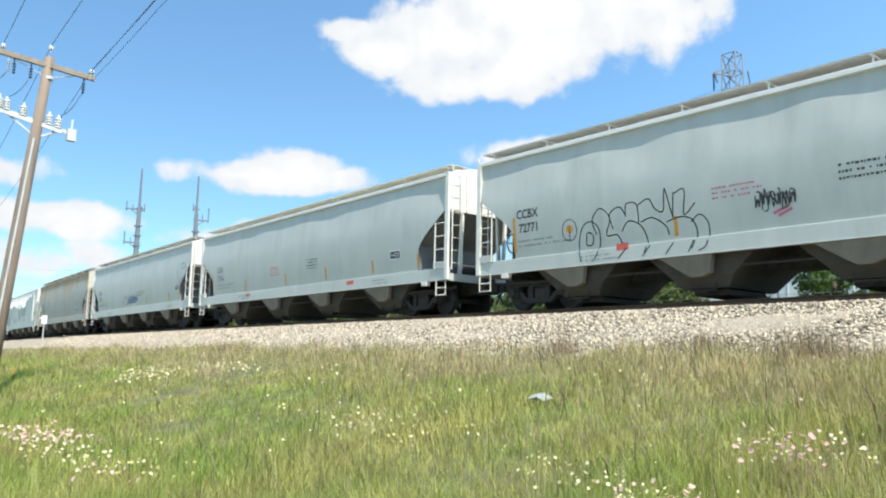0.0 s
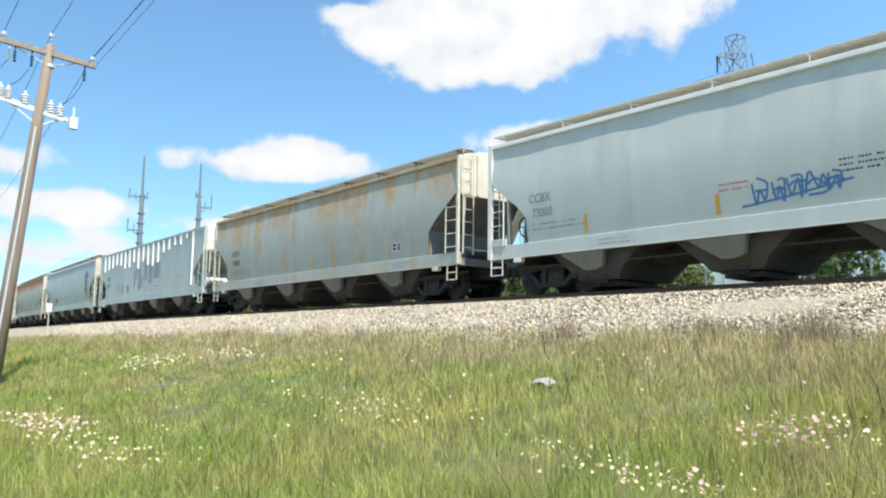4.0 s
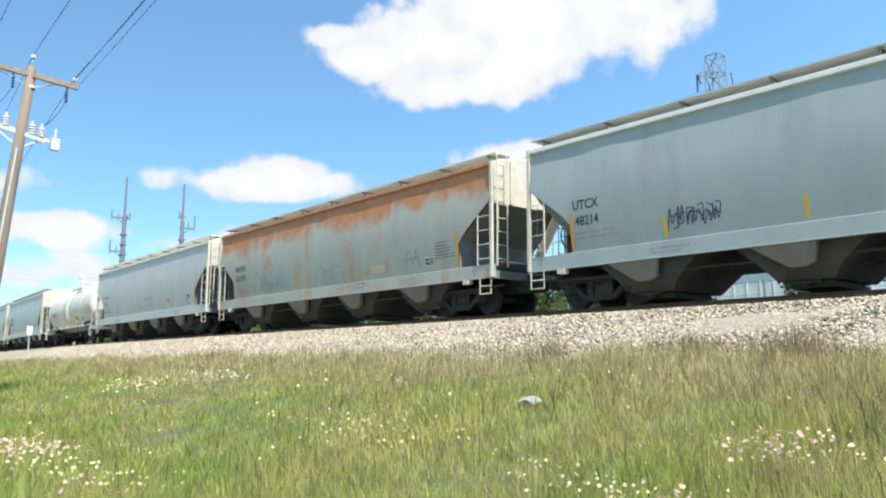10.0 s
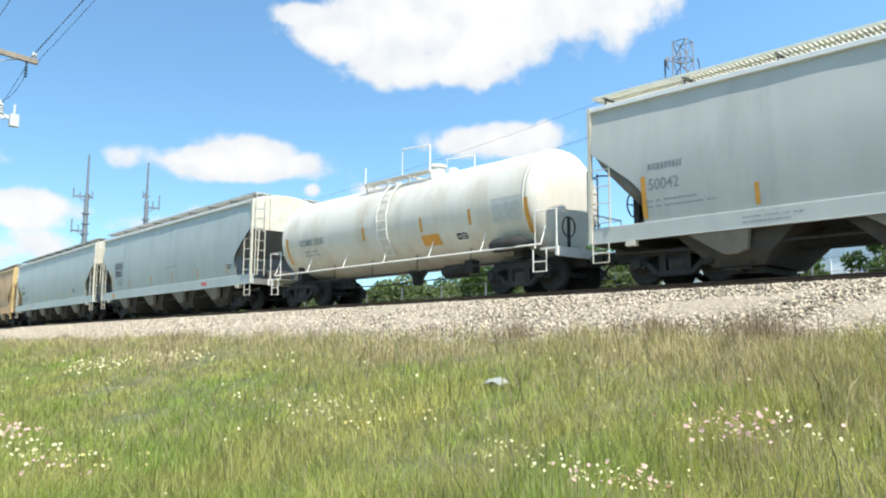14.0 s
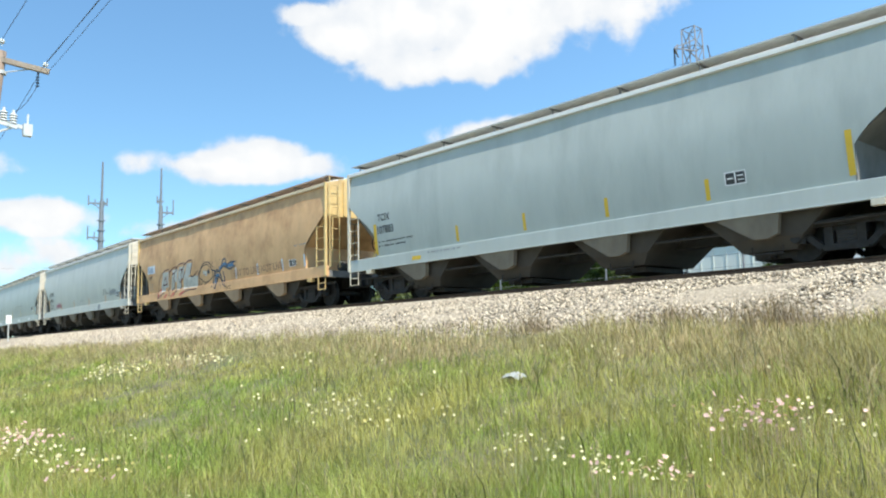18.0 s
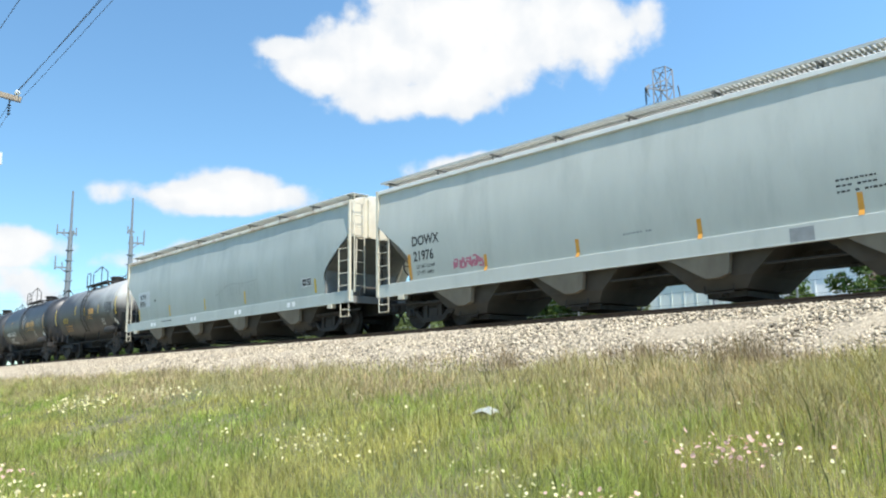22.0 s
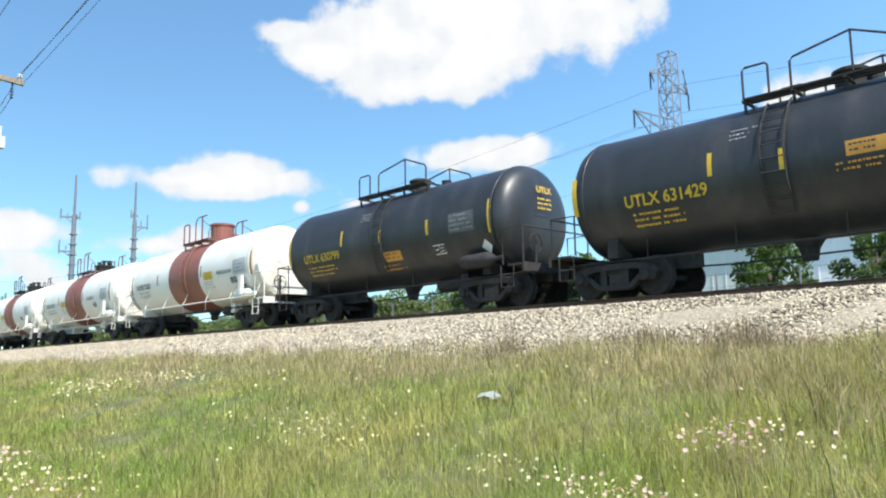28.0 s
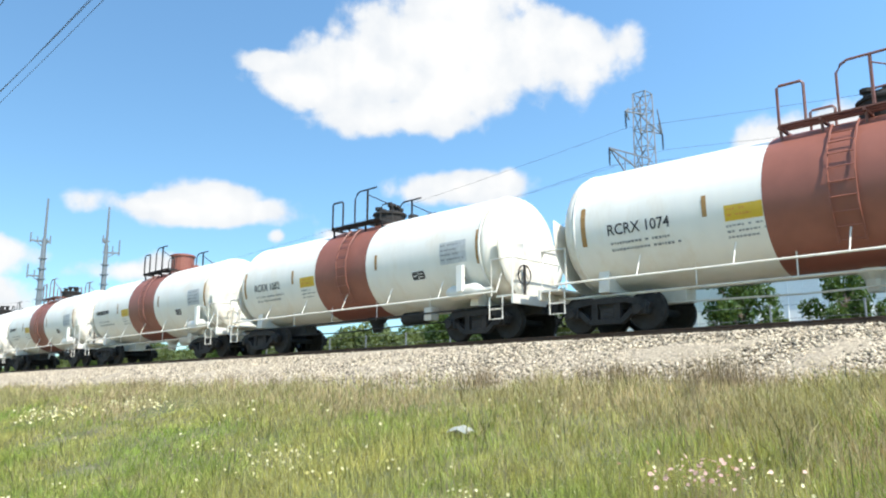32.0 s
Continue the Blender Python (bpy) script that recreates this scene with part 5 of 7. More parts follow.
plate(car, 6.1, 1.68, 0.42, 0.28, face)
spray(car, [[(5.45, 3.32), (5.75, 3.42), (6.1, 3.38)], [(5.5, 3.12), (5.8, 3.2), (6.1, 3.3)], [(5.7, 2.75), (5.95, 2.78)]], face, material("grey spray paint", (0.17, 0.185, 0.20), 0.55, grain=0.15), width=0.26)
spray(car, [[(5.3, 3.3), (5.6, 3.58), (6.0, 3.55), (6.2, 3.3), (6.25, 3.15)], [(5.3, 3.3), (5.4, 2.98), (5.55, 2.9)], [(5.5, 2.85), (5.9, 3.1), (6.3, 3.3)], [(5.45, 2.95), (5.9, 3.2), (6.32, 3.38)], [(5.6, 3.25), (5.8, 3.1)]], face, SPRAY_PINK, width=0.07)
spray(car, [[(5.65, 2.95), (5.7, 2.65), (5.95, 2.6), (6.1, 3.0)], [(5.75, 2.85), (5.95, 2.75)]], face, NAVY, width=0.16)
spray(car, [[(5.5, 2.45), (5.42, 2.25), (5.6, 2.2), (5.65, 2.45)], [(5.85, 2.55), (5.75, 2.2), (5.95, 1.95), (6.0, 2.4)]], face, SPRAY_PINK, width=0.14)

# car rusted along its top
car, face = put(6, hopper("", long(6), RUST_TOP, "grey covered hopper car rusted red brown along its top", seed=16, walk_mat=GALV_PALE, board="plain", chord=material("rust orange chord", (0.44, 0.21, 0.11), 0.7, grain=0.2), end=END_CREAM))
word(car, "NAHX", -7.42, 2.56, 0.40, face)
word(car, "581071", -7.38, 2.14, 0.40, face)
small_marks(car, face, -7.3, 22)
SPRAY_CYAN = material("faded cyan spray paint", (0.22, 0.31, 0.32), 0.6)
loops = [[(x0 + w * math.cos(a), 1.5 + h * abs(math.sin(a)) * (1 + 0.2 * math.sin(3 * a + x0))) for a in [math.pi * k / 12 for k in range(13)]] for x0, w, h in ((-5.3, 0.42, 0.85), (-4.75, 0.45, 0.7), (-4.1, 0.40, 0.95), (-3.5, 0.35, 0.75), (-0.6, 0.4, 0.7), (0.0, 0.45, 0.6), (0.6, 0.4, 0.75))]
spray(car, loops + tag_strokes(-5.2, 1.6, 1.8, 0.45, 4, 23), face, SPRAY_CYAN, width=0.045)
box_mark(car, 2.6, 3.4, 1.66, 1.90, material("faded yellow label", (0.50, 0.43, 0.22), 0.5, grain=0.1), face, "yellow_label")
spray(car, [[(4.5, 1.7), (4.7, 2.2), (4.9, 1.8), (5.1, 2.2), (5.2, 1.65)], [(4.4, 1.9), (5.2, 1.95)]], face, FADED, width=0.05)
plate(car, 5.5, 1.64, 0.42, 0.26, face)
bars(car, 6.0, 2.25, 0.9, 6, face, INK, 0.09, 25)
stripe(car, 7.22, 1.48, 2.5, face, ORANGE, 0.13)
stripes(car, face, (1.95, -2.3, -5.6))
stripe(car, -7.75, 1.5, 2.3, face, ORANGE)
bars(car, 1.8, 1.34, 0.6, 2, SILL, INK, 0.12, 26)

# warm grey car
car, face = put(7, hopper("", long(7), GREY_WARM, "warm grey covered hopper car with a slatted roof walkway", seed=17, walk_mat=GALV_PALE, board="slats"))
bars(car, -7.10, 2.55, 0.95, 1, face, FADED, 0.42, 27, "reporting_mark")
word(car, "50042", -7.12, 2.13, 0.38, face, FADED)
small_marks(car, face, -7.2, 28)
stripes(car, face, (-4.69, -1.72, 1.18, 4.16))
stripe(car, -8.05, 1.5, 2.45, face, ORANGE, 0.12)
stripe(car, 7.35, 1.52, 2.45, face, ORANGE, 0.14)
plate(car, 5.97, 1.74, 0.45, 0.30, face)
bars(car, 6.0, 1.62, 0.4, 2, face, INK, 0.09, 29)
bars(car, 0.2, 2.2, 1.2, 2, face, INK, 0.10, 30)
box_mark(car, 3.45, 3.75, 1.80, 1.95, RED_INK, face, "red_label")
sticker(car, -0.3, 1.3, 0.08, YELLOW, SILL)
sticker(car, 4.9, 1.3, 0.09, YELLOW, SILL)

# cream tank car
car, face = put(8, tank_car(long(8), 1.48, TANK_CREAM, "weathered cream tank car with a top platform", zc=2.53, rail_mat=CREAM, frame_mat=GRIT, side_rail=True, dome=CREAM, style="low"))
word(car, "GOMX 5250", -4.9, 2.15, 0.34, face, FADED)
bars(car, -4.7, 1.92, 1.3, 2, face, FADED, 0.12, 31)
stripes(car, face, (-1.23, 1.53, 3.55), ORANGE, 2.02, 2.45)
stripe(car, 5.6, 1.6, 2.5, face, ORANGE, 0.14)
stripe(car, -5.7, 1.6, 2.5, face, ORANGE, 0.14)
box_mark(car, 1.45, 2.2, 1.62, 1.92, ORANGE, face, "orange_label")
plate(car, 2.9, 1.65, 0.42, 0.22, face)
box_mark(car, 4.4, 5.4, 1.95, 2.6, material("faded grey panel", (0.48, 0.47, 0.43), 0.6, grain=0.1, scale=7), face, "faded_panel")

# car with a boxed number
car, face = put(9, hopper("", long(9), GREY_BLUE, "blue grey covered hopper car with its number in a grey box", seed=19, walk_mat=GALV_GREY, board="slats"))
PALE = material("pale repaint patch", (0.49, 0.52, 0.53), 0.5, grain=0.03)
box_mark(car, -6.98, -5.83, 2.14, 2.92, material("grey repaint patch", (0.27, 0.29, 0.30), 0.5, grain=0.06), face, "grey_patch", 0.001)
word(car, "OFOX", -6.92, 2.57, 0.40, lambda q: face(q) + 0.003, None, 0.014, 1.0)
word(car, "7838", -6.84, 2.20, 0.40, lambda q: face(q) + 0.003, None, 0.014, 1.0)
bars(car, -6.5, 1.98, 0.8, 3, face, INK, 0.11, 33)
stripes(car, face, (-5.03, -2.28, 0.06, 2.65, 5.3))
stripe(car, -7.56, 1.6, 2.4, face, ORANGE)
box_mark(car, 3.1, 3.6, 1.18, 1.32, RED_INK, SILL, "red_label")
bm = BM()
bm.faces.new([bm.verts.new((x, z, 0)) for x, z in ((-7.34, 1.13), (-6.90, 1.13), (-7.05, 1.37), (-7.19, 1.37))])
part("orange_label", wrap(bm, 0, 0, SILL), ORANGE, car)
bars(car, -0.6, 2.2, 1.5, 1, face, FADED, 0.12, 34)
plate(car, 5.3, 1.7, 0.42, 0.26, face)

# pale blue grey car
car, face = put(10, hopper("", long(10), GREY_BLUE, "pale blue grey covered hopper car with yellow reflectors", seed=20, walk_mat=GALV_GREY, board="plain"))
word(car, "TCIX", -7.58, 2.55, 0.33, face)
word(car, "107883", -7.66, 2.15, 0.36, face, bold=0.014)
bars(car, -7.6, 1.86, 2.1, 2, face, INK, 0.13, 35)
stripe(car, -8.06, 1.5, 2.47, face, YELLOW, 0.14)
stripes(car, face, (-4.05, -1.55, 1.0, 3.55), YELLOW)
bars(car, -5.3, 1.30, 1.9, 1, SILL, FADED, 0.14, 36)
box_mark(car, -6.0, -5.6, 1.16, 1.28, YELLOW, SILL, "yellow_label")
plate(car, 3.95, 1.75, 0.46, 0.28, face)
stripe(car, 6.4, 1.55, 2.4, face, YELLOW, 0.12)

# tan car
FILL = material("mottled pale grey spray paint", (0.46, 0.47, 0.43), 0.55, grain=0.2, scale=4, stain=(0.30, 0.27, 0.22), stain_amount=0.55, stain_scale=3)
BROWN_TAG = material("thin brown spray paint", (0.20, 0.10, 0.06), 0.6, grain=0.2)
RED_TAG = material("dark maroon spray paint", (0.11, 0.035, 0.035), 0.55)
car, face = put(11, hopper("", long(11), TAN, "tan covered hopper car stained brown, with graffiti along its sill", end=TAN_END, seed=21, walk_mat=GALV_BROWN, board="plain", chord=material("pale tan chord paint", (0.66, 0.53, 0.36), 0.55, grain=0.08)))
box_mark(car, -8.06, -7.14, 2.42, 2.80, SPRAY_PALE, face, "pale_blue_patch")
word(car, "TCIX", -7.98, 2.49, 0.33, lambda q: face(q) + 0.003, SPRAY_BLUE)
word(car, "1019", -7.96, 2.12, 0.30, face)
bars(car, -7.9, 1.86, 0.7, 3, face, FADED, 0.12, 37)
for x0, x1, z0, z1, lean in ((-6.62, -6.05, 1.38, 2.02, 0.30), (-6.30, -5.62, 1.62, 2.36, 0.12), (-5.42, -4.98, 1.34, 1.86, 0.20), (-5.22, -4.62, 1.82, 2.40, 0.20), (-4.72, -4.28, 1.36, 1.96, 0.18), (-4.50, -3.84, 1.92, 2.46, 0.22), (-3.98, -3.50, 1.36, 2.10, 0.20), (-3.72, -3.10, 2.00, 2.54, 0.30), (-3.60, -2.42, 1.36, 1.92, 0.10)):
    bm = BM()
    patch_bm(bm, x0, x1, z0, z1, lean, 5)
    part("graffiti_fill", wrap(bm, 0, 0, face), FILL, car, "mottled pale letter filling")
spray(car, [[(-6.85, 1.15), (-6.75, 1.8), (-6.3, 2.3), (-5.5, 2.45), (-5.4, 1.9), (-5.6, 1.5), (-6.2, 1.35), (-6.85, 1.15)], [(-5.4, 2.3), (-4.9, 2.5), (-4.5, 2.45), (-4.9, 2.1), (-4.9, 1.6), (-5.4, 1.4), (-5.5, 1.2)],
            [(-4.7, 2.4), (-4.2, 2.6), (-3.7, 2.55), (-4.1, 2.1), (-4.2, 1.5), (-4.8, 1.35), (-4.9, 1.15)], [(-3.7, 2.5), (-3.3, 2.65), (-2.85, 2.6), (-3.1, 2.0), (-2.7, 1.95), (-2.3, 2.1), (-2.35, 1.4), (-3.4, 1.35), (-4.1, 1.2)],
            [(-6.2, 1.75), (-5.9, 2.1), (-5.75, 1.8), (-6.2, 1.75)], [(-4.3, 1.75), (-3.9, 1.95), (-3.7, 2.2)], [(-5.1, 2.2), (-4.8, 2.25)], [(-4.2, 2.3), (-3.9, 2.35)]], face, RED_TAG, width=0.055)
spray(car, [[(-6.85, 1.2), (-6.55, 1.45)], [(-6.75, 1.35), (-6.5, 1.6)], [(-6.1, 1.15), (-5.7, 1.3)], [(-5.3, 1.15), (-4.9, 1.32)], [(-4.3, 1.18), (-3.8, 1.32)]], face, RED_INK, width=0.10)
spray(car, [[(-5.85, 1.5), (-5.75, 1.9)], [(-5.8, 1.9), (-5.7, 2.15)]], face, RED_INK, width=0.03)
spray(car, [[(-2.25, 1.85), (-1.9, 2.22), (-1.45, 2.32), (-1.1, 2.2), (-0.85, 1.85), (-1.2, 1.62), (-1.7, 1.58), (-2.25, 1.85)], [(-2.2, 2.0), (-1.75, 2.38), (-1.2, 2.4), (-0.85, 2.15)], [(-2.2, 1.6), (-1.9, 1.4), (-1.6, 1.55)]], face, INK, width=0.045)
sticker(car, -1.72, 2.0, 0.10, FILL, face, "graffiti_eye")
sticker(car, -1.52, 1.95, 0.13, FILL, face, "graffiti_eye")
sticker(car, -1.25, 2.0, 0.12, NAVY, face, "graffiti_eye")
spray(car, [[(-0.95, 1.3), (-0.8, 1.7), (-0.4, 2.0), (-0.1, 1.7), (-0.15, 1.3)], [(-0.9, 2.05), (-0.3, 1.92), (0.2, 2.1), (0.7, 1.95), (1.25, 2.05)], [(0.0, 2.0), (0.15, 2.35), (0.4, 2.38), (0.45, 2.1), (0.75, 2.2), (1.3, 2.2)], [(-0.6, 1.2), (-0.4, 1.7), (0.0, 1.5), (0.3, 1.25)], [(-0.7, 1.9), (-0.5, 1.5), (-0.7, 1.2)], [(0.1, 1.9), (0.2, 1.6), (0.1, 1.4)]], face, NAVY, width=0.075)
spray(car, [[(-0.75, 1.35), (-0.55, 1.75), (-0.25, 1.75)], [(-0.2, 2.02), (0.3, 2.2), (0.6, 2.08), (1.1, 2.12)]], face, SPRAY_BLUE, width=0.14)
rnd = random.Random(90)
bm = BM()
for k in range(34):
    x, z, r = rnd.uniform(-2.0, 0.6), rnd.uniform(1.15, 2.5), rnd.uniform(0.012, 0.03)
    bm.faces.new([bm.verts.new((x + r * math.cos(a), z + r * math.sin(a), 0)) for a in [q * math.tau / 6 for q in range(6)]])
tagged(part("spatter", wrap(bm, 0, 0, face), NAVY, car), kind="stuff")
word(car, "EAT TO LIVE NOT LIVE", 1.05, 1.58, 0.42, face, BROWN_TAG, 0.0, 1.0, "sprayed_words")
word(car, "2012", 0.30, 1.12, 0.24, SILL, IRON, 0.0, 1.2, "sprayed_year")
plate(car, 5.45, 1.60, 0.48, 0.25, lambda q: face(q) + 0.006)
stripes(car, face, (1.25, 3.05, 4.95, 6.7), SPRAY_PALE, 1.5, 1.95)
bars(car, 5.9, 2.3, 1.2, 1, face, FADED, 0.12, 39)

# light grey car with a pink tag
car, face = put(12, hopper("", long(12), GREY, "light grey covered hopper car with a small pink tag", seed=22, walk_mat=GALV_GREY, board="slats"))
word(car, "DOWX", -7.86, 2.42, 0.42, face, bold=0.016)
word(car, "21976", -7.82, 1.98, 0.42, face, bold=0.016)
word(car, "LD LMT 221600", -7.72, 1.76, 0.155, face, INK, 0.004, 0.80)
word(car, "LT WT  64400", -7.72, 1.58, 0.155, face, INK, 0.004, 0.80)
stripes(car, face, (-5.12, -2.24, 0.8, 3.87, 6.9), ORANGE, 1.42, 1.85)
stripe(car, -8.05, 1.46, 2.2, face, ORANGE, 0.12)
spray(car, tag_strokes(-6.3, 1.58, 1.1, 0.26, 5, 42), face, SPRAY_ROSE, width=0.05)
box_mark(car, 2.6, 3.05, 1.08, 1.36, FADED, SILL, "grey_patch")
bars(car, 3.5, 2.1, 1.1, 3, face, INK, 0.11, 43)
spray(car, tag_strokes(4.6, 1.75, 1.1, 0.36, 5, 44), face, FADED, width=0.05)
plate(car, 5.65, 1.6, 0.6, 0.32, face)
bars(car, -1.0, 1.75, 1.0, 1, face, FADED, 0.12, 45)

# car with rust along its top chord
RUSTY_CHORD = rust_paint("white chord paint with rust runs", (0.76, 0.72, 0.63), (0.36, 0.20, 0.10), 3.4, 5.6, 0.20)
car, face = put(13, hopper("", long(13), GREY_BLUE, "grey covered hopper car with rust runs along its top chord", seed=23, walk_mat=material("light grey grating", (0.70, 0.71, 0.67), 0.6, grain=0.1), wavy=1.7, board="plain", chord=RUSTY_CHORD, end=END_CREAM))
box_mark(car, -7.75, -6.55, 2.08, 2.78, PALE, face, "pale_patch", 0.001)
word(car, "ROIX", -7.55, 2.46, 0.33, lambda q: face(q) + 0.003)
word(car, "58303", -7.62, 2.13, 0.33, lambda q: face(q) + 0.003)
stripes(car, face, (-8.2, -4.6, -1.42, 1.72, 6.25), YELLOW, 1.52, 1.99)
spray(car, [[(x, 2.35 + 0.12 * math.sin(x * 5)), (x + 0.02, 1.95 + 0.2 * math.sin(x * 9))] for x in [-0.4 + 0.22 * k for k in range(14)]] + [[(-0.5, 2.0), (0.6, 2.35), (1.6, 2.3), (2.6, 2.35)]], face, material("rubbed out spray paint", (0.31, 0.335, 0.315), 0.6, grain=0.15, scale=8), width=0.03)
for x in (-6.4, -2.6, 1.0, 4.6):
    for d in (0, 0.3):
        box_mark(car, x + d, x + d + 0.2, 1.16, 1.32, CHALK, SILL, "white_patch")
bars(car, -5.3, 1.28, 1.3, 1, SILL, INK, 0.14, 47)
plate(car, 5.5, 1.78, 0.55, 0.28, face)
sticker(car, -6.0, 2.3, 0.07, INK, face)


def black_marks(car, face, text, mat, labels, seed, third=-1.3, at_x=-3.35, low=2.32, base=2.06, bar=None):
    bar = bar or YELLOW
    word(car, text, at_x, base, 0.40, face, mat, 0.012, 0.94)
    bars(car, at_x + 0.15, base - 0.20, 1.5, 3, face, mat if seed % 2 else ORANGE, 0.12, seed)
    for x in (-4.66, 4.55):
        stripe(car, x, 2.05, 2.95, face, bar, 0.13)
    for x in (0.15, 2.2):
        stripe(car, x, 2.28, 2.72, face, bar, 0.10)
    stripe(car, third, 2.42 if third > -2 else 2.52, 2.92, face, bar, 0.10)
    for x in labels:
        box_mark(car, x, x + 0.75, low, low + 0.28, ORANGE, face, "orange_label")
        bars(car, x + 0.06, low + 0.18, 0.6, 2, lambda q: face(q) + 0.004, INK, 0.11, seed + 4)
        bars(car, x - 0.2, low - 0.14, 1.0, 2, face, ORANGE, 0.11, seed + 3)
    box_mark(car, 3.05, 4.0, 2.2, 2.75, material("worn grey panel", (0.10, 0.10, 0.10), 0.6, grain=0.3, scale=8), face, "data_table")
    bars(car, 3.1, 2.65, 0.9, 4, lambda q: face(q) + 0.004, FADED, 0.13, seed + 5, "table_print")
    plate(car, 2.35, 1.7, 0.42, 0.26, face)
    bm = BM()
    bm.faces.new([bm.verts.new(p) for p in ((0, -0.19, 0), (0.19, 0, 0), (0, 0.19, 0), (-0.19, 0, 0))])
    part("placard", wrap(bm, 4.3, 1.72, lambda q: face(q) + 0.03), CHALK, car, "white diamond placard")
    bars(car, -0.9, 3.3, 0.6, 3, face, FADED, 0.10, seed + 7)


def lightened(name, rise, lead):
    """Black paint that turns pale grey, in blotches, towards the top and the leading end."""
    m = material(name, (0.035, 0.036, 0.038), 0.5, grain=0.2, scale=2, stain=(0.09, 0.085, 0.08), stain_amount=0.4, streak=3)
    nt = m.node_tree
    N, L = nt.nodes.new, nt.links.new
    b = nt.nodes["Principled BSDF"]
    base = b.inputs["Base Color"].links[0].from_socket
    tc, dot, n, add, r, mx = [N("ShaderNode" + k) for k in ("TexCoord", "VectorMath", "TexNoise", "Math", "MapRange", "Mix")]
    dot.operation = "DOT_PRODUCT"
    dot.inputs[1].default_value = (lead, 0, rise)
    L(tc.outputs["Object"], dot.inputs[0])
    L(tc.outputs["Object"], n.inputs["Vector"])
    n.inputs["Scale"].default_value, n.inputs["Detail"].default_value = 1.2, 7
    add.operation = "MULTIPLY_ADD"
    L(n.outputs["Fac"], add.inputs[0])
    add.inputs[1].default_value = 1.4
    L(dot.outputs["Value"], add.inputs[2])
    r.inputs["From Min"].default_value, r.inputs["From Max"].default_value, r.inputs["To Max"].default_value = 0.7 + 2.7 * rise, 2.3 + 2.7 * rise, 0.85
    L(add.outputs[0], r.inputs["Value"])
    mx.data_type = "RGBA"
    L(r.outputs[0], mx.inputs["Factor"])
    L(base, mx.inputs[6])
    mx.inputs[7].default_value = (0.50, 0.50, 0.47, 1)
    L(mx.outputs[2], b.inputs["Base Color"])
    return m


car, face = put(14, tank_car(long(14), 1.5, lightened("lightened black tank paint", 1.1, 0.22), "black tank car turning pale grey towards one end", end_mat=lightened("lightened black head paint", 2.0, 0.16)))
black_marks(car, face, "UTLX", YELLOW, (0.75,), 60)
car, face = put(15, tank_car(long(15), 1.5, BLACK, "black tank car with white lettering and orange labels", deck=(-1.25, 2.0)))
black_marks(car, face, "NATX 160157", CHALK, (0.95, 1.9), 65, -2.45, -3.72, base=1.92, bar=ORANGE)
bars(car, 0.0, 3.0, 0.9, 7, face, CHALK, 0.12, 66)
car, face = put(16, tank_car(long(16), 1.5, BLACK, "black tank car with yellow lettering and reflectors", deck=(-0.75, 2.3)))
black_marks(car, face, "UTLX 631429", YELLOW, (1.3,), 71)
car, face = put(17, tank_car(long(17), 1.5, BLACK, "black tank car with yellow stencilled lettering", deck=(-1.55, 1.7)))
black_marks(car, face, "UTLX 630799", YELLOW, (0.2,), 77, -1.75, -3.85, 1.72)
# stencils on the leading heads of the black cars
for car, s in TRAIN[14:18]:
    half = long(TRAIN.index((car, s))) / 2
    bm = letters("UTLX", 0.24, 0.008)
    for row in range(3):
        for u in range(5):
            patch_bm(bm, 0.12 * u, 0.12 * u + 0.07 + 0.03 * ((u + row) % 2), -0.20 - 0.13 * row, -0.15 - 0.13 * row, n=1)
    for v in bm.verts:
        y, z = v.co.x - 0.36, 0.62 + v.co.y
        v.co = Vector((half - 1.36 + 0.58 * math.sqrt(1 - min(math.hypot(y, z) / 1.5, 1.0) ** 3.2) + 0.022, y, 2.55 + z))
    tagged(part("head_lettering", bm, YELLOW, car), kind="stuff")

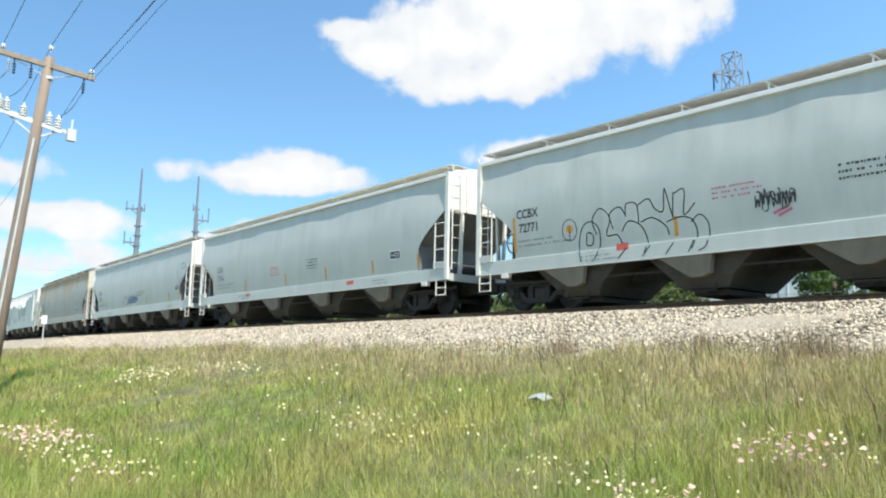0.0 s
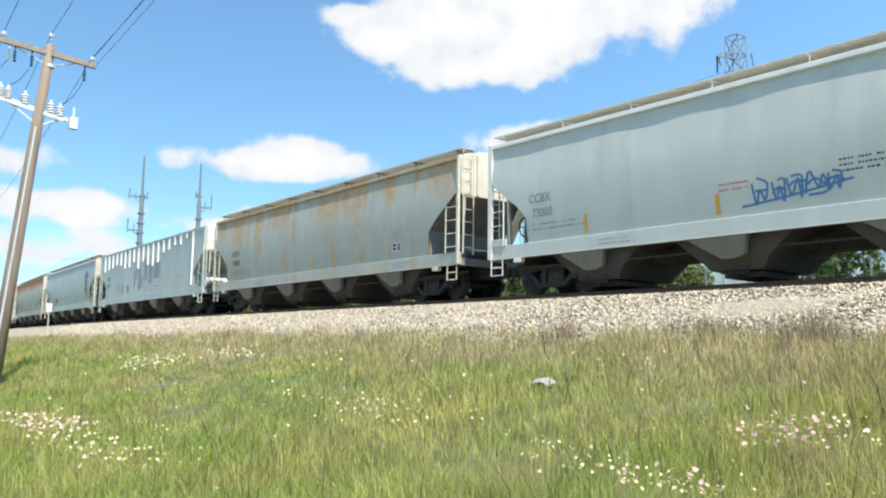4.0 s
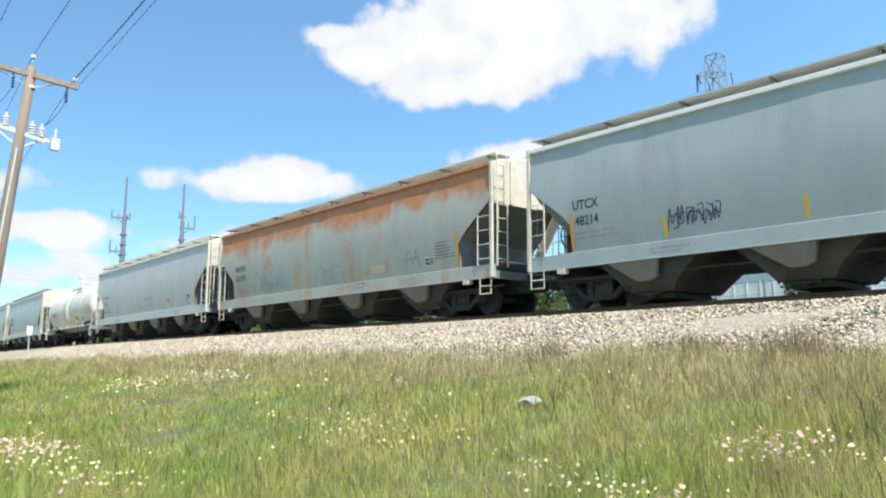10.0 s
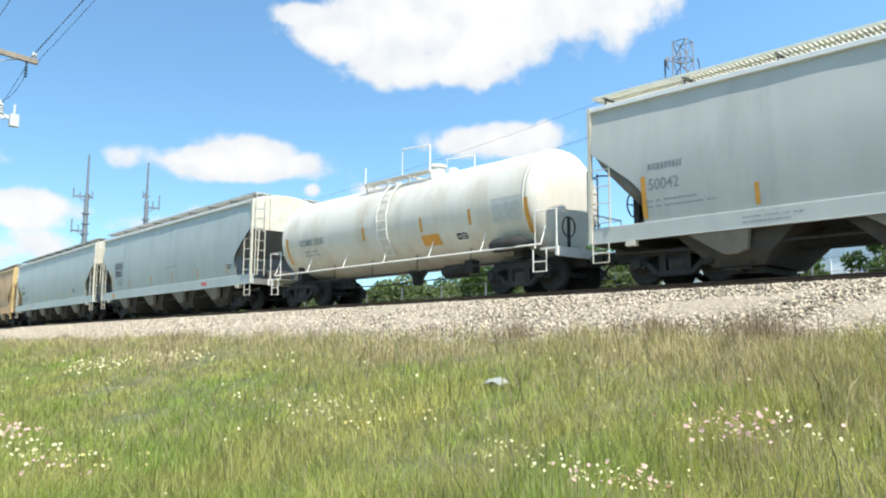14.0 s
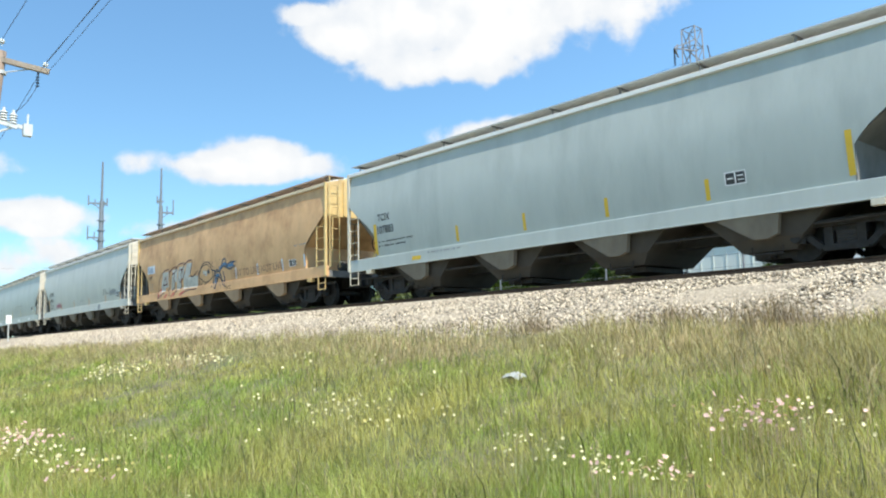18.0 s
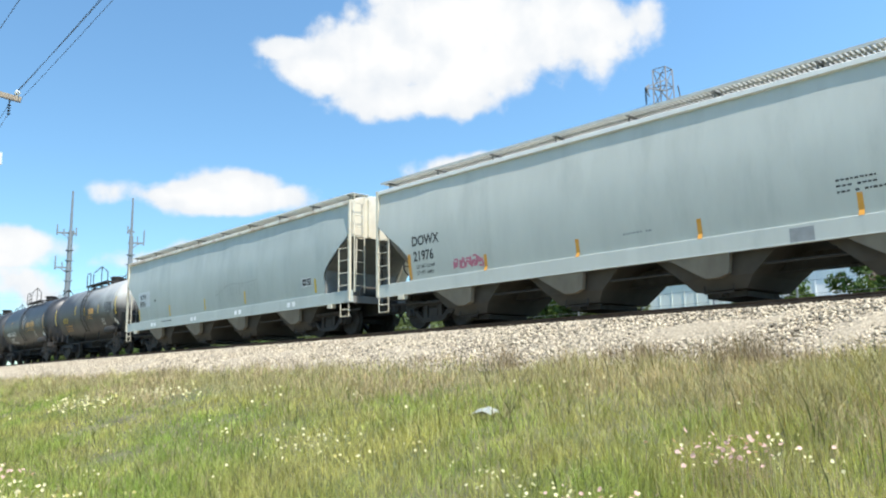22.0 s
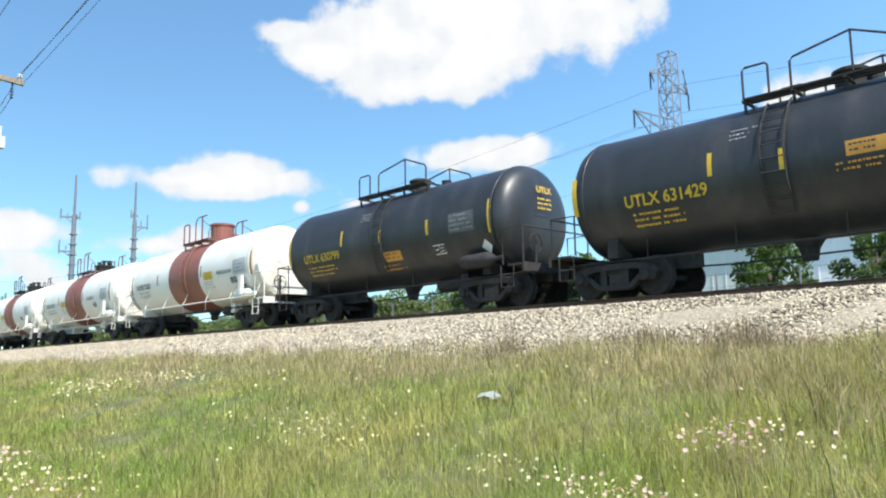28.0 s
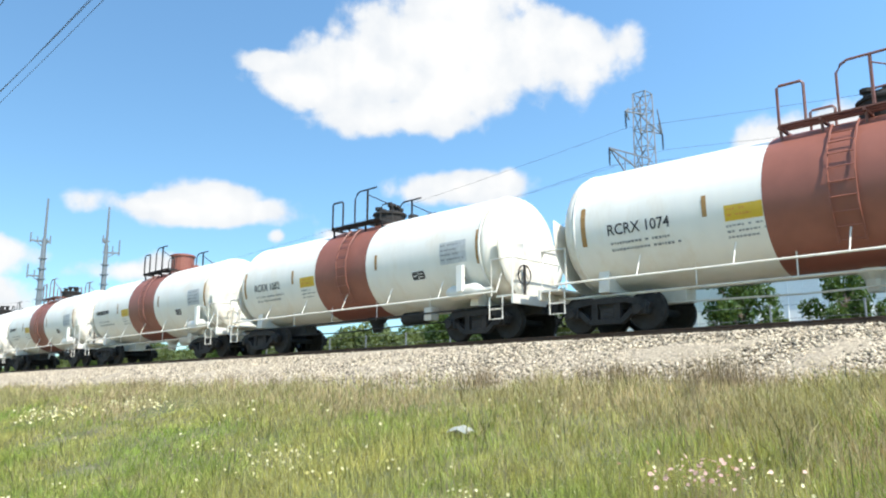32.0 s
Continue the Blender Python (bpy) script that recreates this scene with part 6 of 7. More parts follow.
BROWN_BAR = material("brown reflector", (0.34, 0.19, 0.06), 0.5, grain=0.1)
STAINED_HEAD = material("white head paint with rust stains", (0.72, 0.69, 0.60), 0.5, grain=0.05, scale=3, stain=(0.42, 0.29, 0.15), stain_amount=0.42, stain_scale=1.6, streak=2)
TABLE_GREY = material("faded grey data table", (0.50, 0.51, 0.50), 0.6, grain=0.1, scale=9)
RAIL_RED = material("red brown railing paint", (0.16, 0.065, 0.045), 0.55, grain=0.2)
NUMBERS = {18: "RCRX 2580", 19: "RCRX 1074", 20: "RCRX 1082"}
for k in range(18, 28):
    look_at = {18: "white tank car with a red brown band and red manway", 19: "white tank car with a red brown band and dark valves", 20: "banded white tank car with a rust-stained head"}
    car, face = put(k, tank_car(long(k), 1.5, TANK_WHITE, look_at.get(k, "white tank car with a red brown band"), band={18: (-1.55, 1.40), 19: (-1.50, 1.40)}.get(k, (-1.42, 1.12)), rail_mat=CREAM, frame_mat=TANK_CREAM if k % 2 else GRIT, side_rail=True, end_mat=STAINED_HEAD, dome=BAND if k in (18, 21) else IRON, style="tall", top_mat=RAIL_RED if k in (18, 19, 22) else IRON))
    if k in NUMBERS:
        word(car, NUMBERS[k], -4.88 if k == 18 else -4.85, 2.22, 0.37, face, INK, 0.006, 0.92)
    else:
        bars(car, -5.1, 2.35, 1.8, 1, face, INK, 0.5, k + 80, "reporting_mark")
    if k == 18:
        word(car, "LD LMT  217600 LB  98702 KG", -4.7, 2.02, 0.135, face, FADED, 0.003, 0.72)
        word(car, "LT WT   45400 LB  20593 KG", -4.7, 1.85, 0.135, face, FADED, 0.003, 0.72)
    else:
        bars(car, -4.8, 2.0, 1.7, 2, face, FADED, 0.14, k)
    for x in (-5.45, 5.5):
        stripe(car, x, 2.05, 2.95, face, BROWN_BAR, 0.12)
    for x in (-2.6, 1.55):
        stripe(car, x, 2.30, 2.75, face, BROWN_BAR, 0.10)
    xl = 1.75 if k == 18 else -2.2
    box_mark(car, xl, xl + 0.75, 2.14, 2.46, YELLOW, face, "yellow_label")
    bars(car, xl + 0.05, 2.35, 0.65, 2, lambda q: face(q) + 0.004, ORANGE, 0.12, k + 9)
    bars(car, xl, 2.02, 0.9, 3, face, FADED, 0.11, k + 11)
    if k in (18, 19):
        word(car, "HYDROCHLORIC ACID", 2.86 if k == 18 else 2.1, 2.27, 0.22, face, INK, 0.006, 0.56)
    plate(car, 3.85 if k == 18 else 3.0, 1.84, 0.48, 0.26, face)
    box_mark(car, 4.15, 5.1, 2.15, 2.75, TABLE_GREY, face, "data_table")
    bars(car, 4.2, 2.63, 0.9, 4, lambda q: face(q) + 0.004, FADED, 0.13, k + 13, "table_print")
    for x, z, m in ((4.85, 1.75, CHALK), (4.85, 1.75, INK)):
        h = 0.19 if m is CHALK else 0.15
        bm = BM()
        bm.faces.new([bm.verts.new(p) for p in ((0, -h, 0), (h, 0, 0), (0, h if m is CHALK else 0.0, 0), (-h, 0, 0))])
        part("placard", wrap(bm, x, z, lambda q: face(q) + (0.10 if m is CHALK else 0.105)), m, car, "white and black diamond placard")
    part("placard_bracket", box(BM(), 4.95, 5.15, -1.56, -1.44, 1.35, 2.05), TANK_WHITE, car)

# ---- poles, masts and the lattice tower ----
POLE_WOOD = material("weathered pole wood", (0.25, 0.19, 0.14), 0.85, grain=0.25, scale=5, stain=(0.16, 0.11, 0.07), stain_amount=0.5, streak=12, bump=0.4, bump_scale=14)
ARM_WOOD = material("grey brown crossarm wood", (0.27, 0.22, 0.165), 0.85, grain=0.2, scale=6, bump=0.3, bump_scale=20)
PORCELAIN = material("white porcelain", (0.64, 0.64, 0.60), 0.3, grain=0.03)
PALE_STEEL = material("pale painted steel", (0.52, 0.53, 0.50), 0.5, 0.1, grain=0.06)
WIRE = material("dark cable", (0.05, 0.05, 0.055), 0.6)
STEEL = material("galvanised lattice steel", (0.20, 0.21, 0.22), 0.5, 0.3, grain=0.12)
MAST = material("grey steel mast", (0.17, 0.19, 0.20), 0.55, 0.2, grain=0.1)


def at(bearing, dist, height):
    a = radians(bearing)
    return Vector((dist * math.sin(a), dist * math.cos(a), height))


def sag(a, b, drop, n=16):
    a, b = Vector(a), Vector(b)
    return [a.lerp(b, k / n) - Vector((0, 0, drop * 4 * (k / n) * (1 - k / n))) for k in range(n + 1)]


def utility_pole():
    thing = tagged(new("utility_pole"), "leaning wooden utility pole with crossarm and switchgear", "utility pole")
    d = 26.0
    foot, head = at(-78.62, d, 0.1), at(-76.78, d, EYE + 0.343 * d)
    axis = head - foot
    part("pole", tube(BM(), [foot - axis * 0.02, foot + axis * 0.35, foot + axis * 0.7, head], 0.215, 12, 0.14), POLE_WOOD, thing, smooth=True)
    left, right = at(-80.6, d + 0.2, EYE + 0.3445 * d), at(-73.95, d - 0.2, EYE + 0.3235 * d)
    along = (right - left).normalized()
    part("crossarm", beam(BM(), left, right, 0.13, 0.15), ARM_WOOD, thing)
    mid = head - Vector((0, 0, 0.35))
    for s, e in ((-1, left), (1, right)):
        part("arm_brace", beam(BM(), mid - Vector((0, 0, 0.30)), mid.lerp(e, 0.62) + Vector((0, 0, -0.02)), 0.05, 0.02), PALE_STEEL, thing)
    part("pole_band", lathe(BM(), [(-0.05, 0.0), (-0.05, 0.155), (0.05, 0.155), (0.05, 0.0)], "z", 12, mid - Vector((0, 0, 0.30))), PALE_STEEL, thing)
    pins = [left.lerp(right, 0.16), head + Vector((0, 0, 0.12)), left.lerp(right, 0.965)]
    for p in pins:
        bm = lathe(BM(), [(0.05, 0.0), (0.05, 0.02), (0.14, 0.02), (0.14, 0.07), (0.17, 0.085), (0.19, 0.07), (0.21, 0.085), (0.24, 0.065), (0.27, 0.03), (0.28, 0.0)], "z", 10, p)
        part("insulator", bm, PORCELAIN, thing)
    ahead, back = Vector((48, -4.5, 0.2)), Vector((-50, 4.8, -0.5))
    for p in pins:
        q = p + Vector((0, 0, 0.26))
        part("wire", tube(BM(), sag(q, q + ahead, 0.7), 0.009, 5), WIRE, thing)
        part("wire", tube(BM(), sag(q, q + back, 0.9), 0.009, 5), WIRE, thing)
    for dy, up in ((0.10, 0.5), (-0.12, -0.2)):
        q = pins[2] + Vector((0, dy, 0.02))
        part("wire", tube(BM(), sag(q, q + ahead + Vector((0, 2 * dy, up)), 0.6), 0.007, 5), WIRE, thing)
    # hanging cut-outs under the crossarm
    for f in (0.22, 0.27, 0.42, 0.90):
        p = left.lerp(right, f) - Vector((0, 0, 0.08))
        bm = tube(BM(), [p, p - Vector((0, 0, 0.12))], 0.02, 5)
        for k in range(4):
            lathe(bm, [(-0.16 - 0.09 * k, 0.0), (-0.16 - 0.09 * k, 0.055), (-0.21 - 0.09 * k, 0.02), (-0.21 - 0.09 * k, 0.0)], "z", 8, p)
        part("cut_out", bm, IRON if f > 0.25 else PORCELAIN, thing)
    # switchgear on two arms lower down
    c = foot + axis * ((EYE + 0.262 * d - foot.z) / axis.z)
    a0, a1 = c - along * 1.75 + Vector((0, 0, 0.20)), c + along * 0.82 + Vector((0, 0, -0.04))
    for o in (-0.13, 0.13):
        part("switch_arm", beam(BM(), a0 + Vector((0, o, 0)), a1 + Vector((0, o, 0)), 0.07, 0.11), PALE_STEEL, thing)
    for e in (a0.lerp(a1, 0.32), a0.lerp(a1, 0.93)):
        part("arm_brace", beam(BM(), c - Vector((0, 0, 0.42)), e, 0.06, 0.05), PALE_STEEL, thing)
    for f in (0.02, 0.16, 0.26, 0.34, 0.52, 0.70, 0.80, 0.90):
        p = a0.lerp(a1, f) + Vector((0, 0, 0.06))
        bm = BM()
        for k in range(4):
            lathe(bm, [(0.08 * k, 0.0), (0.08 * k, 0.115), (0.08 * k + 0.05, 0.07), (0.08 * k + 0.05, 0.0)], "z", 9, p)
        tube(bm, [p, p + Vector((0, 0, 0.40))], 0.035, 6)
        part("bushing", bm, PORCELAIN, thing)
    for f in (-0.08, 0.10, 1.05):
        p = a0.lerp(a1, f)
        part("switch_box", box(BM(), p.x - 0.09, p.x + 0.09, p.y - 0.12, p.y + 0.12, p.z - 0.20, p.z + 0.16), PALE_STEEL, thing)
        part("switch_rod", tube(BM(), [p + Vector((0, 0, 0.18)), p + Vector((0.03, 0, 0.46))], 0.03, 6), PORCELAIN, thing)
    for f, g in ((0.22, 0.05), (0.42, 0.34), (0.90, 0.92)):
        a, b = left.lerp(right, f) - Vector((0, 0, 0.5)), a0.lerp(a1, g) + Vector((0, 0, 0.46))
        part("jumper", tube(BM(), sag(a, b, 0.15, 8), 0.010, 4), WIRE, thing)
    part("conduit", tube(BM(), [c + Vector((0.17, -0.1, -0.5)), foot + Vector((0.24, -0.12, 0))], 0.03, 6), PALE_STEEL, thing)


utility_pole()


def radio_mast(bearing, top, arms, label):
    d = 120.0
    thing = tagged(new("radio_mast"), label, "radio mast", "radio masts behind the railway")
    base = at(bearing, d, 1.7)
    h = EYE + top * d
    part("mast_pole", tube(BM(), [(base.x, base.y, 1.6), (base.x, base.y, h * 0.55), (base.x, base.y, h * 0.8)], 0.46, 8, 0.30), MAST, thing)
    part("whip", tube(BM(), [(base.x, base.y, h * 0.8), (base.x, base.y, h)], 0.20, 6, 0.13), MAST, thing)
    side = Vector((math.cos(radians(bearing)), -math.sin(radians(bearing)), 0))
    for z, s, w, up in arms:
        p = Vector((base.x, base.y, EYE + z * d))
        q = p + side * (s * w)
        bm = beam(BM(), p - side * (s * 0.4), q, 0.20, 0.22)
        beam(bm, p - Vector((0, 0, 0.9)), p.lerp(q, 0.7), 0.12)
        part("arm", bm, MAST, thing)
        part("aerial", tube(BM(), [q - Vector((0, 0, 0.3)), q + Vector((0, 0, up))], 0.10, 5), MAST, thing)
        part("aerial", tube(BM(), [p + side * (s * w * 0.5), p + side * (s * w * 0.5) + Vector((0, 0, up * 0.5))], 0.08, 5), MAST, thing)
    for k in range(6):
        z = h * (0.45 + 0.05 * k)
        part("bracket", box(BM(), base.x - 0.42, base.x + 0.42, base.y - 0.42, base.y + 0.42, z, z + 0.16), MAST, thing)


radio_mast(-70.5, 0.2235, ((0.1735, -1, 1.7, 1.1), (0.1330, -1, 1.7, 1.6), (0.1735, 1, 0.7, 0.8)), "tall grey steel mast with two side arms")
radio_mast(-66.74, 0.2200, ((0.1655, 1, 1.7, 1.9), (0.1790, -1, 0.5, 0.8)), "tall grey steel mast with one side aerial")


def lattice_tower():
    thing = tagged(new("transmission_tower"), "grey steel lattice transmission tower with crossarms", "lattice tower")
    cx, cy, top = -36.7, 67.7, 31.0

    def half(z):
        return 0.68 + max(0.0, (top - z)) * 0.010 + max(0.0, 16 - z) * 0.10
    levels = [1.7, 6, 10, 13.5, 16] + [16 + 1.875 * k for k in range(1, 9)]
    for sx in (-1, 1):
        for sy in (-1, 1):
            part("tower_leg", tube(BM(), [(cx + sx * half(a), cy + sy * half(a), a) for a in levels], 0.075, 4), STEEL, thing)
    for a, b in zip(levels, levels[1:]):
        ha, hb = half(a), half(b)
        for ax, ay, bx, by in ((-1, -1, 1, -1), (1, -1, 1, 1), (1, 1, -1, 1), (-1, 1, -1, -1)):
            part("tower_brace", beam(BM(), (cx + ax * ha, cy + ay * ha, a), (cx + bx * hb, cy + by * hb, b), 0.07), STEEL, thing)
            part("tower_girt", beam(BM(), (cx + ax * hb, cy + ay * hb, b), (cx + bx * hb, cy + by * hb, b), 0.07), STEEL, thing)
    ends = []
    for s, reach, z, rise in ((-1, 6.6, 23.9, -1.9), (1, 6.4, 23.9, -1.9), (-1, 3.4, 28.3, 1.2), (1, 3.8, 27.8, 1.6)):
        tip = Vector((cx, cy + s * reach, z))
        bm = BM()
        for sx in (-1, 1):
            beam(bm, (cx + sx, cy + s, z), tip, 0.11)
            beam(bm, (cx + sx, cy + s, z + rise), tip, 0.10)
            for f in (0.3, 0.6):
                a, b = Vector((cx + sx, cy + s, z)).lerp(tip, f), Vector((cx + sx, cy + s, z + rise)).lerp(tip, f)
                beam(bm, a, b, 0.06)
        part("tower_arm", bm, STEEL, thing)
        bm = tube(BM(), [tip, tip - Vector((0, 0, 1.7))], 0.05, 5)
        for k in range(9):
            lathe(bm, [(-0.15 - 0.16 * k, 0.0), (-0.15 - 0.16 * k, 0.13), (-0.20 - 0.16 * k, 0.0)], "z", 8, tip)
        part("insulator_string", bm, IRON, thing)
        ends.append(tip - Vector((0, 0, 1.7)))
    for e in ends:
        for s in (-1, 1):
            part("wire", tube(BM(), sag(e, e + Vector((s * 220, s * 4, 0)), 6.0, 24), 0.014, 4), WIRE, thing)


lattice_tower()


def marker_sign():
    thing = tagged(new("trackside_sign"), "small white trackside sign on a thin post", "sign")
    x = -62.0
    y = lane(x) - 3.3
    part("post", tube(BM(), [(x, y, 2.1), (x, y, 4.2)], 0.04, 6), PALE_STEEL, thing)
    part("board", box(BM(), x - 0.02, x + 0.02, y - 0.18, y + 0.18, 3.65, 4.25), WHITE, thing)


marker_sign()

# ---- beyond the track: trees, bushes, fence and white buildings ----
BARK = material("grey brown bark", (0.12, 0.09, 0.065), 0.9, grain=0.3, scale=6, bump=0.5, bump_scale=12)


def leaf_material(name, color, tint=0.35):
    m = material(name, color, 0.6, grain=0.2, scale=1.5, random_tint=tint, island=True, spec=0.3)
    nt = m.node_tree
    b = nt.nodes["Principled BSDF"]
    tr = nt.nodes.new("ShaderNodeBsdfTranslucent")
    mix = nt.nodes.new("ShaderNodeMixShader")
    mix.inputs[0].default_value = 0.42
    gain = nt.nodes.new("ShaderNodeVectorMath")
    gain.operation = "MULTIPLY"
    gain.inputs[1].default_value = (1.25, 1.15, 0.55)
    nt.links.new(b.inputs["Base Color"].links[0].from_socket, gain.inputs[0])
    nt.links.new(gain.outputs[0], tr.inputs["Color"])
    nt.links.new(b.outputs[0], mix.inputs[1])
    nt.links.new(tr.outputs[0], mix.inputs[2])
    nt.links.new(mix.outputs[0], nt.nodes["Material Output"].inputs["Surface"])
    return m


LEAF = leaf_material("dark green leaves", (0.075, 0.125, 0.035))
LEAF_PALE = leaf_material("olive green leaves", (0.135, 0.175, 0.065))


def leaves(centres, radii, count, size, seed, mat, name):
    """Many small leaf sprays about the given clump centres."""
    rng = np.random.default_rng(seed)
    C, R = np.array(centres), np.array(radii)
    k = rng.integers(0, len(C), count)
    d = rng.normal(size=(count, 3))
    d /= np.linalg.norm(d, axis=1)[:, None]
    p = C[k] + d * R[k] * (0.35 + 0.75 * rng.random((count, 1)) ** 0.6)
    u = rng.normal(size=(count, 3))
    u /= np.linalg.norm(u, axis=1)[:, None]
    v = np.cross(u, rng.normal(size=(count, 3)))
    v /= np.linalg.norm(v, axis=1)[:, None]
    s = (size * (0.5 + rng.random((count, 1))))
    V = np.stack([p - u * s, p + v * s * 0.45, p + u * s, p - v * s * 0.45], 1).reshape(-1, 3)
    F = np.arange(4 * count).reshape(-1, 4)
    return quick_mesh(name, V, F, mat)


def tree(x, y, h, spread, seed, label, mat=None, low=0.3):
    rnd = random.Random(seed)
    thing = tagged(new("tree"), label, "tree", "trees beyond the railway")
    z0 = 1.7
    lean = Vector((rnd.uniform(-0.3, 0.3), rnd.uniform(-0.3, 0.3), 0))
    part("trunk", tube(BM(), [(x, y, z0 - 0.1), (x + lean.x * 0.3, y + lean.y * 0.3, z0 + h * 0.3), (x + lean.x, y + lean.y, z0 + h * 0.75)], 0.035 * h, 8, 0.012 * h), BARK, thing)
    centres, radii = [], []
    for k in range(9):
        a, f = k * 2.4 + rnd.uniform(-0.4, 0.4), low + (0.88 - low) * (k + 0.5) / 9
        r = spread * (0.35 + 0.55 * math.sin(math.pi * min(0.95, f))) * rnd.uniform(0.6, 1.05)
        p0 = Vector((x + lean.x * f, y + lean.y * f, z0 + h * f * 0.75))
        p1 = p0 + Vector((math.cos(a) * r, math.sin(a) * r, h * 0.16))
        part("limb", tube(BM(), [p0, p0.lerp(p1, 0.5) + Vector((0, 0, 0.12)), p1], 0.012 * h, 6, 0.004 * h), BARK, thing)
        for f2 in (0.55, 1.0):
            centres.append(p0.lerp(p1, f2) + Vector((rnd.uniform(-0.3, 0.3), rnd.uniform(-0.3, 0.3), rnd.uniform(0, 0.5))))
            radii.append([spread * rnd.uniform(0.22, 0.36), spread * rnd.uniform(0.22, 0.36), h * rnd.uniform(0.07, 0.12)])
    centres.append(Vector((x + lean.x, y + lean.y, z0 + h * 0.88)))
    radii.append([spread * 0.4, spread * 0.4, h * 0.12])
    crown = new("crown", leaves([tuple(c) for c in centres], radii, int(1800 + 900 * spread), 0.14, seed, mat or LEAF, "crown"))
    crown.parent = thing


def bush(x, y, w, h, seed, mat=None):
    rnd = random.Random(seed)
    thing = tagged(new("bush"), "overgrown green bush beyond the railway", "bush", "bushes beyond the railway")
    z0 = 1.7
    centres, radii = [], []
    bm = BM()
    for k in range(7):
        a, r = rnd.uniform(0, 6.28), rnd.uniform(0.1, 0.5) * w
        top = Vector((x + r * math.cos(a), y + r * math.sin(a) * 0.6, z0 + h * rnd.uniform(0.45, 0.85)))
        tube(bm, [(x + r * 0.2 * math.cos(a), y, z0 - 0.1), top], 0.05, 5, 0.02)
        centres.append(tuple(top))
        radii.append([w * 0.26, w * 0.22, h * 0.24])
        centres.append((top.x, top.y, z0 + h * 0.3))
        radii.append([w * 0.28, w * 0.22, h * 0.28])
    part("stems", bm, BARK, thing)
    foliage = new("foliage", leaves(centres, radii, int(4500 + 1600 * w), 0.13, seed, mat or LEAF_PALE, "foliage"))
    foliage.parent = thing


tree(-16.0, 38.5, 6.6, 2.0, 3, "broad dark green tree before a white building")
tree(-11.6, 40.0, 6.4, 1.7, 8, "slender dark green tree behind a fence")
bx_list = [(-23.5, 33.0, 3.6, 4.8), (-26.5, 34.0, 4.2, 4.1), (-20.3, 32.0, 2.6, 3.5), (-30.5, 34.0, 4.0, 4.3), (-34.5, 33.0, 4.0, 3.6), (-39.5, 35.0, 5.0, 4.3), (-45, 36, 5.0, 3.8), (-51, 37.0, 5.5, 4.6), (-58, 38, 6.0, 4.3), (-66, 41, 6.5, 4.8), (-75, 45, 7.0, 5.0), (-28.5, 37.0, 4.0, 3.6), (-37, 38, 5.0, 3.8), (-48, 40, 6.0, 4.1), (-42.0, 33.5, 4.5, 3.4), (-54.5, 35.5, 5.0, 3.4), (-84, 50, 8.0, 5.5), (-95, 56, 9.0, 6.0), (-33, 42, 5, 3.6), (-24.5, 38, 4, 4.1), (-24, 36.5, 4, 5.2), (-28.5, 39, 4.5, 5.4), (-33.5, 41, 5, 5.4), (-39, 43, 5.5, 5.6), (-46, 44, 6, 5.6), (-50, 27, 4.5, 2.9), (-54.5, 26.5, 4.5, 3.2), (-60, 27, 5, 3.0), (-66, 27.5, 5, 3.3), (-73, 28.5, 5.5, 3.1), (-81, 30, 6, 3.4), (-91, 32.5, 7, 3.3), (-104, 36, 8, 3.6), (-120, 41, 9, 3.8)]
for k, (x, y, w, h) in enumerate(bx_list):
    bush(x, y, w, h, 30 + k, LEAF if k % 3 == 0 else None)

SIDING = material("white metal siding", (0.64, 0.665, 0.60), 0.5, grain=0.03, scale=2, stain=(0.5, 0.5, 0.47), stain_amount=0.25, streak=5)
# the white siding again, sunlight put into its brighter colour
SIDING_LIT = material("sunlit white siding", (0.82, 0.82, 0.80), 0.5, grain=0.03)
ROOFING = material("pale grey roofing", (0.45, 0.46, 0.46), 0.6, grain=0.08)


def shed(x0, x1, y0, y1, h, wall, label, doors):
    thing = tagged(new("building"), label, "building", "buildings beyond the railway")
    z0 = 1.65
    part("wall", box(BM(), x0, x1, y0, y1, z0, z0 + h), wall, thing)
    bm = loft(BM(), [[(x0 - 0.3, y0 - 0.4, z0 + h), (x0 - 0.3, (y0 + y1) / 2, z0 + h + 1.2), (x0 - 0.3, y1 + 0.4, z0 + h)], [(x1 + 0.3, y0 - 0.4, z0 + h), (x1 + 0.3, (y0 + y1) / 2, z0 + h + 1.2), (x1 + 0.3, y1 + 0.4, z0 + h)]])
    part("roof", bm, ROOFING, thing)
    part("gutter", box(BM(), x0 - 0.3, x1 + 0.3, y0 - 0.55, y0 - 0.4, z0 + h - 0.14, z0 + h), WHITE, thing)
    n = int((x1 - x0) / 0.9)
    for k in range(n):
        x = x0 + (k + 0.5) * (x1 - x0) / n
        part("siding_rib", box(BM(), x - 0.04, x + 0.04, y0 - 0.04, y0, z0, z0 + h - 0.15), wall, thing)
    for x, w, hh in doors:
        part("door", box(BM(), x, x + w, y0 - 0.07, y0 - 0.045, z0, z0 + hh), SIDING_LIT, thing)
        part("door_frame", box(BM(), x - 0.12, x + w + 0.12, y0 - 0.06, y0 - 0.044, z0 + hh, z0 + hh + 0.14), PALE_STEEL, thing)


shed(-31.0, -20.4, 52.0, 66.0, 9.0, SIDING, "white metal-sided industrial building behind trees", ((-27.5, 3.2, 3.6), (-22.5, 1.0, 2.1)))
shed(-19.6, 4.0, 48.5, 64.0, 8.4, SIDING_LIT, "low bright white building behind a fence", ((-11.0, 1.0, 2.1),))


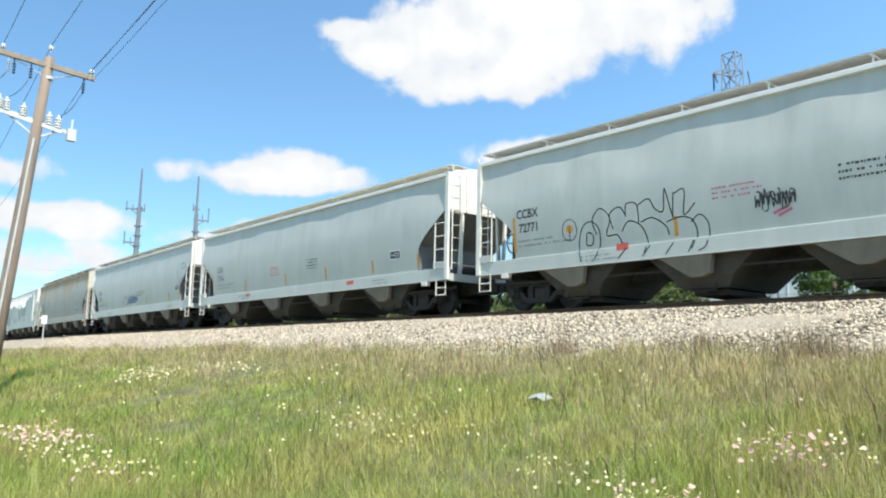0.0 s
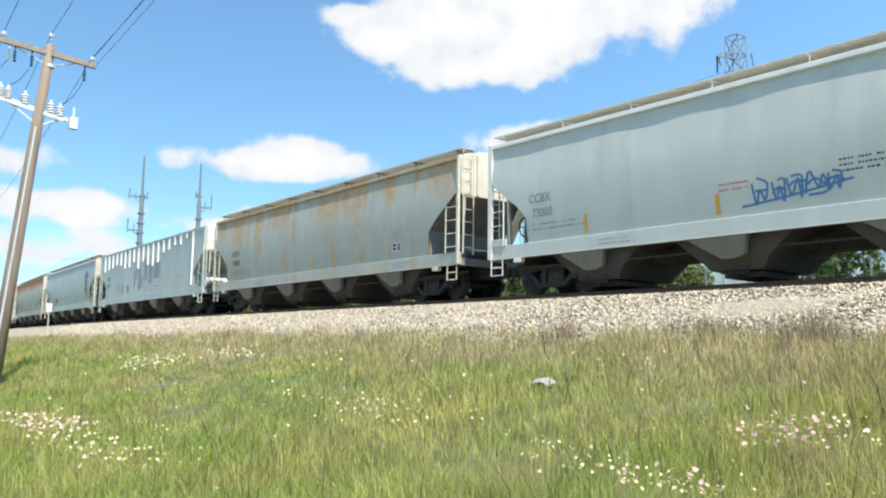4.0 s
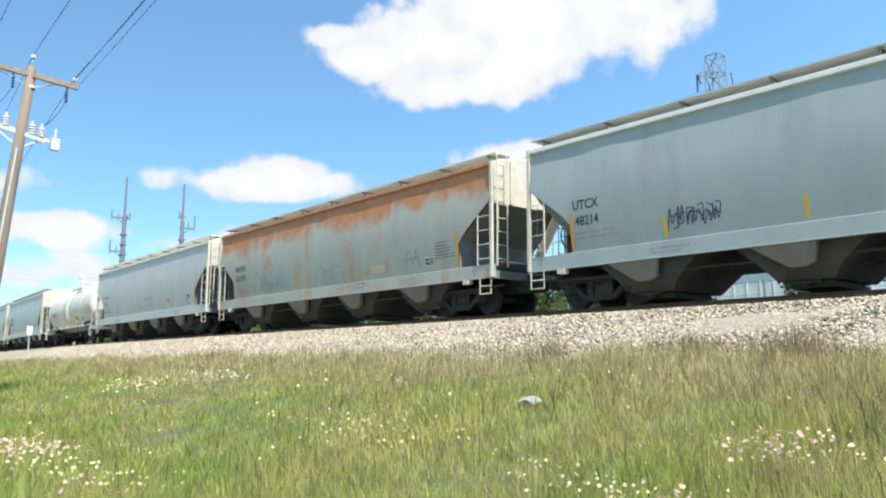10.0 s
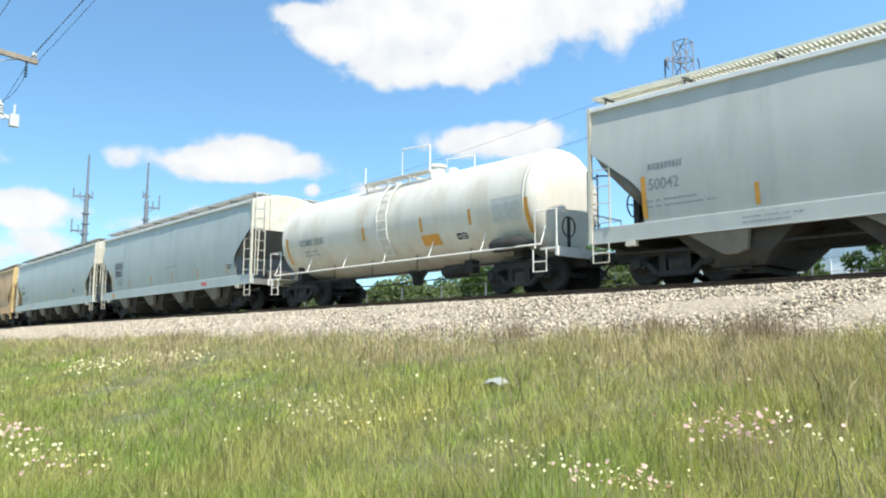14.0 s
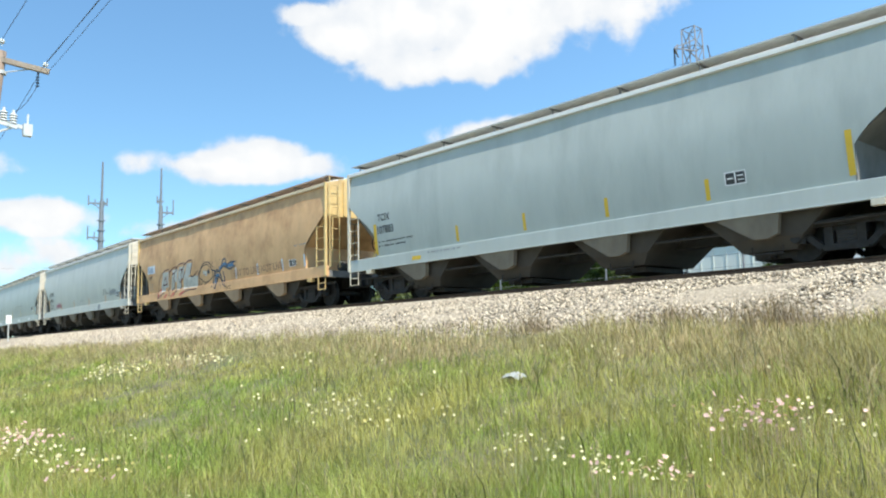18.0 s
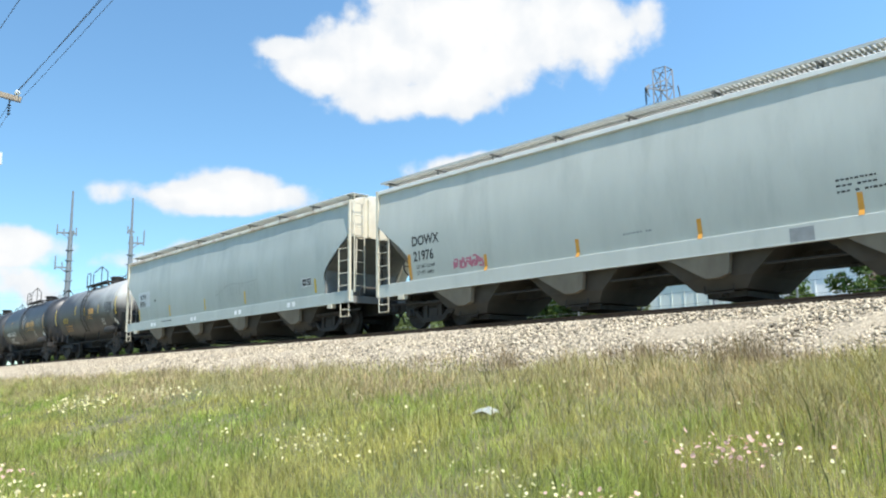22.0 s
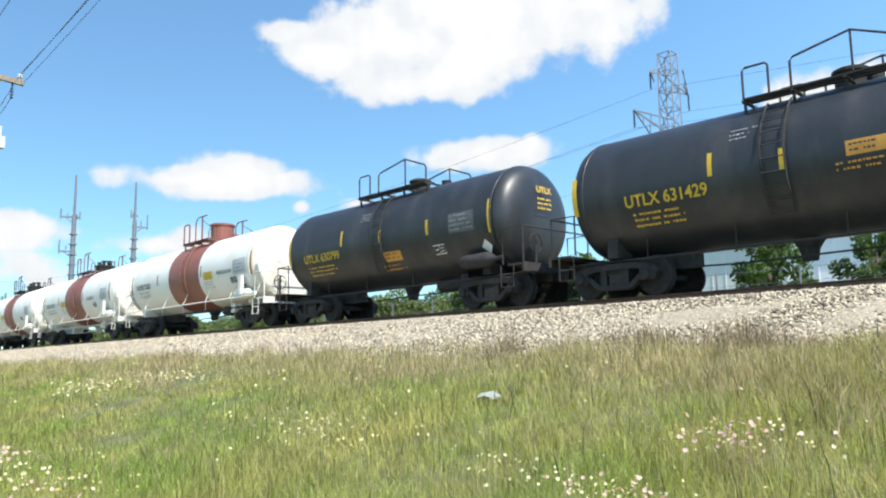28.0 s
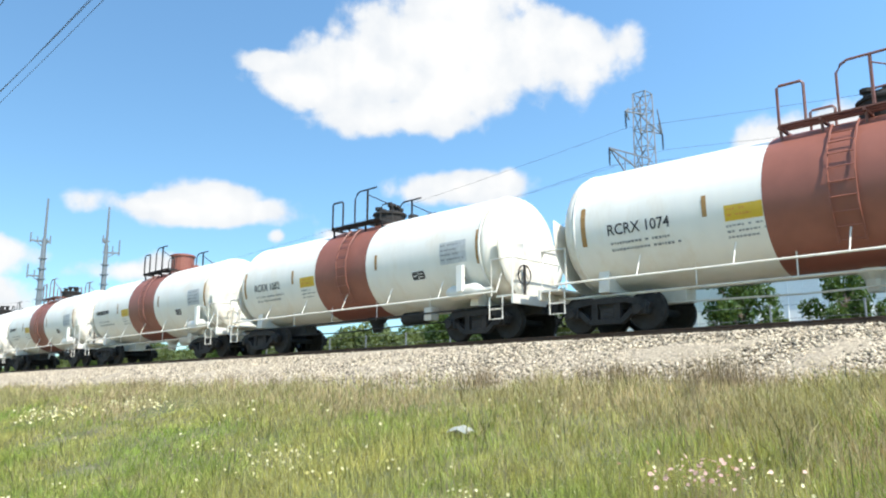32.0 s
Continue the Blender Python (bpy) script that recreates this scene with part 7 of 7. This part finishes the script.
def fence():
    thing = tagged(new("fence"), "grey wire fence with steel posts", "fence")
    y, z0, h = 27.0, 1.65, 2.9
    for k in range(16):
        x = -40 + 2.95 * k + 0.25
        part("post", tube(BM(), [(x, y, z0 - 0.1), (x, y, z0 + h)], 0.035, 6), STEEL, thing)
    for z in (0.1, 0.7, 1.3, 1.9, 2.4, 2.85):
        part("fence_wire", tube(BM(), [(-39.8, y, z0 + z), (4.6, y, z0 + z)], 0.007, 4), STEEL, thing)


fence()

# ---- grass, weeds and flowers on the verge ----


def grass_material(name, a, b):
    m = leaf_material(name, a, 0.58)
    nt = m.node_tree
    scale = [n for n in nt.nodes if n.type == "VECT_MATH" and n.operation == "SCALE"][0]
    n = nt.nodes.new("ShaderNodeTexNoise")
    n.inputs["Scale"].default_value, n.inputs["Detail"].default_value = 0.55, 4
    tc = nt.nodes.new("ShaderNodeTexCoord")
    nt.links.new(tc.outputs["Object"], n.inputs["Vector"])
    ramp = nt.nodes.new("ShaderNodeMapRange")
    ramp.inputs["From Min"].default_value, ramp.inputs["From Max"].default_value = 0.38, 0.62
    nt.links.new(n.outputs["Fac"], ramp.inputs["Value"])
    mx = nt.nodes.new("ShaderNodeMix")
    mx.data_type = "RGBA"
    mx.inputs[6].default_value, mx.inputs[7].default_value = (*a, 1), (*b, 1)
    nt.links.new(ramp.outputs[0], mx.inputs["Factor"])
    nt.links.new(mx.outputs[2], scale.inputs[0])
    return m


GRASS = grass_material("fresh green grass", (0.248, 0.328, 0.072), (0.400, 0.382, 0.128))
DRY = grass_material("dry brown grass", (0.445, 0.365, 0.220), (0.365, 0.335, 0.165))
WEED = leaf_material("brown grey weed", (0.25, 0.195, 0.13), 0.4)
STALK = leaf_material("dark seed stalk", (0.075, 0.085, 0.03), 0.3)


def verge_np(q):
    t = np.clip((q - 3.5) / 8.3, 0, 1)
    return 1.72 * (0.35 * t + 0.65 * t * t * (3 - 2 * t))


def smooth_noise(x, y, seed):
    rng = np.random.default_rng(seed)
    out = np.zeros_like(x)
    for k in range(10):
        f, a, p = 0.25 * 1.35 ** k, rng.random() * 6.28, rng.random() * 6.28
        out += np.sin((x * np.cos(a) + y * np.sin(a)) * f * 2 + p) / (1 + 0.35 * k)
    return out / 3.2


def blades(x, q, h, w, seed, bend=0.35):
    """Tapering blades, each of three triangles, standing at x and q."""
    rng = np.random.default_rng(seed)
    n = len(x)
    off = BEND / 2 * np.minimum(x, 0) ** 2
    z = verge_np(q) + 0.07 * smooth_noise(x, q, 77) * 0.3 - 0.03
    P = np.stack([x, q + off, z], -1)
    a = rng.random(n) * 6.283
    across = np.stack([np.cos(a), np.sin(a), 0 * a], -1)
    b = rng.random(n) * 6.283
    lean = np.stack([np.cos(b), np.sin(b), 0 * b], -1) * (h * bend * rng.random(n))[:, None]
    lean[:, 0] -= 0.06 * h
    up = np.zeros((n, 3))
    up[:, 2] = h
    W = across * (w / 2)[:, None]
    mid = P + 0.55 * up + 0.30 * lean
    tip = P + up * 0.97 + lean
    V = np.stack([P - W, P + W, mid - W * 0.75, mid + W * 0.75, tip], 1).reshape(-1, 3)
    f = np.array([[0, 1, 2], [1, 3, 2], [2, 3, 4]])
    F = (f[None] + 5 * np.arange(n)[:, None, None]).reshape(-1, 3)
    return V, F


def meadow():
    rng = np.random.default_rng(11)
    n = 900000
    x = -72 * rng.random(n) ** 1.3 + 1.0
    q = 1.6 + 10.6 * rng.random(n)
    y = q + BEND / 2 * np.minimum(x, 0) ** 2
    d = np.hypot(x, y)
    az = np.degrees(np.arctan2(x, y))
    keep = (az > -88) & (az < -8) & (rng.random(n) < np.clip((7.0 / d) ** 0.9, 0, 1) * 0.80)
    x, q, d = x[keep], q[keep], d[keep]
    nz = smooth_noise(x, q * 1.5, 5)
    right = np.clip((x + 9.0) / 6.0, 0, 1)
    dry = np.clip((q - 7.8 + 1.7 * nz + 1.5 * right) / 2.1, 0.07, 0.88)
    bare = np.clip((q - 10.35 + 0.9 * smooth_noise(x, q, 8)) / 1.1, 0, 0.90)
    r = rng.random(len(x))
    alive = rng.random(len(x)) > bare
    for name, sel, mat, lo, hi, label, cat in (("green_grass", (r > dry) & alive, GRASS, 0.14, 0.36, "tall fresh green meadow grass", "grass"), ("dry_grass", (r <= dry) & alive, DRY, 0.14, 0.42, "dry brown grass along the ballast", "dry grass")):
        xs_, qs_, ds_ = x[sel], q[sel], d[sel]
        h = lo + (hi - lo) * rng.random(len(xs_)) ** 1.4
        h *= 0.88 + 0.55 * smooth_noise(xs_, qs_, 21)
        V, F = blades(xs_, qs_, h, (0.0044 + 0.0064 * rng.random(len(xs_)) ** 2) * (np.maximum(ds_, 6) / 7) ** 0.7, 31, 0.85)
        tagged(new(name, quick_mesh(name, V, F, mat)), label, cat, kind="stuff")


meadow()


def near_grass():
    """The same verge round and behind the viewer, thinner."""
    rng = np.random.default_rng(17)
    n = 230000
    x, q = -16 + 34 * rng.random(n), -9 + 20 * rng.random(n)
    az = np.degrees(np.arctan2(x, q))
    seen = (az > -88) & (az < -8) & (q > 1.6)
    keep = ~seen & (np.hypot(x, q) > 0.3) & (rng.random(n) < 0.75 * np.clip((19 - np.hypot(x, q - 2)) / 8, 0, 1))
    x, q = x[keep], q[keep]
    V, F = blades(x, q, 0.12 + 0.22 * rng.random(len(x)), 0.007 + 0.006 * rng.random(len(x)), 33, 0.85)
    tagged(new("verge_grass", quick_mesh("verge_grass", V, F, GRASS)), "green meadow grass on the verge", "grass", kind="stuff")


near_grass()


def clump(x, q, n, spread, lo, hi, seed, w=0.007):
    rng = np.random.default_rng(seed)
    xx, qq = x + rng.normal(size=n) * spread, q + rng.normal(size=n) * spread * 0.6
    return blades(xx, qq, lo + (hi - lo) * rng.random(n), np.full(n, w), seed, 0.7)


def weeds(name, clumps, mat, label, category):
    V, F, n = [], [], 0
    for v, f in clumps:
        V.append(v)
        F.append(f + n)
        n += len(v)
    tagged(new(name, quick_mesh(name, np.concatenate(V), np.concatenate(F), mat)), label, category, kind="stuff")


# weeds that stand up against the pale ballast
rnd = random.Random(40)
kinds = ([], [])
for k in range(80):
    x = -1.5 - 42 * rnd.random() ** 1.3
    kinds[k % 2].append(clump(x, rnd.uniform(10.6, 12.5), rnd.randint(24, 90), rnd.uniform(0.10, 0.34), 0.12, rnd.uniform(0.3, 0.62), 100 + k, 0.009))
kinds[1].append(clump(-4.9, 11.0, 420, 0.36, 0.15, 0.70, 150, 0.008))
kinds[1].append(clump(-9.6, 11.2, 190, 0.25, 0.15, 0.60, 151, 0.009))
weeds("dry_weeds", kinds[0], DRY, "dry brown weed tufts at the ballast foot", "weeds")
weeds("grey_weeds", kinds[1], WEED, "bushy brown grey weeds at the ballast foot", "weeds")
weeds("grass_tuft", [clump(-2.2, 8.4, 80, 0.20, 0.3, 0.6, 152, 0.010)], GRASS, "tuft of long pale grass blades", "grass tuft")


def stalks():
    rng = np.random.default_rng(8)
    n = 420
    x = -26 * rng.random(n) ** 1.3 - 1.5
    q = 3.0 + 8.5 * rng.random(n)
    V, F = blades(x, q, 0.38 + 0.30 * rng.random(n), 0.012 + 0 * x, 9, 0.45)
    tagged(new("seed_stalks", quick_mesh("seed_stalks", V, F, STALK)), "dark seed-bearing grass stalks", "grass stalks", kind="stuff")


stalks()


def flower_patch(name, groups, color, size, label, seed, petals=5):
    """Small open flowers on thin stems, in drifts given by middle, spread and number."""
    rng = np.random.default_rng(seed)
    X, Q = [], []
    for x, q, sx, sq, n in groups:
        X.append(x + sx * rng.normal(size=n))
        Q.append(q + sq * rng.normal(size=n))
    X, Q = np.concatenate(X), np.clip(np.concatenate(Q), 1.6, 11.6)
    n = len(X)
    Y = Q + BEND / 2 * np.minimum(X, 0) ** 2
    Z = verge_np(Q) + 0.27 + 0.14 * rng.random(n) + 0.006 * np.hypot(X, Y)
    bm = BM()
    for x, y, z in zip(X, Y, Z):
        r = size * rng.uniform(0.5, 1.35) * max(1.0, math.hypot(x, y) / 6.5) ** 0.55
        nrm = Vector((rng.normal() * 0.9 + 0.25, rng.normal() * 0.9 - 0.35, 1.0)).normalized()
        u = nrm.orthogonal().normalized()
        v = nrm.cross(u)
        c = bm.verts.new((x, y, z - 0.25 * r))
        ring = []
        for k in range(petals * 2):
            a = k * math.pi / petals
            rr = r * (1.0 if k % 2 == 0 else 0.72)
            ring.append(bm.verts.new(Vector((x, y, z)) + rr * (math.cos(a) * u + math.sin(a) * v)))
        for k in range(petals * 2):
            bm.faces.new((c, ring[k], ring[(k + 1) % (petals * 2)]))
        bm.faces.new([bm.verts.new(p) for p in ((x - 0.002, y, z - 0.3), (x + 0.002, y, z - 0.3), (x, y, z))])
    m = leaf_material(name + " petals", color, 0.12)
    tagged(part(name, bm, m), label, "wildflowers", kind="stuff")


flower_patch("white_wildflowers", [(-18.5, 6.9, 1.1, 0.25, 130), (-16.2, 7.7, 1.0, 0.2, 80), (-7.6, 5.8, 1.0, 0.35, 60), (-4.7, 5.3, 0.20, 0.08, 22), (-3.4, 5.05, 0.45, 0.10, 80), (-12.6, 7.9, 0.4, 0.2, 10), (-11.6, 3.0, 0.7, 0.22, 90), (-9.6, 2.8, 0.5, 0.2, 45), (-9.9, 3.9, 0.25, 0.15, 9), (-2.7, 6.4, 0.25, 0.15, 14), (-8.3, 2.8, 0.4, 0.2, 22), (-6, 6.6, 3.5, 1.2, 40), (-14, 5.5, 6, 1.6, 60), (-3.5, 6.0, 1.2, 0.9, 22), (-2.9, 6.2, 0.5, 0.2, 26), (-5.5, 8.0, 0.3, 0.1, 14), (-8.2, 5.55, 0.9, 0.12, 40)], (0.78, 0.72, 0.44), 0.0145, "scattered white evening primrose flowers", 61)
flower_patch("pink_wildflowers", [(-3.05, 6.35, 0.26, 0.14, 62), (-3.3, 6.4, 0.3, 0.1, 14), (-12.0, 3.1, 0.7, 0.25, 110), (-8.4, 2.7, 0.4, 0.15, 16), (-3.3, 5.05, 0.32, 0.08, 26)], (0.72, 0.49, 0.44), 0.021, "drift of pale pink evening primrose flowers", 62)
flower_patch("yellow_wildflowers", [(-5.5, 7.9, 0.35, 0.2, 12), (-9.0, 3.2, 1.2, 0.5, 36), (-17.5, 7.2, 1.4, 0.3, 26), (-7.5, 5.9, 1.2, 0.4, 16)], (0.55, 0.48, 0.17), 0.016, "small pale yellow wildflowers", 63)

flower_patch("orange_wildflowers", [(-28.0, 5.9, 0.16, 0.08, 9)], (0.85, 0.32, 0.10), 0.018, "small clump of orange wildflowers in the grass", 64)


def litter():
    bm = BM()
    rng = random.Random(4)
    g = [[bm.verts.new((-7.5 + 0.075 * i, 8.0 + 0.06 * j, verge(8.0) + 0.03 + 0.03 * rng.random() + 0.11 * math.sin(0.3 + i * 0.5) * math.sin(0.4 + j * 0.6))) for j in range(5)] for i in range(6)]
    for i in range(5):
        for j in range(4):
            bm.faces.new((g[i][j], g[i + 1][j], g[i + 1][j + 1], g[i][j + 1]))
    ob = part("litter_paper", bm, material("crumpled grey white plastic", (0.33, 0.34, 0.30), 0.85, grain=0.1), smooth=True)
    tagged(ob, "crumpled grey white plastic lying in the grass", "litter")


litter()



def motions():
    for car, s in TRAIN:
        rows = []
        for t in range(33):
            x = s + travel(t) + VIEW_SHIFT.get(t, 0.0)
            rows.append((float(t), pose(x, lane(x), RAIL - 0.10, 0, 0, lane_turn(x))))
        walk(car, rows)
    # the wheels roll: one turn of the axle for each of the two seats in a truck, shared by all trucks
    lead = {}
    for k, w in TRUCKS:
        if k not in lead:
            lead[k] = w
            x = (-0.89, 0.89)[k]
            steps = [2 * i / FPS for i in range(480)] + [32.0]
            walk(w, [(t, pose(x, 0, WHEEL) @ Matrix.Rotation((travel(t) - travel(0)) / WHEEL, 4, "Y")) for t in steps])
        else:
            w.rotation_mode = "QUATERNION"
            keys = w.animation_data_create()
            keys.action = lead[k].animation_data.action
            keys.action_slot = lead[k].animation_data.action_slot


motions()
